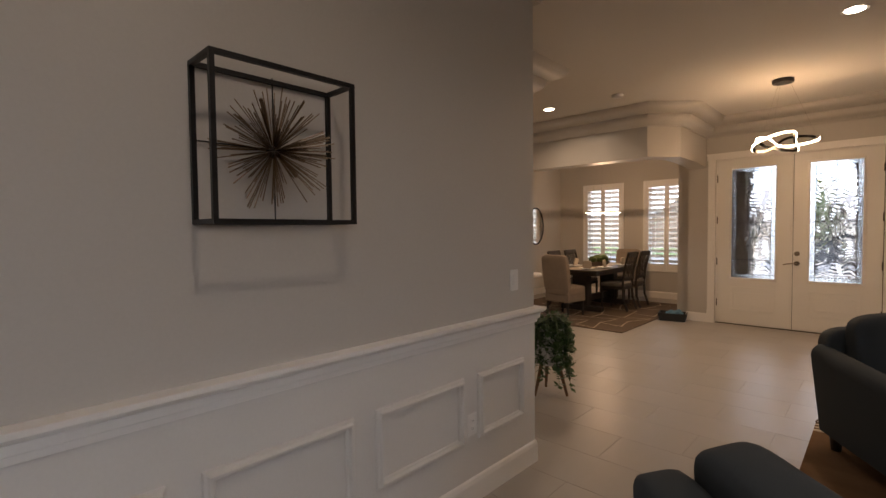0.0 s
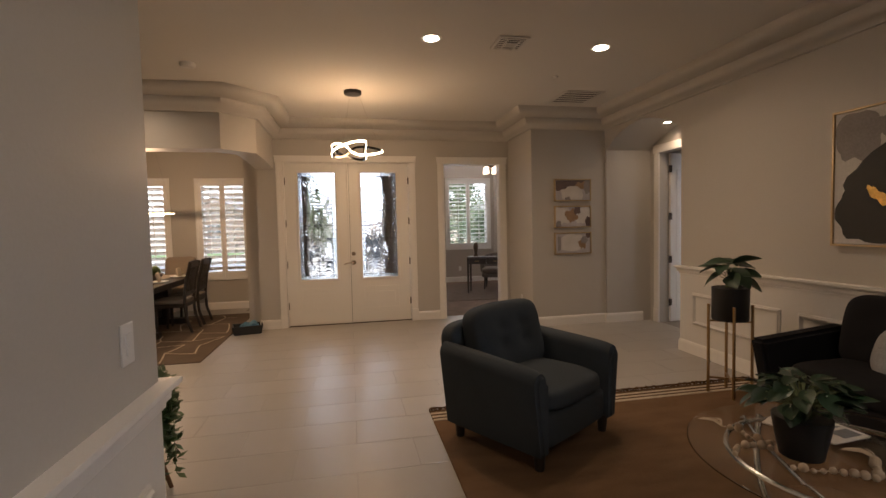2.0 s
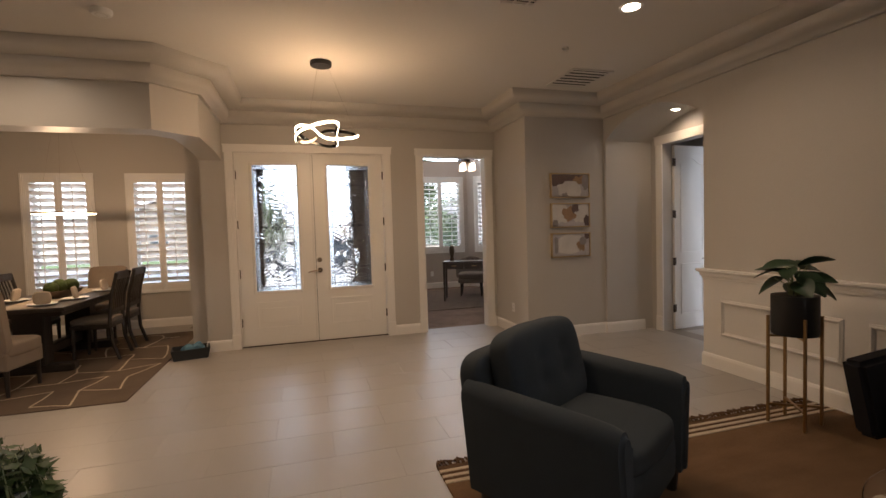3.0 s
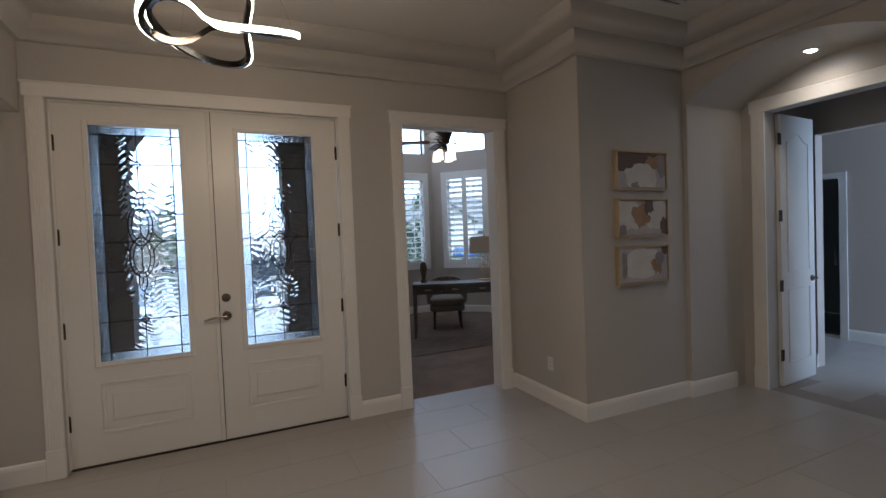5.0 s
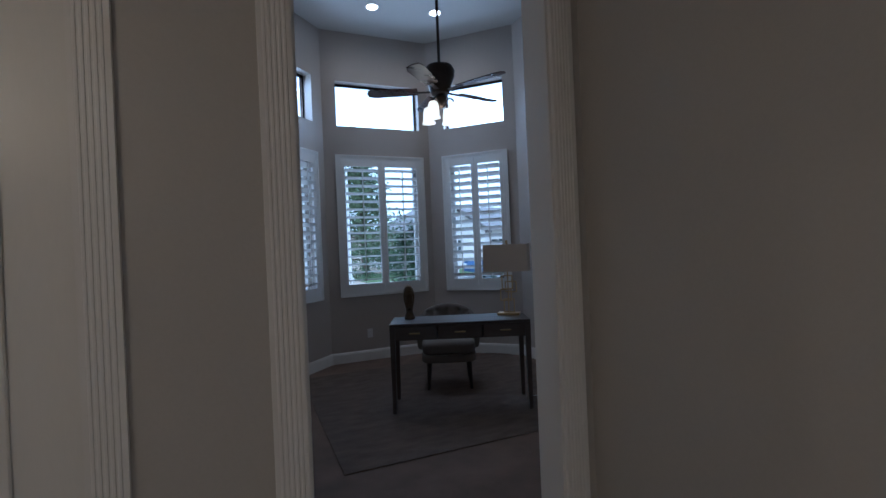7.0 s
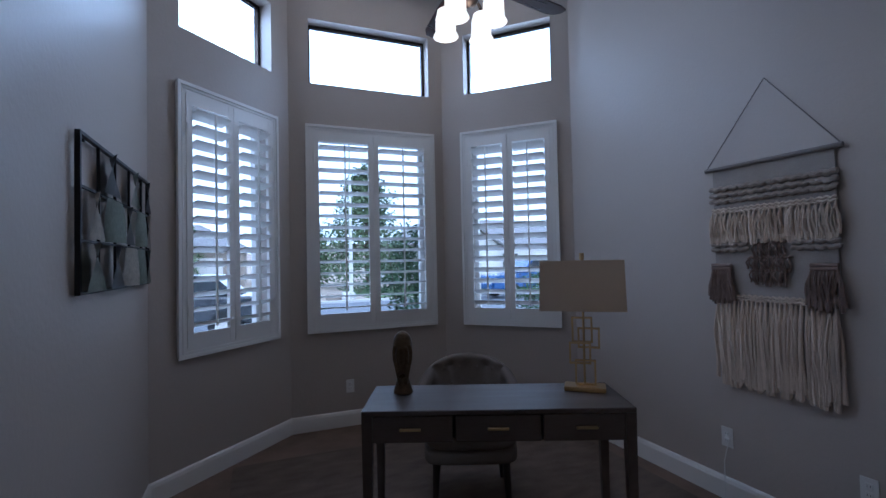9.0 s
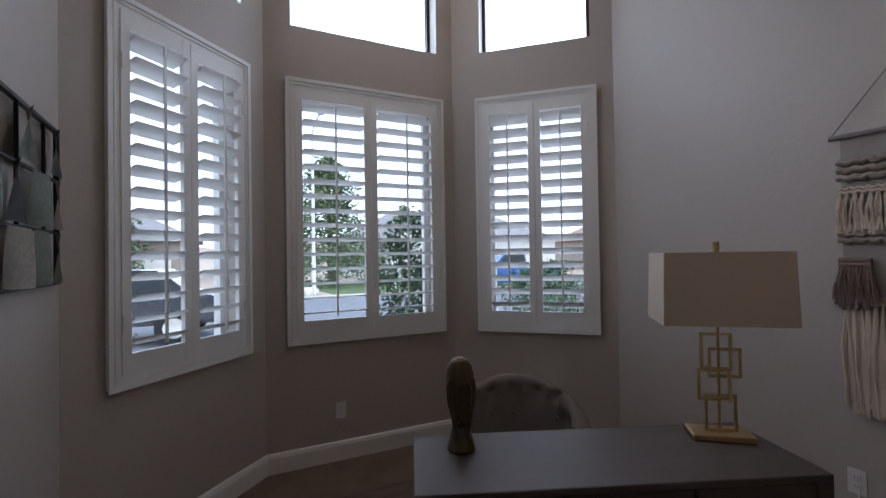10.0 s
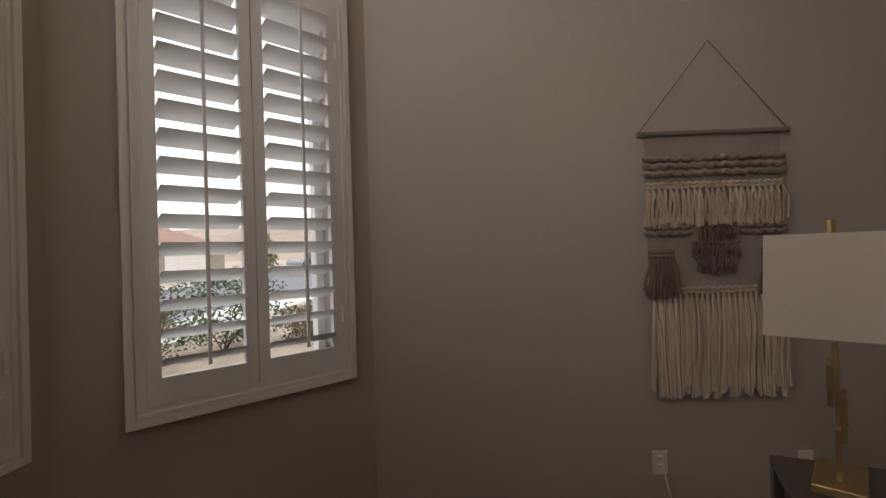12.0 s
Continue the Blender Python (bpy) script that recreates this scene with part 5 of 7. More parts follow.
# trailing plant in a white pot on wooden legs
_t = thing("planter_stand", "white patterned pot on three wooden legs", "planter", pose(-1.99, 3.40, 0))
M_WHITEPOT = material("white_glazed_pot", (0.62, 0.61, 0.59), 0.4, vary=0.1, scale=12, fine=60, bump=0.3, bump_scale=50)
M_OAK = material("brown_oak", (0.16, 0.085, 0.04), 0.5, vary=0.25, scale=4, fine=40, bump=0.1, stretch=(6, 6, 1))
bm = bmesh.new()
lathe(bm, [(0.10, 0.265), (0.115, 0.27), (0.135, 0.57), (0.135, 0.585), (0.122, 0.585)], 36)
part("pot", bm, M_WHITEPOT, _t, "white pot with line pattern", True)
for z in (0.31, 0.40, 0.43, 0.50):
    bm = bmesh.new()
    rad = 0.115 + 0.02 * (z - 0.27) / 0.3
    tube(bm, [(rad * math.cos(2 * PI * i / 40), rad * math.sin(2 * PI * i / 40), z + (0.012 if i % 2 else -0.012) * (1 if z in (0.40, 0.43) else 0)) for i in range(40)], 0.0025, 5, True)
    part("pattern_line", bm, M_PRINT, _t)
for k in range(3):
    a = 0.2 + k * 2 * PI / 3
    bm = bmesh.new()
    cyl(bm, (0.16 * math.cos(a), 0.16 * math.sin(a), 0), (0.085 * math.cos(a), 0.085 * math.sin(a), 0.27), 0.011, 0.018, 12)
    part("leg", bm, M_OAK, _t, "splayed wooden leg")
bm = bmesh.new()
lathe(bm, [(0.002, 0.56), (0.12, 0.56), (0.12, 0.565), (0.002, 0.572)], 24)
part("soil", bm, M_SOIL, _t, "dark soil")


def add_leaf(bm, p, d, ln, w, up=Vector((0, 0, 1))):
    s = d.cross(up)
    s = s.normalized() if s.length > 0.01 else Vector((1, 0, 0))
    a, b, c, e = p, p + d * ln * 0.5 + s * w * 0.5, p + d * ln, p + d * ln * 0.5 - s * w * 0.5
    v = [bm.verts.new(q) for q in (a, b, c, e)]
    bm.faces.new(v)


bmv, bml = bmesh.new(), bmesh.new()
for i in range(60):
    a = rr.uniform(-1.9, 1.9) if i % 3 else rr.uniform(0, 2 * PI)
    drop = rr.uniform(0.05, 0.50) if abs(a) < 1.9 else rr.uniform(0.0, 0.2)
    out = rr.uniform(0.13, 0.19)
    pts = [Vector((0.06 * math.cos(a), 0.06 * math.sin(a), 0.57)), Vector((out * 0.8 * math.cos(a), out * 0.8 * math.sin(a), 0.65 + rr.uniform(-0.02, 0.08))), Vector((out * math.cos(a), out * math.sin(a), 0.58))]
    k = max(2, int(drop / 0.05))
    for j in range(k):
        q = pts[-1]
        pts.append(q + Vector((rr.uniform(-0.012, 0.012), rr.uniform(-0.012, 0.012), -drop / k)))
    tube(bmv, pts, 0.0018, 4)
    for u, v in zip(pts, pts[1:]):
        for _ in range(4):
            p = u.lerp(v, rr.random())
            d = Vector((rr.uniform(-1, 1), rr.uniform(-1, 1), rr.uniform(-0.9, 0.5))).normalized()
            add_leaf(bml, p, d, rr.uniform(0.045, 0.075), rr.uniform(0.032, 0.048))
part("vines", bmv, M_STEM, _t)
tagged(part("leaves", bml, M_LEAFMASS, _t, "trailing small green leaves"), kind="stuff")

# pedestal table with a pale round top and turned iron stem
_t = thing("pedestal_table", "small white topped pedestal table with iron stem", "side table", pose(-2.87, 4.38, 0))
bm = bmesh.new()
lathe(bm, [(0.002, 0.90), (0.17, 0.90), (0.18, 0.91), (0.18, 0.93), (0.17, 0.94), (0.002, 0.94)], 32)
part("tabletop", bm, M_TRIM, _t, "white round top", True)
bm = bmesh.new()
lathe(bm, [(0.012, 0.02), (0.012, 0.35), (0.03, 0.40), (0.03, 0.44), (0.012, 0.50), (0.012, 0.70), (0.026, 0.74), (0.012, 0.78), (0.012, 0.90)], 14)
part("stem", bm, M_BLACK, _t, "black turned iron stem", True)
bm = bmesh.new()
lathe(bm, [(0.002, 0), (0.15, 0), (0.15, 0.012), (0.03, 0.03), (0.002, 0.03)], 28)
part("foot", bm, M_BLACK, _t, "", True)

# ---- foyer: looped LED pendant ----
_t = thing("pendant_light", "looped LED ribbon pendant on thin wires, lit", "pendant light", pose(-0.70, 6.10, 0))
bm = bmesh.new()
lathe(bm, [(0.002, 3.0), (0.095, 3.0), (0.10, 3.005), (0.10, CEIL), (0.002, CEIL)], 32)
part("canopy", bm, M_BLACK, _t, "black round canopy", True)
_n = 96
curve = []
for i in range(_n):
    th = 2 * PI * i / _n
    curve.append(Vector(((0.21 + 0.10 * math.cos(3 * th)) * math.cos(2 * th), (0.21 + 0.10 * math.cos(3 * th)) * math.sin(2 * th), 2.36 + 0.075 * math.sin(3 * th))))
bmA, bmB = bmesh.new(), bmesh.new()
for bmx, hw, zoff, hh in ((bmA, 0.010, 0.0, 0.014), (bmB, 0.0085, -0.0185, 0.0045)):
    rows = []
    for i in range(_n):
        d = (curve[(i + 1) % _n] - curve[i - 1]).normalized()
        s = d.cross(Vector((0, 0, 1))).normalized()
        c = curve[i] + Vector((0, 0, zoff))
        if bmx is bmB:
            c = curve[i] + s * 0.0125
            rows.append([bmx.verts.new(c + s * a + Vector((0, 0, b))) for a, b in ((-0.0015, -0.0105), (0.0045, -0.0105), (0.0045, 0.0105), (-0.0015, 0.0105))])
        else:
            rows.append([bmx.verts.new(c + s * a + Vector((0, 0, b))) for a, b in ((-hw, -hh), (hw, -hh), (hw, hh), (-hw, hh))])
    for i in range(_n):
        a, b = rows[i], rows[(i + 1) % _n]
        for j in range(4):
            bmx.faces.new((a[j], a[(j + 1) % 4], b[(j + 1) % 4], b[j]))
part("ribbon", bmA, material("black_chrome", (0.06, 0.055, 0.05), 0.18, 1.0, vary=0.05, bump=0.0), _t, "black chrome ribbon", True)
part("led_strip", bmB, M_LED, _t, "glowing LED strip", True)
for k in range(3):
    p = curve[k * 32]
    bm = bmesh.new()
    tube(bm, [tuple(p), (p.x * 0.2, p.y * 0.2, 3.0)], 0.0006, 4)
    part("wire", bm, M_NICKEL, _t)

# ---- dining room ----
M_CREAM = material("cream_linen", (0.42, 0.36, 0.29), 0.95, vary=0.12, scale=6, fine=260, bump=0.4, bump_scale=380, dist=0.0012, spec=0.2)
M_DINRUG = material("taupe_rug", (0.15, 0.115, 0.09), 1.0, vary=0.2, scale=3, fine=120, bump=0.9, bump_scale=200, dist=0.005, spec=0.1)
M_MOSS = material("moss_ball", (0.05, 0.075, 0.02), 1.0, vary=0.5, scale=20, fine=110, bump=1.0, dist=0.01)
M_WOODBOWL = material("grey_brown_wood", (0.12, 0.085, 0.06), 0.6, vary=0.3, scale=5, fine=40, bump=0.2, stretch=(1, 6, 6))
M_BLUECLOTH = material("blue_cloth", (0.10, 0.22, 0.32), 0.8, vary=0.3, scale=14, fine=60, bump=0.4)
M_BLACKTRAY = material("dark_slate_tray", (0.02, 0.023, 0.026), 0.6, vary=0.2, bump=0.1)
M_MIRROR = material("mirror_silver", (0.85, 0.86, 0.86), 0.02, 1.0, vary=0.01, bump=0.0)

DR_Z = 0.010
_r = thing("dining_rug", "taupe rug with cream crackle lines under table", "rug", pose(0, 0, 0))
bm = bmesh.new()
box(bm, -5.1, -2.47, 6.14, 9.22, 0.0, DR_Z)
part("field", bm, M_DINRUG, _r)
_nodes = {}
rr = random.Random(4)
for i in range(8):
    for j in range(9):
        _nodes[i, j] = (-2.62 - i * 0.35 + rr.uniform(-0.11, 0.11), 6.25 + j * 0.36 + rr.uniform(-0.11, 0.11))
for (i, j), p in _nodes.items():
    for q in ((i + 1, j), (i, j + 1)):
        if q in _nodes and (i + j + (q[0] - i)) % 3:
            a, b = Vector((*p, DR_Z + 0.001)), Vector((*_nodes[q], DR_Z + 0.001))
            if not (-5.05 < min(a.x, b.x) and max(a.x, b.x) < -2.5 and 6.18 < min(a.y, b.y) and max(a.y, b.y) < 9.18):
                continue
            bm = bmesh.new()
            mid = a.lerp(b, 0.5) + Vector((rr.uniform(-0.015, 0.015), rr.uniform(-0.015, 0.015), 0))
            for u, v in ((a, mid), (mid, b)):
                s = (v - u).cross(Vector((0, 0, 1))).normalized() * 0.009
                bm.faces.new([bm.verts.new(x) for x in (u + s, v + s, v - s, u - s)])
            bmesh.ops.remove_doubles(bm, verts=bm.verts[:], dist=0.001)
            part("line", bm, M_RUGPALE, _r)

DTX, DTY = -3.75, 8.05
_t = thing("dining_table", "dark wood rectangular dining table on trestle base", "dining table", pose(DTX, DTY, DR_Z))
part("tabletop", rbox(-0.48, 0.48, -1.0, 1.0, 0.705, 0.745, 0.006, 2), M_DARKWOOD, _t, "dark plank top")
bm = bmesh.new()
box(bm, -0.40, 0.40, -0.85, 0.85, 0.64, 0.704)
part("apron", bm, M_DARKWOOD, _t)
for sy in (-0.55, 0.55):
    part("pedestal", rbox(-0.14, 0.14, sy - 0.09, sy + 0.09, 0.09, 0.64, 0.012, 2), M_DARKWOOD, _t)
    part("foot", rbox(-0.38, 0.38, sy - 0.07, sy + 0.07, 0.0, 0.09, 0.02, 2), M_DARKWOOD, _t)
part("stretcher", rbox(-0.05, 0.05, -0.46, 0.46, 0.14, 0.24, 0.008, 1), M_DARKWOOD, _t)


M_SEATGREY = material("grey_seat_fabric", (0.16, 0.145, 0.13), 0.95, vary=0.14, scale=6, fine=260, bump=0.4, bump_scale=380, dist=0.0012, spec=0.2)


def dining_chair():
    """Slatted dark chair, facing local -y."""
    c = thing("dining_chair", "dark wood slat-back dining chair with padded seat", "chair", pose(0, 0, 0), "chairs round the dining table")
    part("seat", soft(0.225, 0.215, 0.035, 6, 8, pose(0, -0.01, 0.455), crown=0.2), M_SEATGREY, c, "grey padded seat", True)
    part("seat_frame", rbox(-0.22, 0.22, -0.21, 0.20, 0.37, 0.425, 0.008, 1), M_DARKWOOD, c)
    for sx in (-1, 1):
        bm = bmesh.new()
        cyl(bm, (sx * 0.195, -0.19, 0), (sx * 0.20, -0.185, 0.40), 0.016, 0.024, 8)
        part("leg", bm, M_DARKWOOD, c)
        bm = bmesh.new()
        tube(bm, [(sx * 0.20, 0.27, 0), (sx * 0.20, 0.20, 0.22), (sx * 0.20, 0.185, 0.45), (sx * 0.205, 0.22, 0.75), (sx * 0.21, 0.29, 1.02)], 0.021, 8)
        part("back_post", bm, M_DARKWOOD, c, "", True)
    for z, y, h in ((0.985, 0.275, 0.045), (0.56, 0.20, 0.03)):
        part("back_rail", rbox(-0.20, 0.20, y - 0.012, y + 0.012, z - h, z + h, 0.006, 1), M_DARKWOOD, c)
    for x in (-0.12, -0.06, 0, 0.06, 0.12):
        bm = bmesh.new()
        for sg, (y0, y1, z0, z1) in enumerate(((0.20, 0.222, 0.58, 0.76), (0.222, 0.272, 0.76, 0.95))):
            vs = [bm.verts.new((x + dx, y, z)) for z, y in ((z0, y0), (z1, y1)) for dx in (-0.013, 0.013)]
            ws = [bm.verts.new(v.co + Vector((0, 0.01, 0))) for v in vs]
            for q in ((0, 1, 3, 2),):
                bm.faces.new([vs[i] for i in q])
                bm.faces.new([ws[i] for i in q][::-1])
            bm.faces.new((vs[0], vs[2], ws[2], ws[0]))
            bm.faces.new((vs[1], ws[1], ws[3], vs[3]))
        part("slat", bm, M_DARKWOOD, c)
    return c


M_TAUPE = material("taupe_linen", (0.27, 0.22, 0.175), 0.95, vary=0.14, scale=6, fine=260, bump=0.4, bump_scale=380, dist=0.0012, spec=0.2)


def parsons_chair():
    c = thing("parsons_chair", "taupe upholstered high-back dining chair at table end", "chair", pose(0, 0, 0), "end chairs of the dining table")
    part("seat", soft(0.25, 0.25, 0.075, 7, 8, pose(0, 0, 0.42), crown=0.15), M_TAUPE, c, "", True)
    part("skirt", rbox(-0.235, 0.235, -0.235, 0.235, 0.24, 0.40, 0.015, 2), M_TAUPE, c)
    part("backrest", soft(0.25, 0.05, 0.32, 8, 8, pose(0, 0.24, 0.70, -9)), M_TAUPE, c, "tall padded backrest", True)
    for sx in (-1, 1):
        for sy in (-1, 1):
            bm = bmesh.new()
            cyl(bm, (sx * 0.205, sy * 0.205, 0), (sx * 0.20, sy * 0.20, 0.25), 0.016, 0.022, 8)
            part("leg", bm, M_DARKWOOD, c, "dark wooden leg")
    return c


_c = dining_chair()
_c.matrix_world = pose(-3.33, 8.0, DR_Z, 0, 0, -90)
copy_thing(_c, pose(-3.33, 8.58, DR_Z, 0, 0, -90))
copy_thing(_c, pose(-4.17, 7.75, DR_Z, 0, 0, 90))
copy_thing(_c, pose(-4.17, 8.38, DR_Z, 0, 0, 90))
_c = parsons_chair()
_c.matrix_world = pose(-3.74, 6.88, DR_Z, 0, 0, 172)
copy_thing(_c, pose(-3.72, 9.22, DR_Z, 0, 0, 0))

DT = DR_Z + 0.745
_t = thing("table_runner", "cream cloth runner along the dining table", "runner", pose(DTX, DTY, DT))
bm = rbox(-0.17, 0.17, -0.95, 0.95, 0, 0.003, 0.001, 1)
part("cloth", bm, M_CREAM, _t)
_t = thing("dough_bowl", "wooden dough bowl filled with green moss balls", "bowl", pose(DTX + 0.05, 8.05, DT + 0.004, 0, 0, 80))
bm = bmesh.new()
lathe(bm, [(0.02, 0.0), (0.10, 0.0), (0.15, 0.05), (0.17, 0.09), (0.155, 0.09), (0.13, 0.05), (0.02, 0.02)], 28)
bm.transform(Matrix.Diagonal((1.9, 0.85, 1, 1)))
part("bowl", bm, M_WOODBOWL, _t, "long shallow wooden bowl", True)
for x, y, z, r in ((-0.17, 0, 0.12, 0.075), (0.0, 0.02, 0.13, 0.085), (0.16, -0.01, 0.125, 0.08), (0.07, -0.05, 0.15, 0.06)):
    part("moss_ball", soft(r, r, r, 2.0, 10, pose(x, y, z)), M_MOSS, _t, "green moss ball", True)
for x, y, rz in ((0.18, -0.72, 15), (0.30, -0.30, -80), (0.30, 0.5, -95), (-0.30, -0.2, 90)):
    _t = thing("place_setting", "white plate with folded napkin on dining table", "plate", pose(DTX + x, DTY + y, DT + 0.004, 0, 0, rz), "place settings")
    bm = bmesh.new()
    lathe(bm, [(0.002, 0.0), (0.08, 0.0), (0.13, 0.014), (0.128, 0.018), (0.08, 0.006), (0.002, 0.006)], 28)
    part("plate", bm, M_PLASTIC, _t, "white round plate", True)
    part("napkin", soft(0.075, 0.02, 0.07, 4, 6, pose(0, 0, 0.075, 12)), M_CREAM, _t, "standing cream napkin", True)

_t = thing("ring_chandelier", "lit LED ring chandelier over dining table", "chandelier", pose(-3.62, 8.05, 0))
bm = bmesh.new()
lathe(bm, [(0.288, 1.734), (0.303, 1.734), (0.303, 1.750), (0.288, 1.750)], 64, close=False)
part("led_ring", bm, M_LED, _t, "glowing LED ring", True)
bm = bmesh.new()
lathe(bm, [(0.303, 1.738), (0.306, 1.738), (0.306, 1.758), (0.286, 1.758), (0.286, 1.753), (0.303, 1.753)], 64, close=False)
part("ring_housing", bm, M_BRASS, _t, "brass ring housing", True)
for k in range(3):
    a = k * 2 * PI / 3
    bm = bmesh.new()
    tube(bm, [(0.296 * math.cos(a), 0.296 * math.sin(a), 1.756), (0.02 * math.cos(a), 0.02 * math.sin(a), 3.0)], 0.0007, 5)
    part("wire", bm, M_NICKEL, _t)
bm = bmesh.new()
lathe(bm, [(0.002, 3.0), (0.07, 3.0), (0.07, CEIL), (0.002, CEIL)], 24)
part("canopy", bm, M_BRASS, _t, "", True)

_t = thing("wall_mirror", "oval black framed mirror on dining wall", "mirror", pose(-5.5, 8.75, 1.52, 0, 90, 0))
bm = bmesh.new()
lathe(bm, [(0.002, 0.012), (0.30, 0.012), (0.30, 0.016), (0.002, 0.016)], 48)
bm.transform(Matrix.Diagonal((1.3, 1, 1, 1)))
part("mirror_glass", bm, M_MIRROR, _t, "mirror glass")
bm = bmesh.new()
lathe(bm, [(0.298, 0.0), (0.318, 0.0), (0.318, 0.03), (0.298, 0.03)], 48, close=False)
bm.transform(Matrix.Diagonal((1.3, 1.02, 1, 1)))
part("frame", bm, M_BLACK, _t, "thin black frame", True)

# tray with blue cloth on the floor beside the entry
_t = thing("floor_tray", "dark tray holding crumpled blue cloth on floor", "tray", pose(-2.26, 7.58, 0, 0, 0, 12) @ Matrix.Scale(1.15, 4))
bm = bmesh.new()
box(bm, -0.15, 0.15, -0.10, 0.10, 0, 0.01)
for v in ((-0.155, -0.145, -0.105, 0.105), (0.145, 0.155, -0.105, 0.105), (-0.145, 0.145, -0.105, -0.095), (-0.145, 0.145, 0.095, 0.105)):
    box(bm, v[0], v[1], v[2], v[3], 0.0, 0.105)
for v in bm.verts:
    k = 1 + v.co.z * 1.4
    v.co.x *= k
    v.co.y *= k
part("tray", bm, M_BLACKTRAY, _t, "dark slate sided tray")
bm = soft(0.11, 0.075, 0.04, 3, 14, pose(0.02, 0.0, 0.095))
for v in bm.verts:
    v.co += Vector((0, 0, 0.03 * noise.noise(v.co * 14) + 0.02 * noise.noise(v.co * 31)))
part("cloth", bm, M_BLUECLOTH, _t, "crumpled blue cloth", True)

# ---- bedroom and bath seen through the passage ----
bm = bmesh.new()
wall_slab(bm, (4.65, 8.6), (4.65, 3.5), 0.12, 0, CEIL, [(1.92, 3.5, 0, 2.33)])
structure("wall_bedroom_east", bm, M_DENWALL, "pale grey bedroom wall with a cased opening", "wall")
bm = bmesh.new()
wall_slab(bm, (8.0, 8.6), (3.72, 8.6), -0.12, 0, CEIL)
structure("wall_bath_north", bm, M_DENWALL, "pale grey bathroom wall", "wall")
bm = bmesh.new()
wall_slab(bm, (3.72, 3.5), (8.0, 3.5), -0.15, 0, CEIL, [(1.25, 2.25, 1.0, 2.3)])
structure("wall_bath_south", bm, M_DENWALL, "pale grey bathroom wall with a window", "wall")
bath_window = bpy.data.lights.new("bath_window_daylight", "AREA")
bath_window.shape, bath_window.size, bath_window.size_y, bath_window.energy, bath_window.color = "RECTANGLE", 0.95, 1.25, 80, (0.78, 0.88, 1.0)
new("bath_window_daylight", bath_window).matrix_world = look((5.47, 3.42, 1.65), (5.47, 6.0, 1.5))
bm = bmesh.new()
wall_slab(bm, (6.15, 8.6), (6.15, 3.5), 0.12, 0, CEIL, [(1.12, 1.42, 0.04, 2.0)])
structure("wall_bath_east", bm, M_DENWALL, "pale grey bathroom wall beside the shower", "wall")
bm = bmesh.new()
wall_slab(bm, (8.0, 8.6), (8.0, 3.5), 0.12, 0, CEIL)
structure("wall_shower", bm, M_VENT, "grey tiled shower wall", "wall")
bm = bmesh.new()
sweep(bm, [(6.15, 7.12), (6.15, 3.5)], BASE)
structure("baseboard", bm, M_TRIM, "white painted baseboard", "baseboard")
bm = bmesh.new()
sweep(bm, [(4.65, 8.6), (4.65, 6.68)], BASE)
structure("baseboard", bm, M_TRIM, "white painted baseboard", "baseboard")
_t = thing("door_shower", "frameless glass shower door in dark opening", "shower door", pose(6.14, 7.48, 0, 0, 0, -90), "", "structure")
bm = bmesh.new()
box(bm, 0.0, 0.30, 0.0, 0.008, 0.05, 1.98)
part("pane", bm, glass_material("shower_glass", (0.75, 0.85, 0.85), ior=1.4), _t)
bm = bmesh.new()
for a, b, c, e in ((-0.06, 0.0, 0.0, 2.06), (0.30, 0.38, 0.0, 2.06), (0.0, 0.30, 1.99, 2.06)):
    box(bm, a, b, -0.015, 0.002, c, e)
part("frame", bm, M_VENT, _t, "pale tiled surround")
bm = bmesh.new()
tube(bm, [(0.26, -0.002, 0.92), (0.26, -0.04, 0.93), (0.26, -0.04, 1.13), (0.26, -0.002, 1.14)], 0.008, 8)
part("pull_handle", bm, M_BLACK, _t, "black pull handle", True)

# ---- study ----
M_DESK = material("dark_brown_desk_wood", (0.075, 0.056, 0.046), 0.42, spec=0.7, vary=0.3, scale=2.5, fine=34, bump=0.08, stretch=(1, 9, 9))
M_GREYVELVET = material("grey_tufted_linen", (0.19, 0.165, 0.145), 0.9, vary=0.15, scale=6, fine=260, bump=0.4, bump_scale=380, dist=0.0012, spec=0.25)
M_SHADE = material("cream_lamp_shade", (0.64, 0.54, 0.43), 0.9, vary=0.05, scale=6, fine=220, bump=0.3, bump_scale=320, dist=0.001)
_nt = M_SHADE.node_tree
_tr = _nt.nodes.new("ShaderNodeBsdfTranslucent")
_tr.inputs[0].default_value = (0.62, 0.55, 0.46, 1)
_ms = _nt.nodes.new("ShaderNodeMixShader")
_ms.inputs[0].default_value = 0.12
_nt.links.new(_nt.nodes["Principled BSDF"].outputs[0], _ms.inputs[1])
_nt.links.new(_tr.outputs[0], _ms.inputs[2])
_nt.links.new(_ms.outputs[0], _nt.nodes["Material Output"].inputs[0])
M_STATUE = material("antique_bronze_glaze", (0.10, 0.068, 0.036), 0.33, 0.5, vary=0.4, scale=14, fine=60, bump=0.25)
M_YARN = material("cream_wool_yarn", (0.54, 0.45, 0.36), 1.0, vary=0.22, scale=14, fine=160, bump=0.7, island=True, dist=0.002)
M_YARNGREY = material("grey_wool_yarn", (0.21, 0.19, 0.18), 1.0, vary=0.25, scale=14, fine=160, bump=0.7, island=True, dist=0.002)
M_YARNBROWN = material("brown_wool_yarn", (0.19, 0.14, 0.115), 1.0, vary=0.3, scale=14, fine=160, bump=0.7, island=True, dist=0.002)
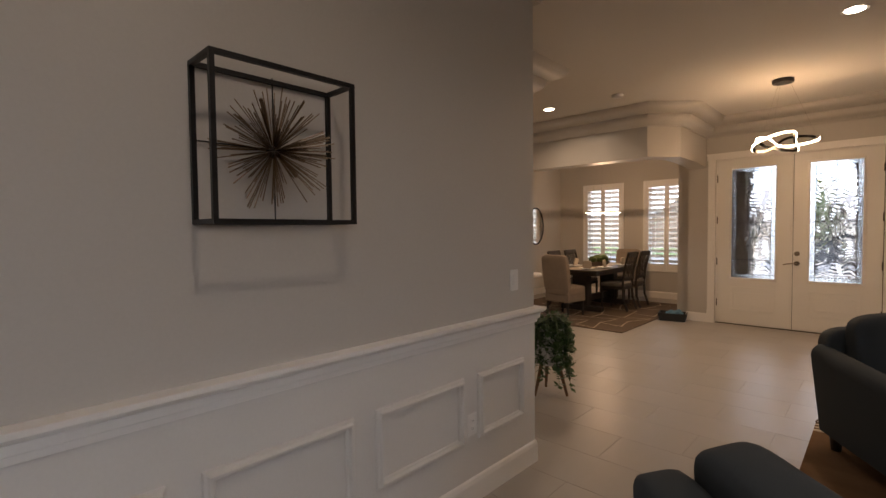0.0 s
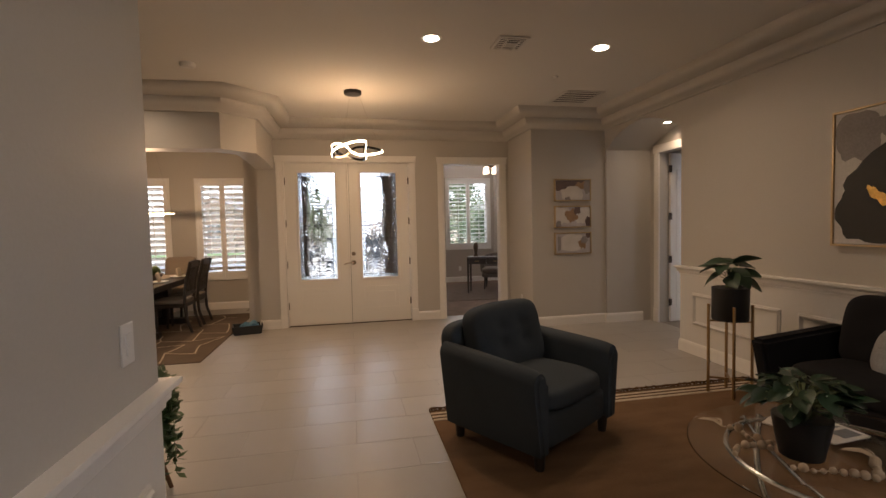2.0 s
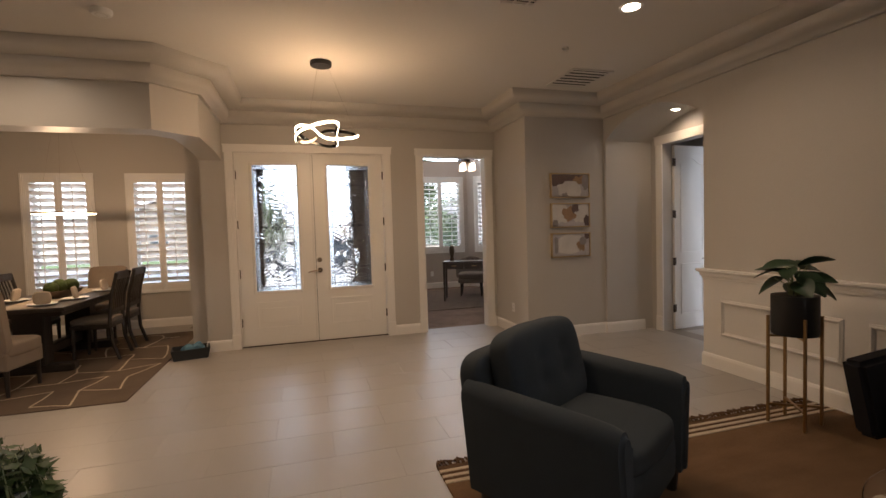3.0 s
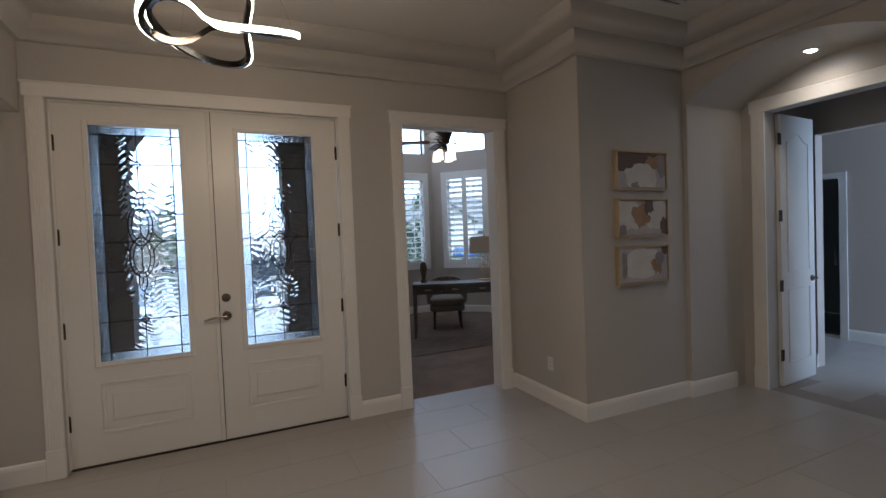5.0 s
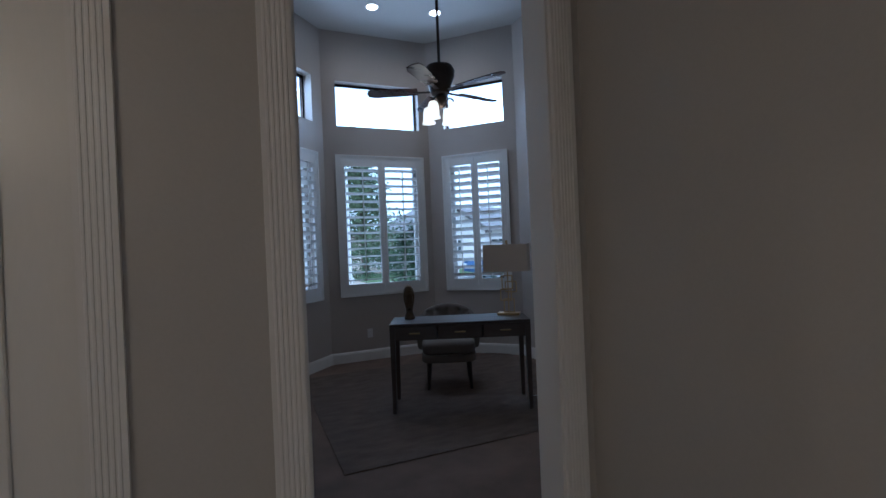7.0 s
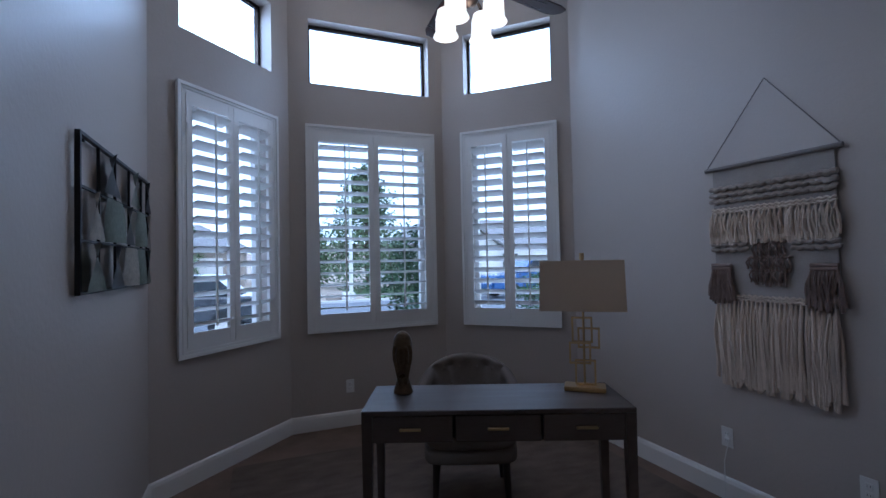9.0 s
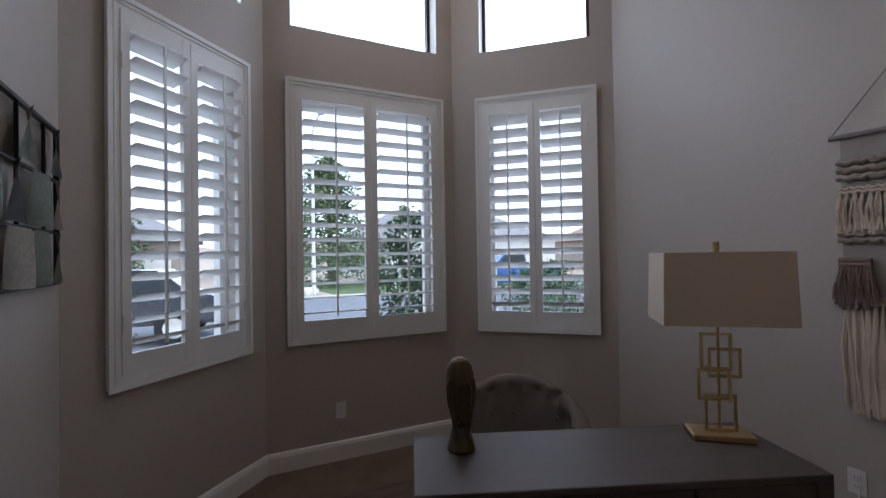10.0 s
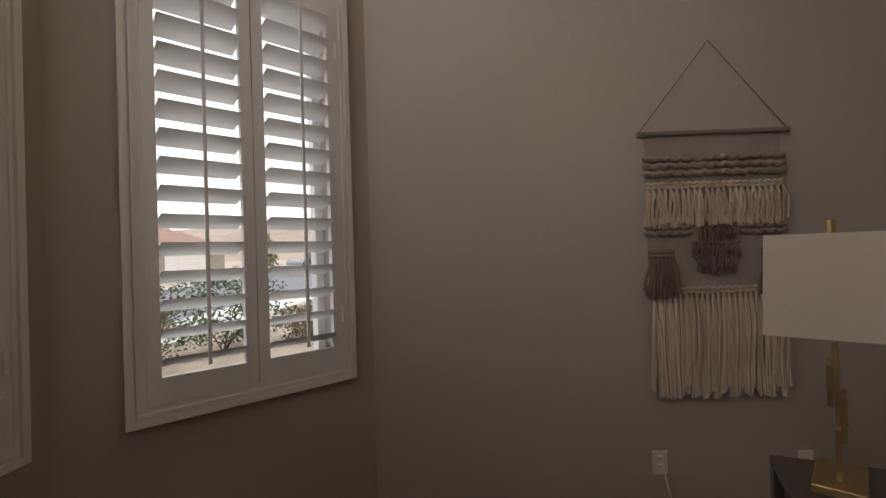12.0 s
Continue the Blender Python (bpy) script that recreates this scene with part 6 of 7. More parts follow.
M_YARNTAUPE = material("taupe_wool_yarn", (0.30, 0.255, 0.22), 1.0, vary=0.25, scale=14, fine=160, bump=0.7, island=True, dist=0.002)
M_WEAVE = material("grey_woven_ground", (0.33, 0.30, 0.275), 1.0, vary=0.15, scale=10, fine=200, bump=0.8, bump_scale=240, dist=0.002)
M_STUDYRUG = material("brown_study_rug", (0.20, 0.155, 0.125), 1.0, vary=0.35, scale=5, fine=110, bump=1.0, bump_scale=160, stretch=(1, 2.4, 1), dist=0.008, spec=0.1)

part_rug = thing("study_rug", "brown streaked rug on the carpet under the desk", "rug", pose(2.35, 10.6, 0.0))
part("field", rbox(-1.30, 1.30, -1.29, 1.20, 0.0, 0.010, 0.004, 1), M_STUDYRUG, part_rug)
SR_Z = 0.010

DESK = pose(2.285, 10.155, SR_Z, 0, 0, -23)
_t = thing("desk", "dark brown wooden writing desk with three drawers", "desk", DESK)
part("desktop", rbox(-0.61, 0.61, -0.215, 0.215, 0.752, 0.775, 0.004, 2), M_DESK, _t)
bm = bmesh.new()
box(bm, -0.59, 0.59, 0.17, 0.19, 0.625, 0.751)
for x in (-0.59, 0.57):
    box(bm, x, x + 0.02, -0.19, 0.17, 0.625, 0.751)
box(bm, -0.57, 0.57, -0.17, 0.17, 0.625, 0.637)
part("carcass", bm, M_DESK, _t)
for i in range(3):
    x0 = -0.585 + i * 0.392
    dr = part("drawer", rbox(x0 + 0.003, x0 + 0.383, -0.205, -0.175, 0.63, 0.748, 0.003, 1), M_DESK, _t)
    part("handle", rbox(x0 + 0.145, x0 + 0.24, -0.222, -0.206, 0.684, 0.696, 0.003, 1), M_BRASS, dr, "brushed brass bar handle")
for sx in (-1, 1):
    for sy in (-1, 1):
        bm = bmesh.new()
        vs = box(bm, sx * 0.585 - 0.024, sx * 0.585 + 0.024, sy * 0.19 - 0.024, sy * 0.19 + 0.024, 0.0, 0.7515)
        for v in vs:
            if v.co.z < 0.1:
                v.co.x = sx * 0.59 + (v.co.x - sx * 0.585) * 0.62
                v.co.y = sy * 0.195 + (v.co.y - sy * 0.19) * 0.62
        part("leg", bm, M_DESK, _t, "square tapered leg")
DESK_TOP = SR_Z + 0.775

# tub chair behind the desk
_t = thing("tub_chair", "grey button-tufted tub chair behind the desk", "chair", pose(2.44, 10.78, SR_Z, 0, 0, -23))
part("seat", soft(0.27, 0.26, 0.07, 5, 10, pose(0, -0.03, 0.42), crown=0.25), M_GREYVELVET, _t, "padded round seat", True)
part("seat_base", soft(0.275, 0.27, 0.05, 6, 8, pose(0, -0.01, 0.32)), M_GREYVELVET, _t, "", True)
bm = bmesh.new()
rows = []
_n = 72
for i in range(_n + 1):
    u = i / _n
    th = radians(-4) + u * radians(188)
    top = 0.61 + 0.195 * math.sin(PI * u) ** 0.8
    ring = []
    for k in range(28):
        ph = 2 * PI * k / 28
        c, s = math.cos(ph), math.sin(ph)
        zz = 0.37 + (top - 0.37) * (0.5 + 0.5 * math.copysign(abs(s) ** 0.45, s))
        rad = 0.278 + 0.045 * math.copysign(abs(c) ** 0.6, c) + 0.035 * (zz - 0.4)
        p = Vector((rad * math.cos(th), rad * math.sin(th) * 0.97, zz))
        if c < -0.2:
            for bi in range(7):
                for bj, bz in enumerate((0.52, 0.62, 0.72)):
                    bth = radians(10) + (bi + 0.5 * (bj % 2)) * radians(26)
                    if bz < top - 0.02:
                        q = Vector((0.232 * math.cos(bth), 0.232 * math.sin(bth), bz))
                        dd = (Vector((p.x * 0.232 / rad, p.y * 0.232 / rad, p.z)) - q).length
                        p += Vector((math.cos(th), math.sin(th), 0)) * 0.042 * math.exp(-(dd / 0.036) ** 2)
        ring.append(bm.verts.new(p))
    rows.append(ring)
for a, b in zip(rows, rows[1:]):
    for k in range(28):
        bm.faces.new((a[k], a[(k + 1) % 28], b[(k + 1) % 28], b[k]))
bm.faces.new(rows[0])
bm.faces.new(rows[-1][::-1])
part("backrest", bm, M_GREYVELVET, _t, "curved tufted backrest and arms", True)
for bj, bz in enumerate((0.52, 0.62, 0.72)):
    for bi in range(6):
        bth = radians(23) + (bi + 0.5 * (bj % 2)) * radians(26)
        if bj == 2 and not 1 <= bi <= 4:
            continue
        bm = bmesh.new()
        lathe(bm, [(0.002, -0.006), (0.010, -0.003), (0.010, 0.003), (0.002, 0.006)], 10)
        bm.transform(Matrix.Translation((0.250 * math.cos(bth), 0.243 * math.sin(bth), bz)) @ pose(0, 0, 0, 0, 90, math.degrees(bth)))
        part("button", bm, M_GREYVELVET, _t)
for sx in (-1, 1):
    for sy in (-1, 1):
        bm = bmesh.new()
        cyl(bm, (sx * 0.215, sy * 0.20, 0), (sx * 0.20, sy * 0.185, 0.29), 0.014, 0.026, 10)
        part("leg", bm, M_DARKWOOD, _t, "dark tapered wooden leg")

# lamp of stacked brass rectangles
_t = thing("table_lamp", "brass rectangle lamp with cream rectangular shade", "table lamp", pose(2.75, 10.05, DESK_TOP, 0, 0, -40))
part("base", rbox(-0.10, 0.10, -0.055, 0.055, 0.0, 0.022, 0.003, 1), M_BRASS, _t, "flat brass base")
for x0, x1, z0, z1, y in ((-0.046, 0.056, 0.0225, 0.150, 0.0), (-0.072, 0.034, 0.130, 0.240, -0.014), (-0.030, 0.078, 0.205, 0.310, 0.014), (-0.058, 0.044, 0.235, 0.365, 0.0)):
    bm = bmesh.new()
    t = 0.0045
    for a, b, c, e in ((x0, x0 + 2 * t, z0, z1), (x1 - 2 * t, x1, z0, z1), (x0 + 2 * t, x1 - 2 * t, z0, z0 + 2 * t), (x0 + 2 * t, x1 - 2 * t, z1 - 2 * t, z1)):
        box(bm, a, b, y - 0.006, y + 0.006, c, e)
    part("link", bm, M_BRASS, _t, "brass rectangular link")
bm = bmesh.new()
cyl(bm, (0, 0, 0.022), (0, 0, 0.67), 0.0055, n=10)
cyl(bm, (0, 0, 0.655), (0, 0, 0.688), 0.012, n=14)
part("stem", bm, M_BRASS, _t, "brass stem and finial", True)
bm = bmesh.new()
lo = [(sx * 0.203, sy * 0.13, 0.405) for sx, sy in ((-1, -1), (1, -1), (1, 1), (-1, 1))]
hi = [(sx * 0.197, sy * 0.124, 0.651) for sx, sy in ((-1, -1), (1, -1), (1, 1), (-1, 1))]
for inner in (0, 1):
    k = 1 - inner * 0.012
    L = [bm.verts.new((x * k, y * k, z)) for x, y, z in lo]
    U = [bm.verts.new((x * k, y * k, z)) for x, y, z in hi]
    for i in range(4):
        f = (L[i], L[(i + 1) % 4], U[(i + 1) % 4], U[i])
        bm.faces.new(f if not inner else f[::-1])
    if inner:
        for i in range(4):
            bm.faces.new((oL[i], L[i], L[(i + 1) % 4], oL[(i + 1) % 4]))
            bm.faces.new((oU[i], oU[(i + 1) % 4], U[(i + 1) % 4], U[i]))
    oL, oU = L, U
part("shade", bm, M_SHADE, _t, "cream rectangular fabric shade")
bm = bmesh.new()
for a in ((0.197, 0), (-0.197, 0), (0, 0.124), (0, -0.124)):
    cyl(bm, (0, 0, 0.644), (a[0] * 0.99, a[1] * 0.99, 0.644), 0.002, n=6)
part("spider", bm, M_BRASS, _t)
bm = bmesh.new()
tube(bm, [(3.795, 10.07, 0.35), (3.74, 10.06, 0.25), (3.70, 10.03, 0.06), (3.5, 9.98, 0.014), (3.1, 9.95, 0.02), (2.94, 9.99, 0.02)], 0.003, 6)
tagged(part("lamp_cord", bm, M_PLASTIC), "thin white lamp cord running to the outlet", "cord")

# bronze sculpture, one plain mesh
bm = bmesh.new()
lathe(bm, [(0.044, 0.0), (0.046, 0.006), (0.040, 0.03), (0.027, 0.075), (0.026, 0.10), (0.036, 0.15), (0.044, 0.20), (0.047, 0.24), (0.045, 0.27), (0.038, 0.297), (0.026, 0.317), (0.012, 0.326), (0.002, 0.328)], 28)
for sx in (-1, 1):
    tube(bm, [(sx * 0.014, -0.026, 0.05), (sx * 0.026, -0.028, 0.12), (sx * 0.038, -0.024, 0.18), (sx * 0.041, -0.022, 0.225), (sx * 0.034, -0.031, 0.258)], 0.0075, 10)
    tube(bm, [(sx * 0.010, -0.030, 0.11), (sx * 0.020, -0.036, 0.16), (sx * 0.025, -0.040, 0.21), (sx * 0.018, -0.043, 0.248)], 0.006, 8)
_t = part("sculpture", bm, M_STATUE, None, "", True)
_t.matrix_world = pose(1.90, 10.40, DESK_TOP, 0, 0, -20) @ Matrix.Diagonal((1.08, 1.05, 0.95, 1))
_rm = _t.modifiers.new("fuse", "REMESH")
_rm.mode, _rm.voxel_size, _rm.use_smooth_shade = "VOXEL", 0.0045, True
tagged(_t, "dark bronze abstract head sculpture on the desk", "sculpture")

# woven wall hanging; local x along the wall, y into the room, z up from the bar
_t = thing("wall_hanging", "cream and grey woven fringed wall hanging", "wall hanging", pose(3.80, 9.785, 1.96, 0, 0, 90))
bm = bmesh.new()
cyl(bm, (-0.36, 0.022, 0), (0.36, 0.022, 0), 0.012, n=12)
part("rod", bm, M_YARNGREY, _t, "grey wrapped rod", True)
bm = bmesh.new()
tube(bm, [(-0.35, 0.022, 0.01), (0.0, 0.008, 0.45), (0.35, 0.022, 0.01)], 0.003, 6)
part("cord", bm, M_YARNGREY, _t)
bm = bmesh.new()
box(bm, -0.32, 0.32, 0.008, 0.014, -0.80, 0.0)
part("ground_cloth", bm, M_WEAVE, _t, "grey woven ground")
rr = random.Random(21)


def fringe_row(x0, x1, z, ln, n, mt, r, y0=0.018, label="", ragged=0.05, strands=3, splay=0.012):
    bm = bmesh.new()
    for i in range(n):
        x = x0 + (x1 - x0) * (i + 0.5) / n
        for s in range(strands):
            l2 = ln * (1 + rr.uniform(-ragged, ragged))
            dx, dy = rr.uniform(-1, 1) * splay, rr.uniform(0, 0.02)
            px = x + rr.uniform(-0.6, 0.6) * (x1 - x0) / n
            pts = [(x, y0, z)]
            for k in range(1, 6):
                u = k / 5
                pts.append((x + (px - x) * min(1, u * 2.5) + dx * u + 0.004 * math.sin(7 * u + i * 1.7 + s), y0 + dy * math.sin(PI * min(1, u * 1.2)) + rr.uniform(0, 0.004), z - l2 * u))
            tube(bm, pts, r * rr.uniform(0.8, 1.2), 5, taper=lambda u: 0.7 + 0.6 * u)
    tagged(part("fringe", bm, mt, _t, label), kind="stuff")


def braid(x0, x1, z, r, mt, y=0.022, lumps=14):
    bm = bmesh.new()
    n = lumps * 4
    tube(bm, [(x0 + (x1 - x0) * i / n, y, z + 0.004 * math.sin(i * 0.9)) for i in range(n + 1)], r, 8, taper=lambda u: 0.85 + 0.2 * abs(math.sin(u * PI * lumps)) + 0.12 * math.sin(u * 23))
    part("braid", bm, mt, _t, "thick wrapped yarn roll", True)


for z in (-0.122, -0.158, -0.194):
    braid(-0.335, 0.335, z, 0.0155, M_YARNTAUPE, lumps=22)
for z in (-0.245, -0.262):
    braid(-0.325, 0.325, z, 0.008, M_YARN, lumps=34)
fringe_row(-0.335, 0.335, -0.265, 0.175, 24, M_YARN, 0.0062, 0.024, "cream wool fringe", 0.10, 5)
for z in (-0.452, -0.482):
    braid(-0.335, -0.115, z, 0.0125, M_YARNTAUPE, lumps=8)
    braid(0.115, 0.335, z, 0.0125, M_YARNTAUPE, lumps=8)
for k, (hw, z) in enumerate(((0.090, -0.450), (0.118, -0.530), (0.108, -0.600))):
    braid(-hw, hw, z, 0.006, M_YARNBROWN, lumps=12)
    fringe_row(-hw + 0.008, hw - 0.008, z, 0.072, 11, M_YARNBROWN, 0.005, 0.020 + 0.003 * k, "brown wool fringe", 0.2, 2)
for sx in (-1, 1):
    bm = bmesh.new()
    for z in (-0.572, -0.590):
        cyl(bm, (sx * 0.268 - 0.06, 0.034, z), (sx * 0.268 + 0.06, 0.034, z), 0.011, n=10)
    part("tassel_head", bm, M_YARNBROWN, _t, "", True)
    fringe_row(sx * 0.268 - 0.062, sx * 0.268 + 0.062, -0.590, 0.185, 9, M_YARNBROWN, 0.0064, 0.036, "brown wool tassel", 0.14, 4, 0.034)
for z in (-0.748, -0.766):
    braid(-0.318, 0.318, z, 0.008, M_YARN, lumps=34)
fringe_row(-0.318, 0.318, -0.770, 0.475, 25, M_YARN, 0.0085, 0.022, "long cream wool fringe", 0.07, 5, 0.02)

# metal relief of twisted panels on the west wall
_t = thing("metal_wall_art", "black framed relief of twisted metal panels", "wall art", pose(0.60, 11.325, 1.35, 0, 0, -90))
aw, ah = 1.18, 0.60
bm = bmesh.new()
for a, b, c, e in ((0, 0.013, 0, ah), (aw - 0.015, aw, 0, ah), (0.013, aw - 0.015, 0, 0.011), (0.013, aw - 0.015, ah - 0.013, ah)):
    box(bm, a, b, 0.012, 0.030, c, e)
for k in (1, 2):
    box(bm, 0.013, aw - 0.015, 0.014, 0.026, ah * k / 3 - 0.005, ah * k / 3 + 0.005)
for k in (0.14, 0.37, 0.585, 0.79):
    box(bm, aw * k - 0.004, aw * k + 0.004, 0.0145, 0.0255, 0.011, ah - 0.013)
for x in (0.1, aw - 0.12):
    box(bm, x, x + 0.02, 0, 0.012, ah - 0.02, ah)
part("frame", bm, M_BLACK, _t, "black metal grid frame")
MT_PANEL = [material(n, c, 0.36, 0.5, vary=0.3, scale=7, fine=60, bump=0.1) for n, c in (("brushed_sage_metal", (0.24, 0.255, 0.195)), ("gunmetal_panel", (0.085, 0.085, 0.09)), ("champagne_panel", (0.50, 0.44, 0.36)))]
PANEL_LABEL = ("brushed sage metal panel", "gunmetal panel", "champagne metal panel")


def twisted_panel(x0, x1, z0, z1, tone, turn):
    """A sheet hung from a narrow fold at one end and twisting out to its full width at the other."""
    bm = bmesh.new()
    n = 6
    rows = []
    xm, hw = (x0 + x1) / 2, (x1 - x0) / 2
    for k in range(n + 1):
        u = k / n
        a = radians(62) * (u if turn > 0 else 1 - u) * (1 if turn > 0 else -1)
        z = z0 + (z1 - z0) * u
        rows.append([bm.verts.new((xm + s * hw * math.cos(a), 0.044 + s * hw * math.sin(a) * 0.26, z)) for s in (-1, -0.33, 0.33, 1)])
    for a, b in zip(rows, rows[1:]):
        for q in range(3):
            bm.faces.new((a[q], a[q + 1], b[q + 1], b[q]))
    bmesh.ops.solidify(bm, geom=bm.faces[:], thickness=0.002)
    part("metal_panel", bm, MT_PANEL[tone], _t, PANEL_LABEL[tone], True)


for z0, z1, row in ((0.408, 0.580, ((0.02, 0.15, 1, 1), (0.25, 0.43, 0, 1), (0.58, 0.80, 1, 1))),
                    (0.208, 0.392, ((0.02, 0.13, 2, 1), (0.16, 0.31, 0, -1), (0.36, 0.52, 1, 1), (0.56, 0.76, 0, -1), (0.79, 0.96, 2, 1))),
                    (0.008, 0.194, ((0.02, 0.13, 0, 1), (0.17, 0.30, 0, -1), (0.33, 0.50, 2, -1), (0.53, 0.72, 1, 1), (0.77, 0.98, 0, 1)))):
    for a, b, tone, turn in row:
        twisted_panel(aw * a, aw * b, z0, z1, tone, turn)

# ceiling fan with four lit glass shades
FX, FY = 2.17, 10.1
_t = thing("ceiling_fan", "dark bronze ceiling fan with lit glass shades", "ceiling fan", pose(FX, FY, 0, 0, 0, 8))
M_BLADE = material("dark_walnut_blade", (0.05, 0.022, 0.014), 0.3, vary=0.3, scale=3, fine=30, bump=0.06, stretch=(1, 8, 8))
bm = bmesh.new()
cyl(bm, (0, 0, 3.02), (0, 0, 4.20), 0.013, n=14)
part("downrod", bm, M_BRONZE, _t, "", True)
bm = bmesh.new()
lathe(bm, [(0.02, 4.17), (0.06, 4.20), (0.075, DEN_CEIL), (0.002, DEN_CEIL)], 28)
part("canopy", bm, M_BRONZE, _t, "", True)
bm = bmesh.new()
lathe(bm, [(0.03, 2.78), (0.08, 2.79), (0.095, 2.83), (0.10, 2.86), (0.13, 2.93), (0.135, 2.99), (0.115, 3.03), (0.03, 3.05), (0.002, 3.05)], 36)
part("motor_housing", bm, M_BRONZE, _t, "", True)
for k in range(5):
    a = math.degrees(2 * PI * k / 5) + 4
    bm = bmesh.new()
    box(bm, 0.09, 0.24, -0.018, 0.018, 2.806, 2.812)
    bm.transform(pose(0, 0, 0, 0, 0, a))
    arm = part("blade_iron", bm, M_BRONZE, _t)
    bm = bmesh.new()
    prism(bm, [(0.20, -0.052), (0.35, -0.062), (0.58, -0.068), (0.635, -0.05), (0.65, 0), (0.635, 0.05), (0.58, 0.068), (0.35, 0.062), (0.20, 0.052)], -0.004, 0.004)
    bm.transform(pose(0, 0, 2.818, 0, 0, a) @ pose(0, 0, 0, 11))
    part("blade", bm, M_BLADE, arm, "dark walnut blade")
bm = bmesh.new()
lathe(bm, [(0.002, 2.66), (0.035, 2.67), (0.055, 2.70), (0.055, 2.76), (0.03, 2.782)], 24)
part("light_hub", bm, M_BRONZE, _t, "", True)
for k in range(4):
    a = PI / 2 * k + 0.5
    c, s = math.cos(a), math.sin(a)
    bm = bmesh.new()
    tube(bm, [(0.04 * c, 0.04 * s, 2.71), (0.09 * c, 0.09 * s, 2.735), (0.125 * c, 0.125 * s, 2.715), (0.13 * c, 0.13 * s, 2.68)], 0.008, 8)
    arm = part("lamp_arm", bm, M_BRONZE, _t, "", True)
    bm = bmesh.new()
    lathe(bm, [(0.028, 2.69), (0.038, 2.682), (0.048, 2.64), (0.05, 2.575), (0.062, 2.55), (0.058, 2.55), (0.044, 2.58), (0.042, 2.64), (0.024, 2.68)], 24, (0.13 * c, 0.13 * s, 0), False)
    part("glass_shade", bm, M_SHADEGLASS, arm, "glowing opal glass shade", True)
bulb(FX, FY, 2.50, 8, 0.09)


# ---- outdoors ----
GZ = -0.16
M_GRAVEL = material("tan_gravel", (0.33, 0.27, 0.21), 0.95, vary=0.3, scale=0.8, fine=30, bump=1.0, bump_scale=45, dist=0.02)
M_ASPHALT = material("worn_asphalt", (0.13, 0.135, 0.15), 0.9, vary=0.2, scale=0.5, fine=40, bump=0.5, bump_scale=90, dist=0.008)
M_CONCRETE = material("pale_concrete", (0.50, 0.49, 0.47), 0.9, vary=0.12, scale=0.8, fine=40, bump=0.3)
M_LAWN = material("lawn_grass", (0.08, 0.12, 0.04), 1.0, vary=0.35, scale=1.2, fine=40, bump=1.0, bump_scale=60, dist=0.03)
M_STUCCO = material("tan_stucco", (0.27, 0.23, 0.19), 0.95, vary=0.08, scale=1, fine=60, bump=0.4, bump_scale=50, dist=0.004)
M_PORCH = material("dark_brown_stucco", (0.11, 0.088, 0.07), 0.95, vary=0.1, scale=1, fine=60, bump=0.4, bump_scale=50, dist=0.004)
M_STUCCOW = material("white_stucco", (0.62, 0.60, 0.57), 0.95, vary=0.06, scale=1, fine=60, bump=0.3)
M_ROOFTILE = material("grey_roof_tile", (0.20, 0.19, 0.19), 0.9, vary=0.25, scale=2, fine=12, bump=0.6, dist=0.02)
M_ROOFRED = material("brown_roof_tile", (0.24, 0.15, 0.115), 0.9, vary=0.25, scale=2, fine=12, bump=0.6, dist=0.02)
M_BARK = material("tree_bark", (0.12, 0.085, 0.06), 0.95, vary=0.35, scale=6, fine=40, bump=0.9, stretch=(4, 4, 1), dist=0.02)
M_PINE = material("pine_needles", (0.11, 0.145, 0.07), 0.8, vary=0.45, scale=2, fine=30, bump=0.3, island=True)
M_SHRUB = material("shrub_leaves", (0.045, 0.085, 0.032), 0.7, vary=0.3, scale=4, fine=30, bump=0.2, island=True)
M_DRYBUSH = material("dry_bush", (0.12, 0.10, 0.055), 0.9, vary=0.4, scale=4, fine=30, bump=0.2, island=True)
M_WINDARK = material("dark_window_glass", (0.03, 0.035, 0.04), 0.08, vary=0.1, bump=0.0)
M_HILL = material("bare_desert_hill", (0.30, 0.235, 0.19), 1.0, vary=0.25, scale=0.01, fine=0.08, bump=0.5, dist=2.0)
M_CARBLUE = material("blue_car_paint", (0.03, 0.085, 0.24), 0.3, 0.2, vary=0.06, bump=0.0, coat=0.6)
M_CARGREY = material("dark_grey_car_paint", (0.05, 0.055, 0.065), 0.25, 0.3, vary=0.06, bump=0.0, coat=0.6)
M_TYRE = material("tyre_rubber", (0.015, 0.015, 0.015), 0.85, vary=0.15, bump=0.2)

bm = bmesh.new()
S = 900.0
bm.faces.new([bm.verts.new((x, y, GZ)) for x, y in ((-S, -S), (S, -S), (S, S), (-S, S))])
structure("ground", bm, M_GRAVEL, "tan gravel ground reaching the horizon", "ground")
bm = bmesh.new()
box(bm, -S, S, 18.2, 27.2, GZ - 0.1, GZ + 0.004)
structure("road", bm, M_ASPHALT, "worn grey asphalt street", "road")
bm = bmesh.new()
box(bm, -3.0, 6.0, 12.6, 14.6, GZ - 0.1, GZ + 0.03)
box(bm, -S, S, 16.4, 18.0, GZ - 0.1, GZ + 0.06)
box(bm, -S, S, 18.0, 18.2, GZ - 0.1, GZ + 0.08)
box(bm, -S, S, 27.2, 27.4, GZ - 0.1, GZ + 0.10)
structure("pavement", bm, M_CONCRETE, "pale concrete kerb and pavement", "pavement")
bm = bmesh.new()
for a, b, c, e in ((6.0, 26.0, 29.0, 37.0), (5.2, 26.0, 8.5, 11.2), (-30, -8, 30, 40)):
    box(bm, a, b, c, e, GZ - 0.1, GZ + 0.02)
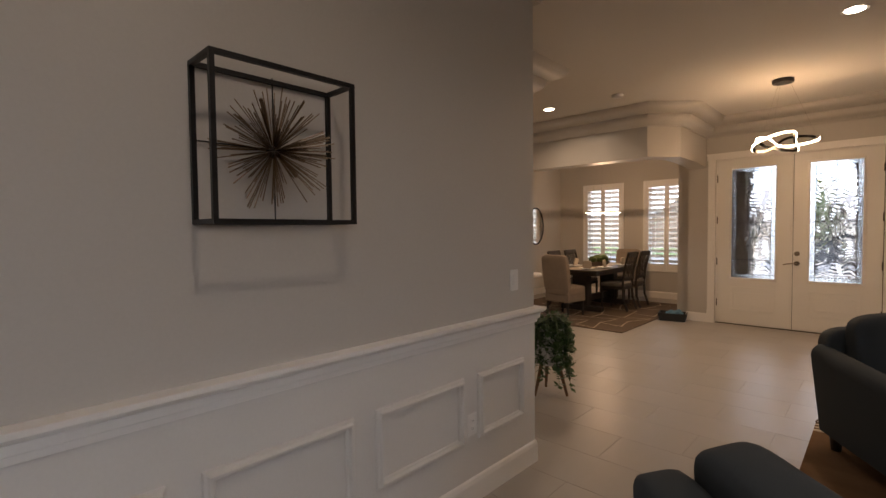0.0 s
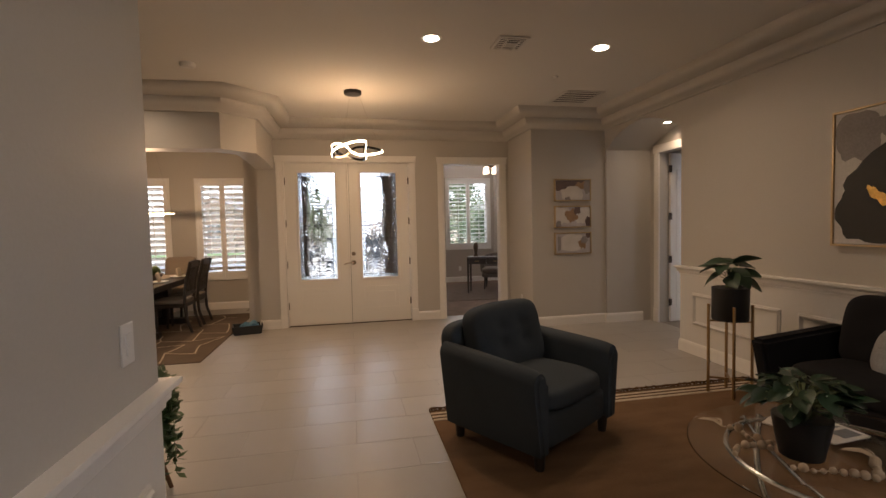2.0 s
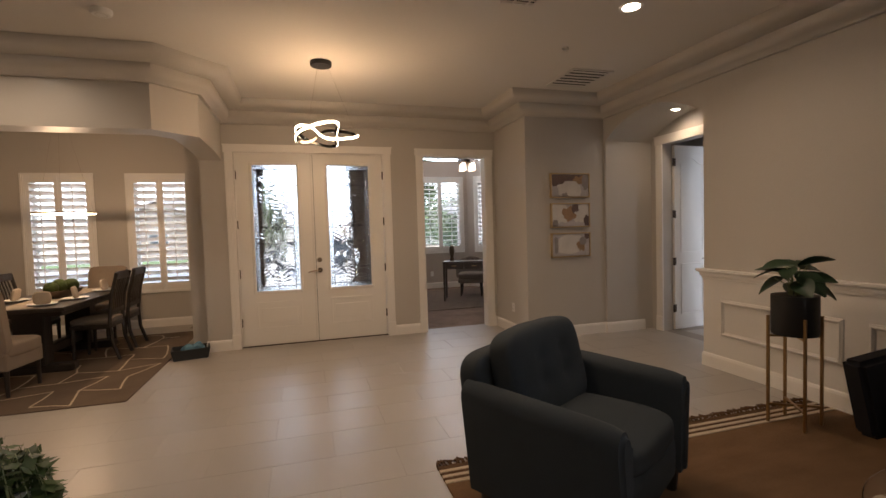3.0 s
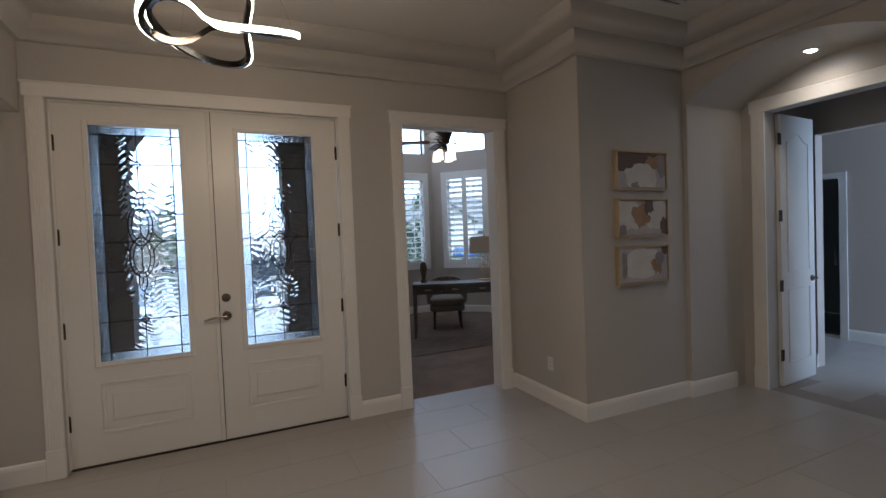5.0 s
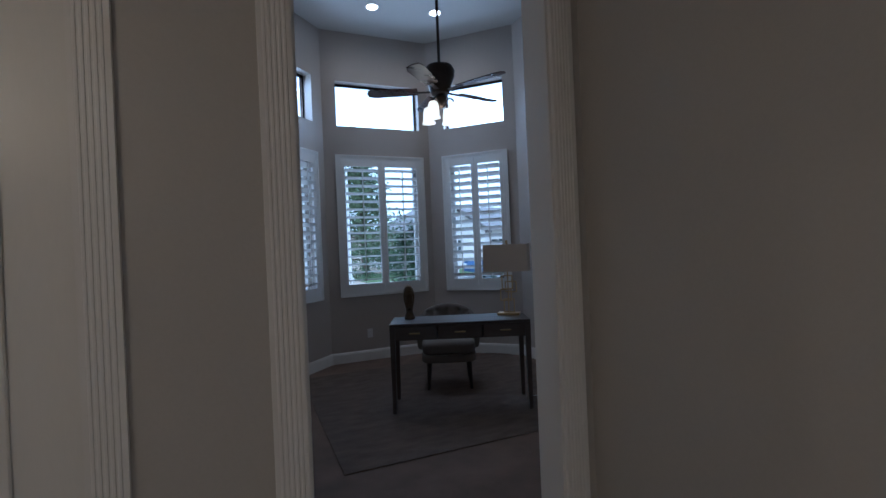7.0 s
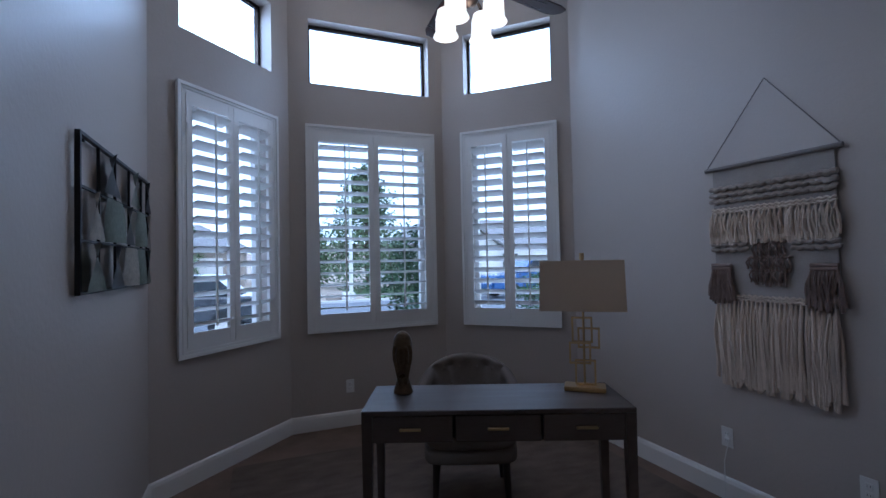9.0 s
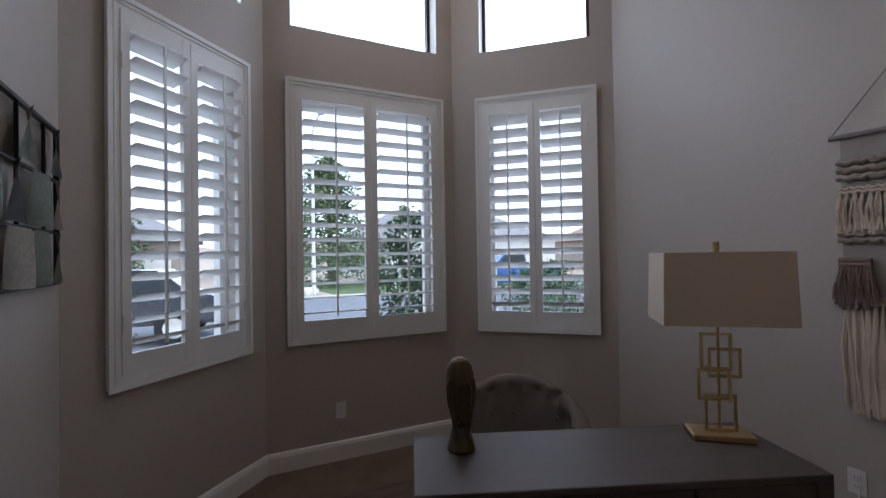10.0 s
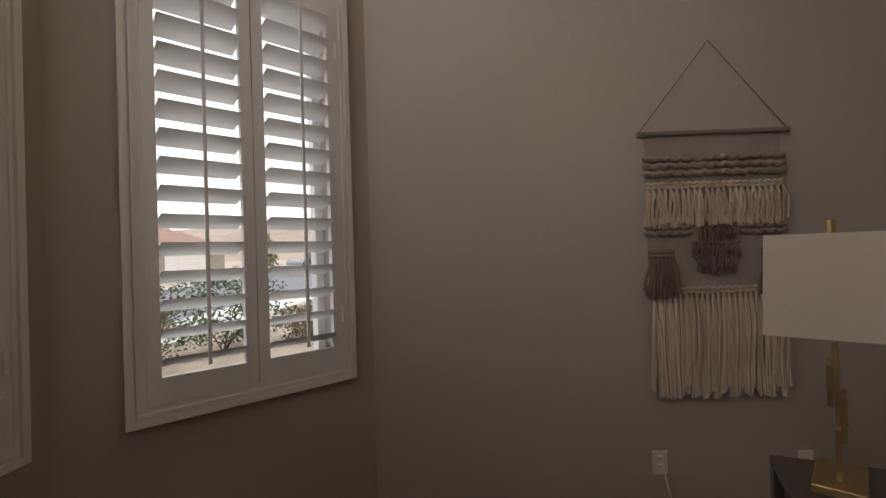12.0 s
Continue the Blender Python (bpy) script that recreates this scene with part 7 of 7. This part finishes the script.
structure("lawn", bm, M_LAWN, "patchy green front lawn", "lawn")
bm = bmesh.new()
box(bm, 18.0, 400.0, -4.0, 6.5, GZ - 0.1, GZ + 0.012)
structure("driveway", bm, M_CONCRETE, "pale concrete driveway", "driveway")

# porch at the entry
bm = bmesh.new()
box(bm, -2.3, 0.45, 7.9, 11.6, GZ - 0.1, -0.02)
structure("porch_floor", bm, M_CONCRETE, "pale concrete porch slab", "porch")
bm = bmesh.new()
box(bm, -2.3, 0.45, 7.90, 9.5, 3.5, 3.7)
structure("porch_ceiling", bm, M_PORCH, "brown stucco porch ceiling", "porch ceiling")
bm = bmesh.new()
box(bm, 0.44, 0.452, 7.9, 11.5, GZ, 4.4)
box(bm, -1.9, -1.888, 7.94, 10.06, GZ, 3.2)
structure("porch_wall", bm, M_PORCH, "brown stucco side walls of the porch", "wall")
bm = bmesh.new()
_arch = [(-1.886, GZ - 0.05), (-1.52, GZ - 0.05), (-1.52, 2.25)]
for k in range(1, 16):
    _a = PI * (1 - k / 16)
    _arch.append((-0.85 + 0.67 * math.cos(_a), 2.25 + 0.50 * math.sin(_a)))
_arch += [(-0.18, 2.25), (-0.18, GZ - 0.05), (0.438, GZ - 0.05), (0.438, 3.499), (-1.886, 3.499)]
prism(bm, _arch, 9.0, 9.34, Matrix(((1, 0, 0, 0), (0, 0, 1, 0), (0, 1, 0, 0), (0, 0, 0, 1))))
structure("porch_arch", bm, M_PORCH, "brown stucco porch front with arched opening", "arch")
bm = bmesh.new()
box(bm, -5.8, 4.1, -3.5, 7.9, 4.40, 4.5)
box(bm, 0.4, 4.1, 7.9, 12.6, 4.40, 4.5)
structure("roof", bm, M_ROOFTILE, "flat dark roof deck over the house", "roof")


def leaf_cloud(bm, centre, rad, count, size, rr, flat=0.6):
    c = Vector(centre)
    for _ in range(count):
        d = Vector((rr.gauss(0, 1), rr.gauss(0, 1), rr.gauss(0, 1))).normalized()
        p = c + Vector((d.x * rad[0], d.y * rad[1], d.z * rad[2])) * (rr.random() ** 0.45)
        add_leaf(bm, p, Vector((rr.uniform(-1, 1), rr.uniform(-1, 1), rr.uniform(-0.7, 0.5))).normalized(), size * rr.uniform(0.7, 1.3), size * flat * rr.uniform(0.7, 1.2), Vector((rr.uniform(-1, 1), rr.uniform(-1, 1), rr.uniform(0.2, 1))).normalized())


def tree(x, y, h, w, seed, mt, label, leaf=0.28, clumps=26, per=95, trunk=0.28, low=0.12):
    rr = random.Random(seed)
    t = thing("tree", label, "tree", pose(x, y, GZ), "street trees")
    bm = bmesh.new()
    lean = rr.uniform(-0.3, 0.3)
    tube(bm, [(0, 0, 0), (lean * 0.3, 0, h * 0.3), (lean * 0.7, 0.1, h * 0.6), (lean, 0, h * 0.92)], trunk, 8, taper=lambda u: 1 - 0.85 * u)
    bl = bmesh.new()
    for i in range(clumps):
        u = low + (1 - low) * (i + rr.random()) / clumps
        a = i * 2.4 + rr.uniform(-0.5, 0.5)
        r = w * (1 - u) ** 0.6 * rr.uniform(0.55, 1.0) * (0.5 + 0.5 * min(1, (u - low + 0.12) / 0.2))
        c = (lean * u + r * 0.75 * math.cos(a), r * 0.75 * math.sin(a), h * u)
        tube(bm, [(lean * u * 0.9, 0, h * u * 0.9), c], trunk * 0.22, 5, taper=lambda v: 1 - 0.7 * v)
        leaf_cloud(bl, c, (0.25 + r * 0.5, 0.25 + r * 0.5, 0.3 + h * 0.055), per, leaf, rr)
    part("trunk", bm, M_BARK, t, "", True)
    tagged(part("crown", bl, mt, t, "uneven green crown"), kind="stuff")
    return t


tree(7.9, 37.0, 7.4, 4.0, 1, M_PINE, "tall green pine across the street", clumps=46, per=170, leaf=0.25)
tree(4.6, 41.5, 4.4, 2.3, 2, M_PINE, "tall green pine across the street", clumps=36, per=140, leaf=0.25)
tree(14.5, 41.0, 5.2, 2.3, 3, M_PINE, "slender green tree across the street", clumps=20)
tree(-4.0, 46.0, 6.0, 2.4, 4, M_PINE, "green tree beyond the street")
tree(27.0, 34.0, 4.2, 1.9, 5, M_PINE, "green tree beside a house")
tree(46.0, 30.0, 4.6, 2.0, 6, M_PINE, "green tree beside a house")
tree(40.0, 12.5, 3.2, 1.9, 7, M_PINE, "low green tree in the neighbour's yard", low=0.25)
tree(58.0, 17.0, 4.4, 2.2, 8, M_PINE, "green tree in a far yard", low=0.2)


def shrub(name, x, y, h, w, seed, mt, label, leaf, count, cat="shrub"):
    rr = random.Random(seed)
    t = thing(name, label, cat, pose(x, y, GZ))
    bm = bmesh.new()
    for k in range(7):
        a = rr.uniform(0, 2 * PI)
        tube(bm, [(0.04 * math.cos(a), 0.04 * math.sin(a), 0), (w * 0.25 * math.cos(a), w * 0.25 * math.sin(a), h * 0.5), (w * 0.4 * math.cos(a + 0.3), w * 0.4 * math.sin(a + 0.3), h * rr.uniform(0.75, 0.98))], 0.012, 5, taper=lambda u: 1 - 0.7 * u)
    part("branches", bm, M_BARK, t)
    bl = bmesh.new()
    for k in range(14):
        u = (k + 0.5) / 14
        a = k * 2.4
        r = w * 0.5 * (0.55 + 0.45 * math.sin(PI * u))
        leaf_cloud(bl, (r * 0.6 * math.cos(a), r * 0.6 * math.sin(a), h * (0.08 + 0.86 * u)), (r * 0.6, r * 0.6, h * 0.10), count // 14, leaf, rr, 0.55)
    tagged(part("foliage", bl, mt, t, "glossy green leaves"), kind="stuff")


shrub("shrub", 2.80, 13.05, 2.05, 0.62, 3, M_SHRUB, "slender glossy green shrub outside the bay window", 0.06, 3000)
shrub("shrub", 10.5, 17.4, 0.75, 1.5, 4, M_SHRUB, "low green shrub in the front yard", 0.07, 2200)
shrub("shrub", 9.6, 15.2, 1.45, 2.3, 5, M_SHRUB, "rounded green shrub in the front yard", 0.075, 3200)
shrub("shrub", 10.6, 13.9, 0.7, 1.6, 6, M_DRYBUSH, "dry brown bush in the front yard", 0.07, 2600)
shrub("shrub", 13.5, 12.4, 0.6, 1.6, 7, M_SHRUB, "low green bush by the lawn", 0.08, 2600)
shrub("shrub", 10.2, 29.3, 0.9, 1.8, 8, M_SHRUB, "round green bush across the street", 0.1, 900)
shrub("shrub", 16.0, 30.0, 1.2, 2.2, 9, M_SHRUB, "round green bush across the street", 0.1, 900)
shrub("shrub", 0.35, 14.2, 1.0, 0.7, 10, M_DRYBUSH, "spiky bare shrub outside the bay window", 0.05, 260)
shrub("shrub", -0.35, 14.6, 1.1, 0.6, 11, M_DRYBUSH, "spiky bare shrub outside the bay window", 0.05, 220)
shrub("shrub", 6.4, 15.5, 1.5, 1.6, 14, M_SHRUB, "clipped green bush in the front yard", 0.07, 4600)
shrub("shrub", 8.0, 15.7, 1.25, 1.5, 15, M_DRYBUSH, "half-dry bush beside a green one", 0.065, 2600)
shrub("shrub", 6.4, 33.0, 1.9, 3.4, 12, M_SHRUB, "broad green bush below the pine", 0.13, 1500)
shrub("shrub", 9.4, 33.6, 1.6, 3.0, 13, M_SHRUB, "broad green bush below the pine", 0.13, 1300)
rr = random.Random(77)
for i in range(16):
    _t = part("rock", soft(rr.uniform(0.15, 0.45), rr.uniform(0.15, 0.35), rr.uniform(0.12, 0.3), 2.6, 5), M_CONCRETE if i % 3 else M_STUCCO)
    _t.location = (rr.uniform(1, 20), rr.uniform(28.0, 31.5), GZ + 0.1)
    tagged(_t, "pale landscape boulder across the street", "rock", "landscape rocks")


def house(x, y, w, d, h, rise, turn, wall_mt, roof_mt, label, garage=True):
    """Front faces local -y."""
    t = thing("house", label, "house", pose(x, y, GZ, 0, 0, turn), "houses across the street")
    bm = bmesh.new()
    box(bm, -w / 2, w / 2, -d / 2, d / 2, 0, h)
    part("wall", bm, wall_mt, t)
    bm = bmesh.new()
    o = 0.5
    a = [(-w / 2 - o, -d / 2 - o), (w / 2 + o, -d / 2 - o), (w / 2 + o, d / 2 + o), (-w / 2 - o, d / 2 + o)]
    lo = [bm.verts.new((*p, h)) for p in a]
    r0, r1 = bm.verts.new((-w / 2 + d * 0.35, 0, h + rise)), bm.verts.new((w / 2 - d * 0.35, 0, h + rise))
    for f in ((lo[0], lo[1], r1, r0), (lo[1], lo[2], r1), (lo[2], lo[3], r0, r1), (lo[3], lo[0], r0), lo[::-1]):
        bm.faces.new(f)
    roof = part("roof", bm, roof_mt, t, "tiled hip roof")
    # projecting gable wing
    gw = w * 0.34
    gx = -w * 0.27
    bm = bmesh.new()
    gy = -d / 2 - 1.6
    pts = [(gx - gw / 2, 0), (gx + gw / 2, 0), (gx + gw / 2, h), (gx, h + rise * 0.75), (gx - gw / 2, h)]
    prism(bm, pts, gy, -d / 2 - 0.01, Matrix(((1, 0, 0, 0), (0, 0, 1, 0), (0, 1, 0, 0), (0, 0, 0, 1))))
    part("gable_wing", bm, wall_mt, t)
    bm = bmesh.new()
    for s in (-1, 1):
        e0, e1 = (gx + s * (gw / 2 + 0.4), h - 0.25), (gx, h + rise * 0.75 + 0.05)
        q = [(e0[0], e0[1]), (e1[0], e1[1]), (e1[0], e1[1] + 0.16), (e0[0], e0[1] + 0.16)]
        prism(bm, q, gy - 0.4, 0.0, Matrix(((1, 0, 0, 0), (0, 0, 1, 0), (0, 1, 0, 0), (0, 0, 0, 1))))
    part("gable_roof", bm, roof_mt, t, "tiled gable roof")
    for wx in (gx, w * 0.05, w * 0.2) if not garage else (gx, w * 0.02):
        yy = gy if wx == gx else -d / 2
        win = part("window", rbox(wx - 0.75, wx + 0.75, yy - 0.06, yy - 0.005, 0.9, 2.2, 0.01, 1), M_STUCCOW, t)
        for s in (-0.36, 0.36):
            bm = bmesh.new()
            box(bm, wx + s - 0.31, wx + s + 0.31, yy - 0.075, yy - 0.062, 0.98, 2.12)
            part("pane", bm, M_WINDARK, win)
    if garage:
        g = part("garage_door", rbox(w * 0.14, w * 0.14 + 4.6, -d / 2 - 0.05, -d / 2 - 0.005, 0.02, 2.2, 0.01, 1), M_STUCCOW, t, "white sectional garage door")
        for k in range(4):
            for j in range(4):
                part("door_panel", rbox(w * 0.14 + 0.15 + j * 1.12, w * 0.14 + 1.1 + j * 1.12, -d / 2 - 0.075, -d / 2 - 0.052, 0.1 + k * 0.53, 0.52 + k * 0.53, 0.01, 1), M_STUCCOW, g)
    return t


house(20.0, 46.0, 17, 10, 2.9, 2.4, 0, M_STUCCOW, M_ROOFTILE, "single storey white stucco house with grey tile roof")
house(-8.0, 52.0, 17, 10, 2.9, 2.2, 0, M_STUCCO, M_ROOFTILE, "single storey tan stucco house with grey tile roof")
house(44.0, 44.0, 18, 10, 2.9, 2.3, -25, M_STUCCO, M_ROOFRED, "single storey tan house with brown tile roof")
house(66.0, 22.0, 18, 11, 2.9, 2.2, -80, M_STUCCO, M_ROOFRED, "single storey tan house with brown tile roof")
house(-34.0, 48.0, 17, 10, 2.9, 2.3, 10, M_STUCCOW, M_ROOFRED, "single storey white house with brown tile roof")


def car(x, y, turn, mt, label, pickup=False):
    c = thing("pickup_truck" if pickup else "car", label, "truck" if pickup else "car", pose(x, y, GZ + 0.004, 0, 0, turn), "parked vehicles")
    prof = [(-2.45, 0.45), (-2.45, 1.02), (-0.75, 1.06), (-0.55, 1.06), (0.95, 1.06), (2.3, 0.95), (2.45, 0.75), (2.45, 0.40)] if pickup else [(-2.2, 0.40), (-2.25, 0.80), (-1.9, 0.95), (1.0, 0.95), (2.0, 0.82), (2.2, 0.62), (2.2, 0.36)]
    cab = [(-0.75, 1.05), (-0.62, 1.66), (0.35, 1.70), (0.98, 1.05)] if pickup else [(-1.6, 0.94), (-1.1, 1.40), (0.2, 1.42), (1.0, 0.94)]
    R = Matrix(((1, 0, 0, 0), (0, 0, 1, 0), (0, 1, 0, 0), (0, 0, 0, 1)))
    bm = bmesh.new()
    prism(bm, prof, -0.88, 0.88, R)
    bmesh.ops.bevel(bm, geom=bm.edges[:], offset=0.06, segments=2, affect="EDGES")
    part("body", bm, mt, c, "", True)
    bm = bmesh.new()
    prism(bm, cab, -0.78, 0.78, R)
    bmesh.ops.bevel(bm, geom=bm.edges[:], offset=0.06, segments=2, affect="EDGES")
    part("cab", bm, mt, c, "", True)
    for sy in (-1, 1):
        bm = bmesh.new()
        inn = [(p[0] * 0.86 + 0.03, p[1] * 0.92 + 0.09) for p in cab]
        prism(bm, inn, sy * 0.778, sy * 0.787, R)
        part("side_window", bm, M_WINDARK, c, "dark side window")
        for wx in (-1.5, 1.5) if pickup else (-1.35, 1.35):
            bm = bmesh.new()
            cyl(bm, (wx, sy * 0.70, 0.33), (wx, sy * 0.90, 0.33), 0.33, n=20)
            wh = part("wheel", bm, M_TYRE, c, "black tyre", True)
            bm = bmesh.new()
            cyl(bm, (wx, sy * 0.89, 0.33), (wx, sy * 0.915, 0.33), 0.19, n=14)
            part("rim", bm, M_CHROME, wh, "silver rim")
        bm = rbox(2.38 if pickup else 2.1, 2.47 if pickup else 2.23, sy * 0.62 - 0.14, sy * 0.62 + 0.14, 0.62, 0.78, 0.02, 1)
        part("headlight", bm, M_STUCCOW, c, "clear headlight")
    return c


car(12.6, 25.8, 180, M_CARBLUE, "blue pickup truck parked along the far kerb", True)
car(-0.6, 20.0, 172, M_CARGREY, "dark grey car parked along the near kerb")
car(43.0, 25.4, 180, M_CARGREY, "dark grey car parked far down the street")

bm = bmesh.new()
n = 90
for i in range(n):
    a0, a1 = radians(-60 + 240 * i / n), radians(-60 + 240 * (i + 1) / n)
    row = []
    for a in (a0, a1):
        hgt = 8 + 26 * max(0, noise.noise(Vector((math.cos(a) * 2.2, math.sin(a) * 2.2, 3.1))) + 0.25) + 8 * noise.noise(Vector((math.cos(a) * 9, math.sin(a) * 9, 1)))
        k = 22 if math.degrees(a) < 35 else 0
        row.append((bm.verts.new((420 * math.cos(a), 420 * math.sin(a), GZ - 1)), bm.verts.new((560 * math.cos(a), 560 * math.sin(a), max(3, hgt + k)))))
    bm.faces.new((row[0][0], row[1][0], row[1][1], row[0][1]))
bmesh.ops.remove_doubles(bm, verts=bm.verts[:], dist=0.01)
structure("backdrop", bm, M_HILL, "bare desert hills on the horizon", "hills", True)

# utility pole
_t = thing("street_lamp", "slim grey street lamp pole across the street", "street lamp", pose(5.2, 29.0, GZ))
bm = bmesh.new()
cyl(bm, (0, 0, 0), (0, 0, 7.0), 0.09, 0.05, 10)
part("pole", bm, M_VENT, _t, "", True)
bm = bmesh.new()
tube(bm, [(0, 0, 6.9), (0, -0.8, 7.2), (0, -1.6, 7.25)], 0.035, 8)
part("arm", bm, M_VENT, _t, "", True)
part("lamp_head", rbox(-0.12, 0.12, -2.1, -1.55, 7.18, 7.30, 0.03, 2), M_VENT, _t)

# ---- floor tiles ----
TL, TD, JOINT = 0.765, 0.385, 0.0018
bm = bmesh.new()
box(bm, JOINT / 2, TL - JOINT / 2, JOINT / 2, TD - JOINT / 2, -0.012, 0.0)
bmesh.ops.bevel(bm, geom=[e for e in bm.edges if all(v.co.z > -0.001 for v in e.verts)], offset=0.0009, segments=1, affect="EDGES")
SHARED["tile"] = mesh_of("tile", bm, M_TILE)
rest = bmesh.new()
near = 0
for j in range(-20, 18):
    ya = 4.3 - TD / 2 + j * TD
    yb = ya + TD
    if yb < -3.2 or ya > 9.9:
        continue
    off = -1.16 if j % 2 == 0 else -0.78
    for i in range(-8, 15):
        xa = off + i * TL
        xb = xa + TL
        hi_y = 9.88 if xb < -2.1 else 7.92
        lo_x, hi_x, lo_y = -5.5, 3.6, -3.2
        if 3.9 < ya and xa > 3.5 and yb < 8.6:
            hi_x, hi_y = 6.2, 8.6
        ca, cb, da, db = max(xa, lo_x), min(xb, hi_x), max(ya, lo_y), min(yb, hi_y)
        if cb - ca < 0.03 or db - da < 0.02:
            continue
        whole = cb - ca > TL - 1e-4 and db - da > TD - 1e-4
        if whole and -2.6 < xa < 2.9 and ya > 0.4 and near < 300:
            t = new("tile", SHARED["tile"])
            t.parent = floor
            t.location = (xa, ya, 0.0)
            near += 1
        else:
            box(rest, ca + JOINT / 2, cb - JOINT / 2, da + JOINT / 2, db - JOINT / 2, -0.012, 0.0)
tagged(part("outer_tiles", rest, M_TILE, floor), kind="stuff")
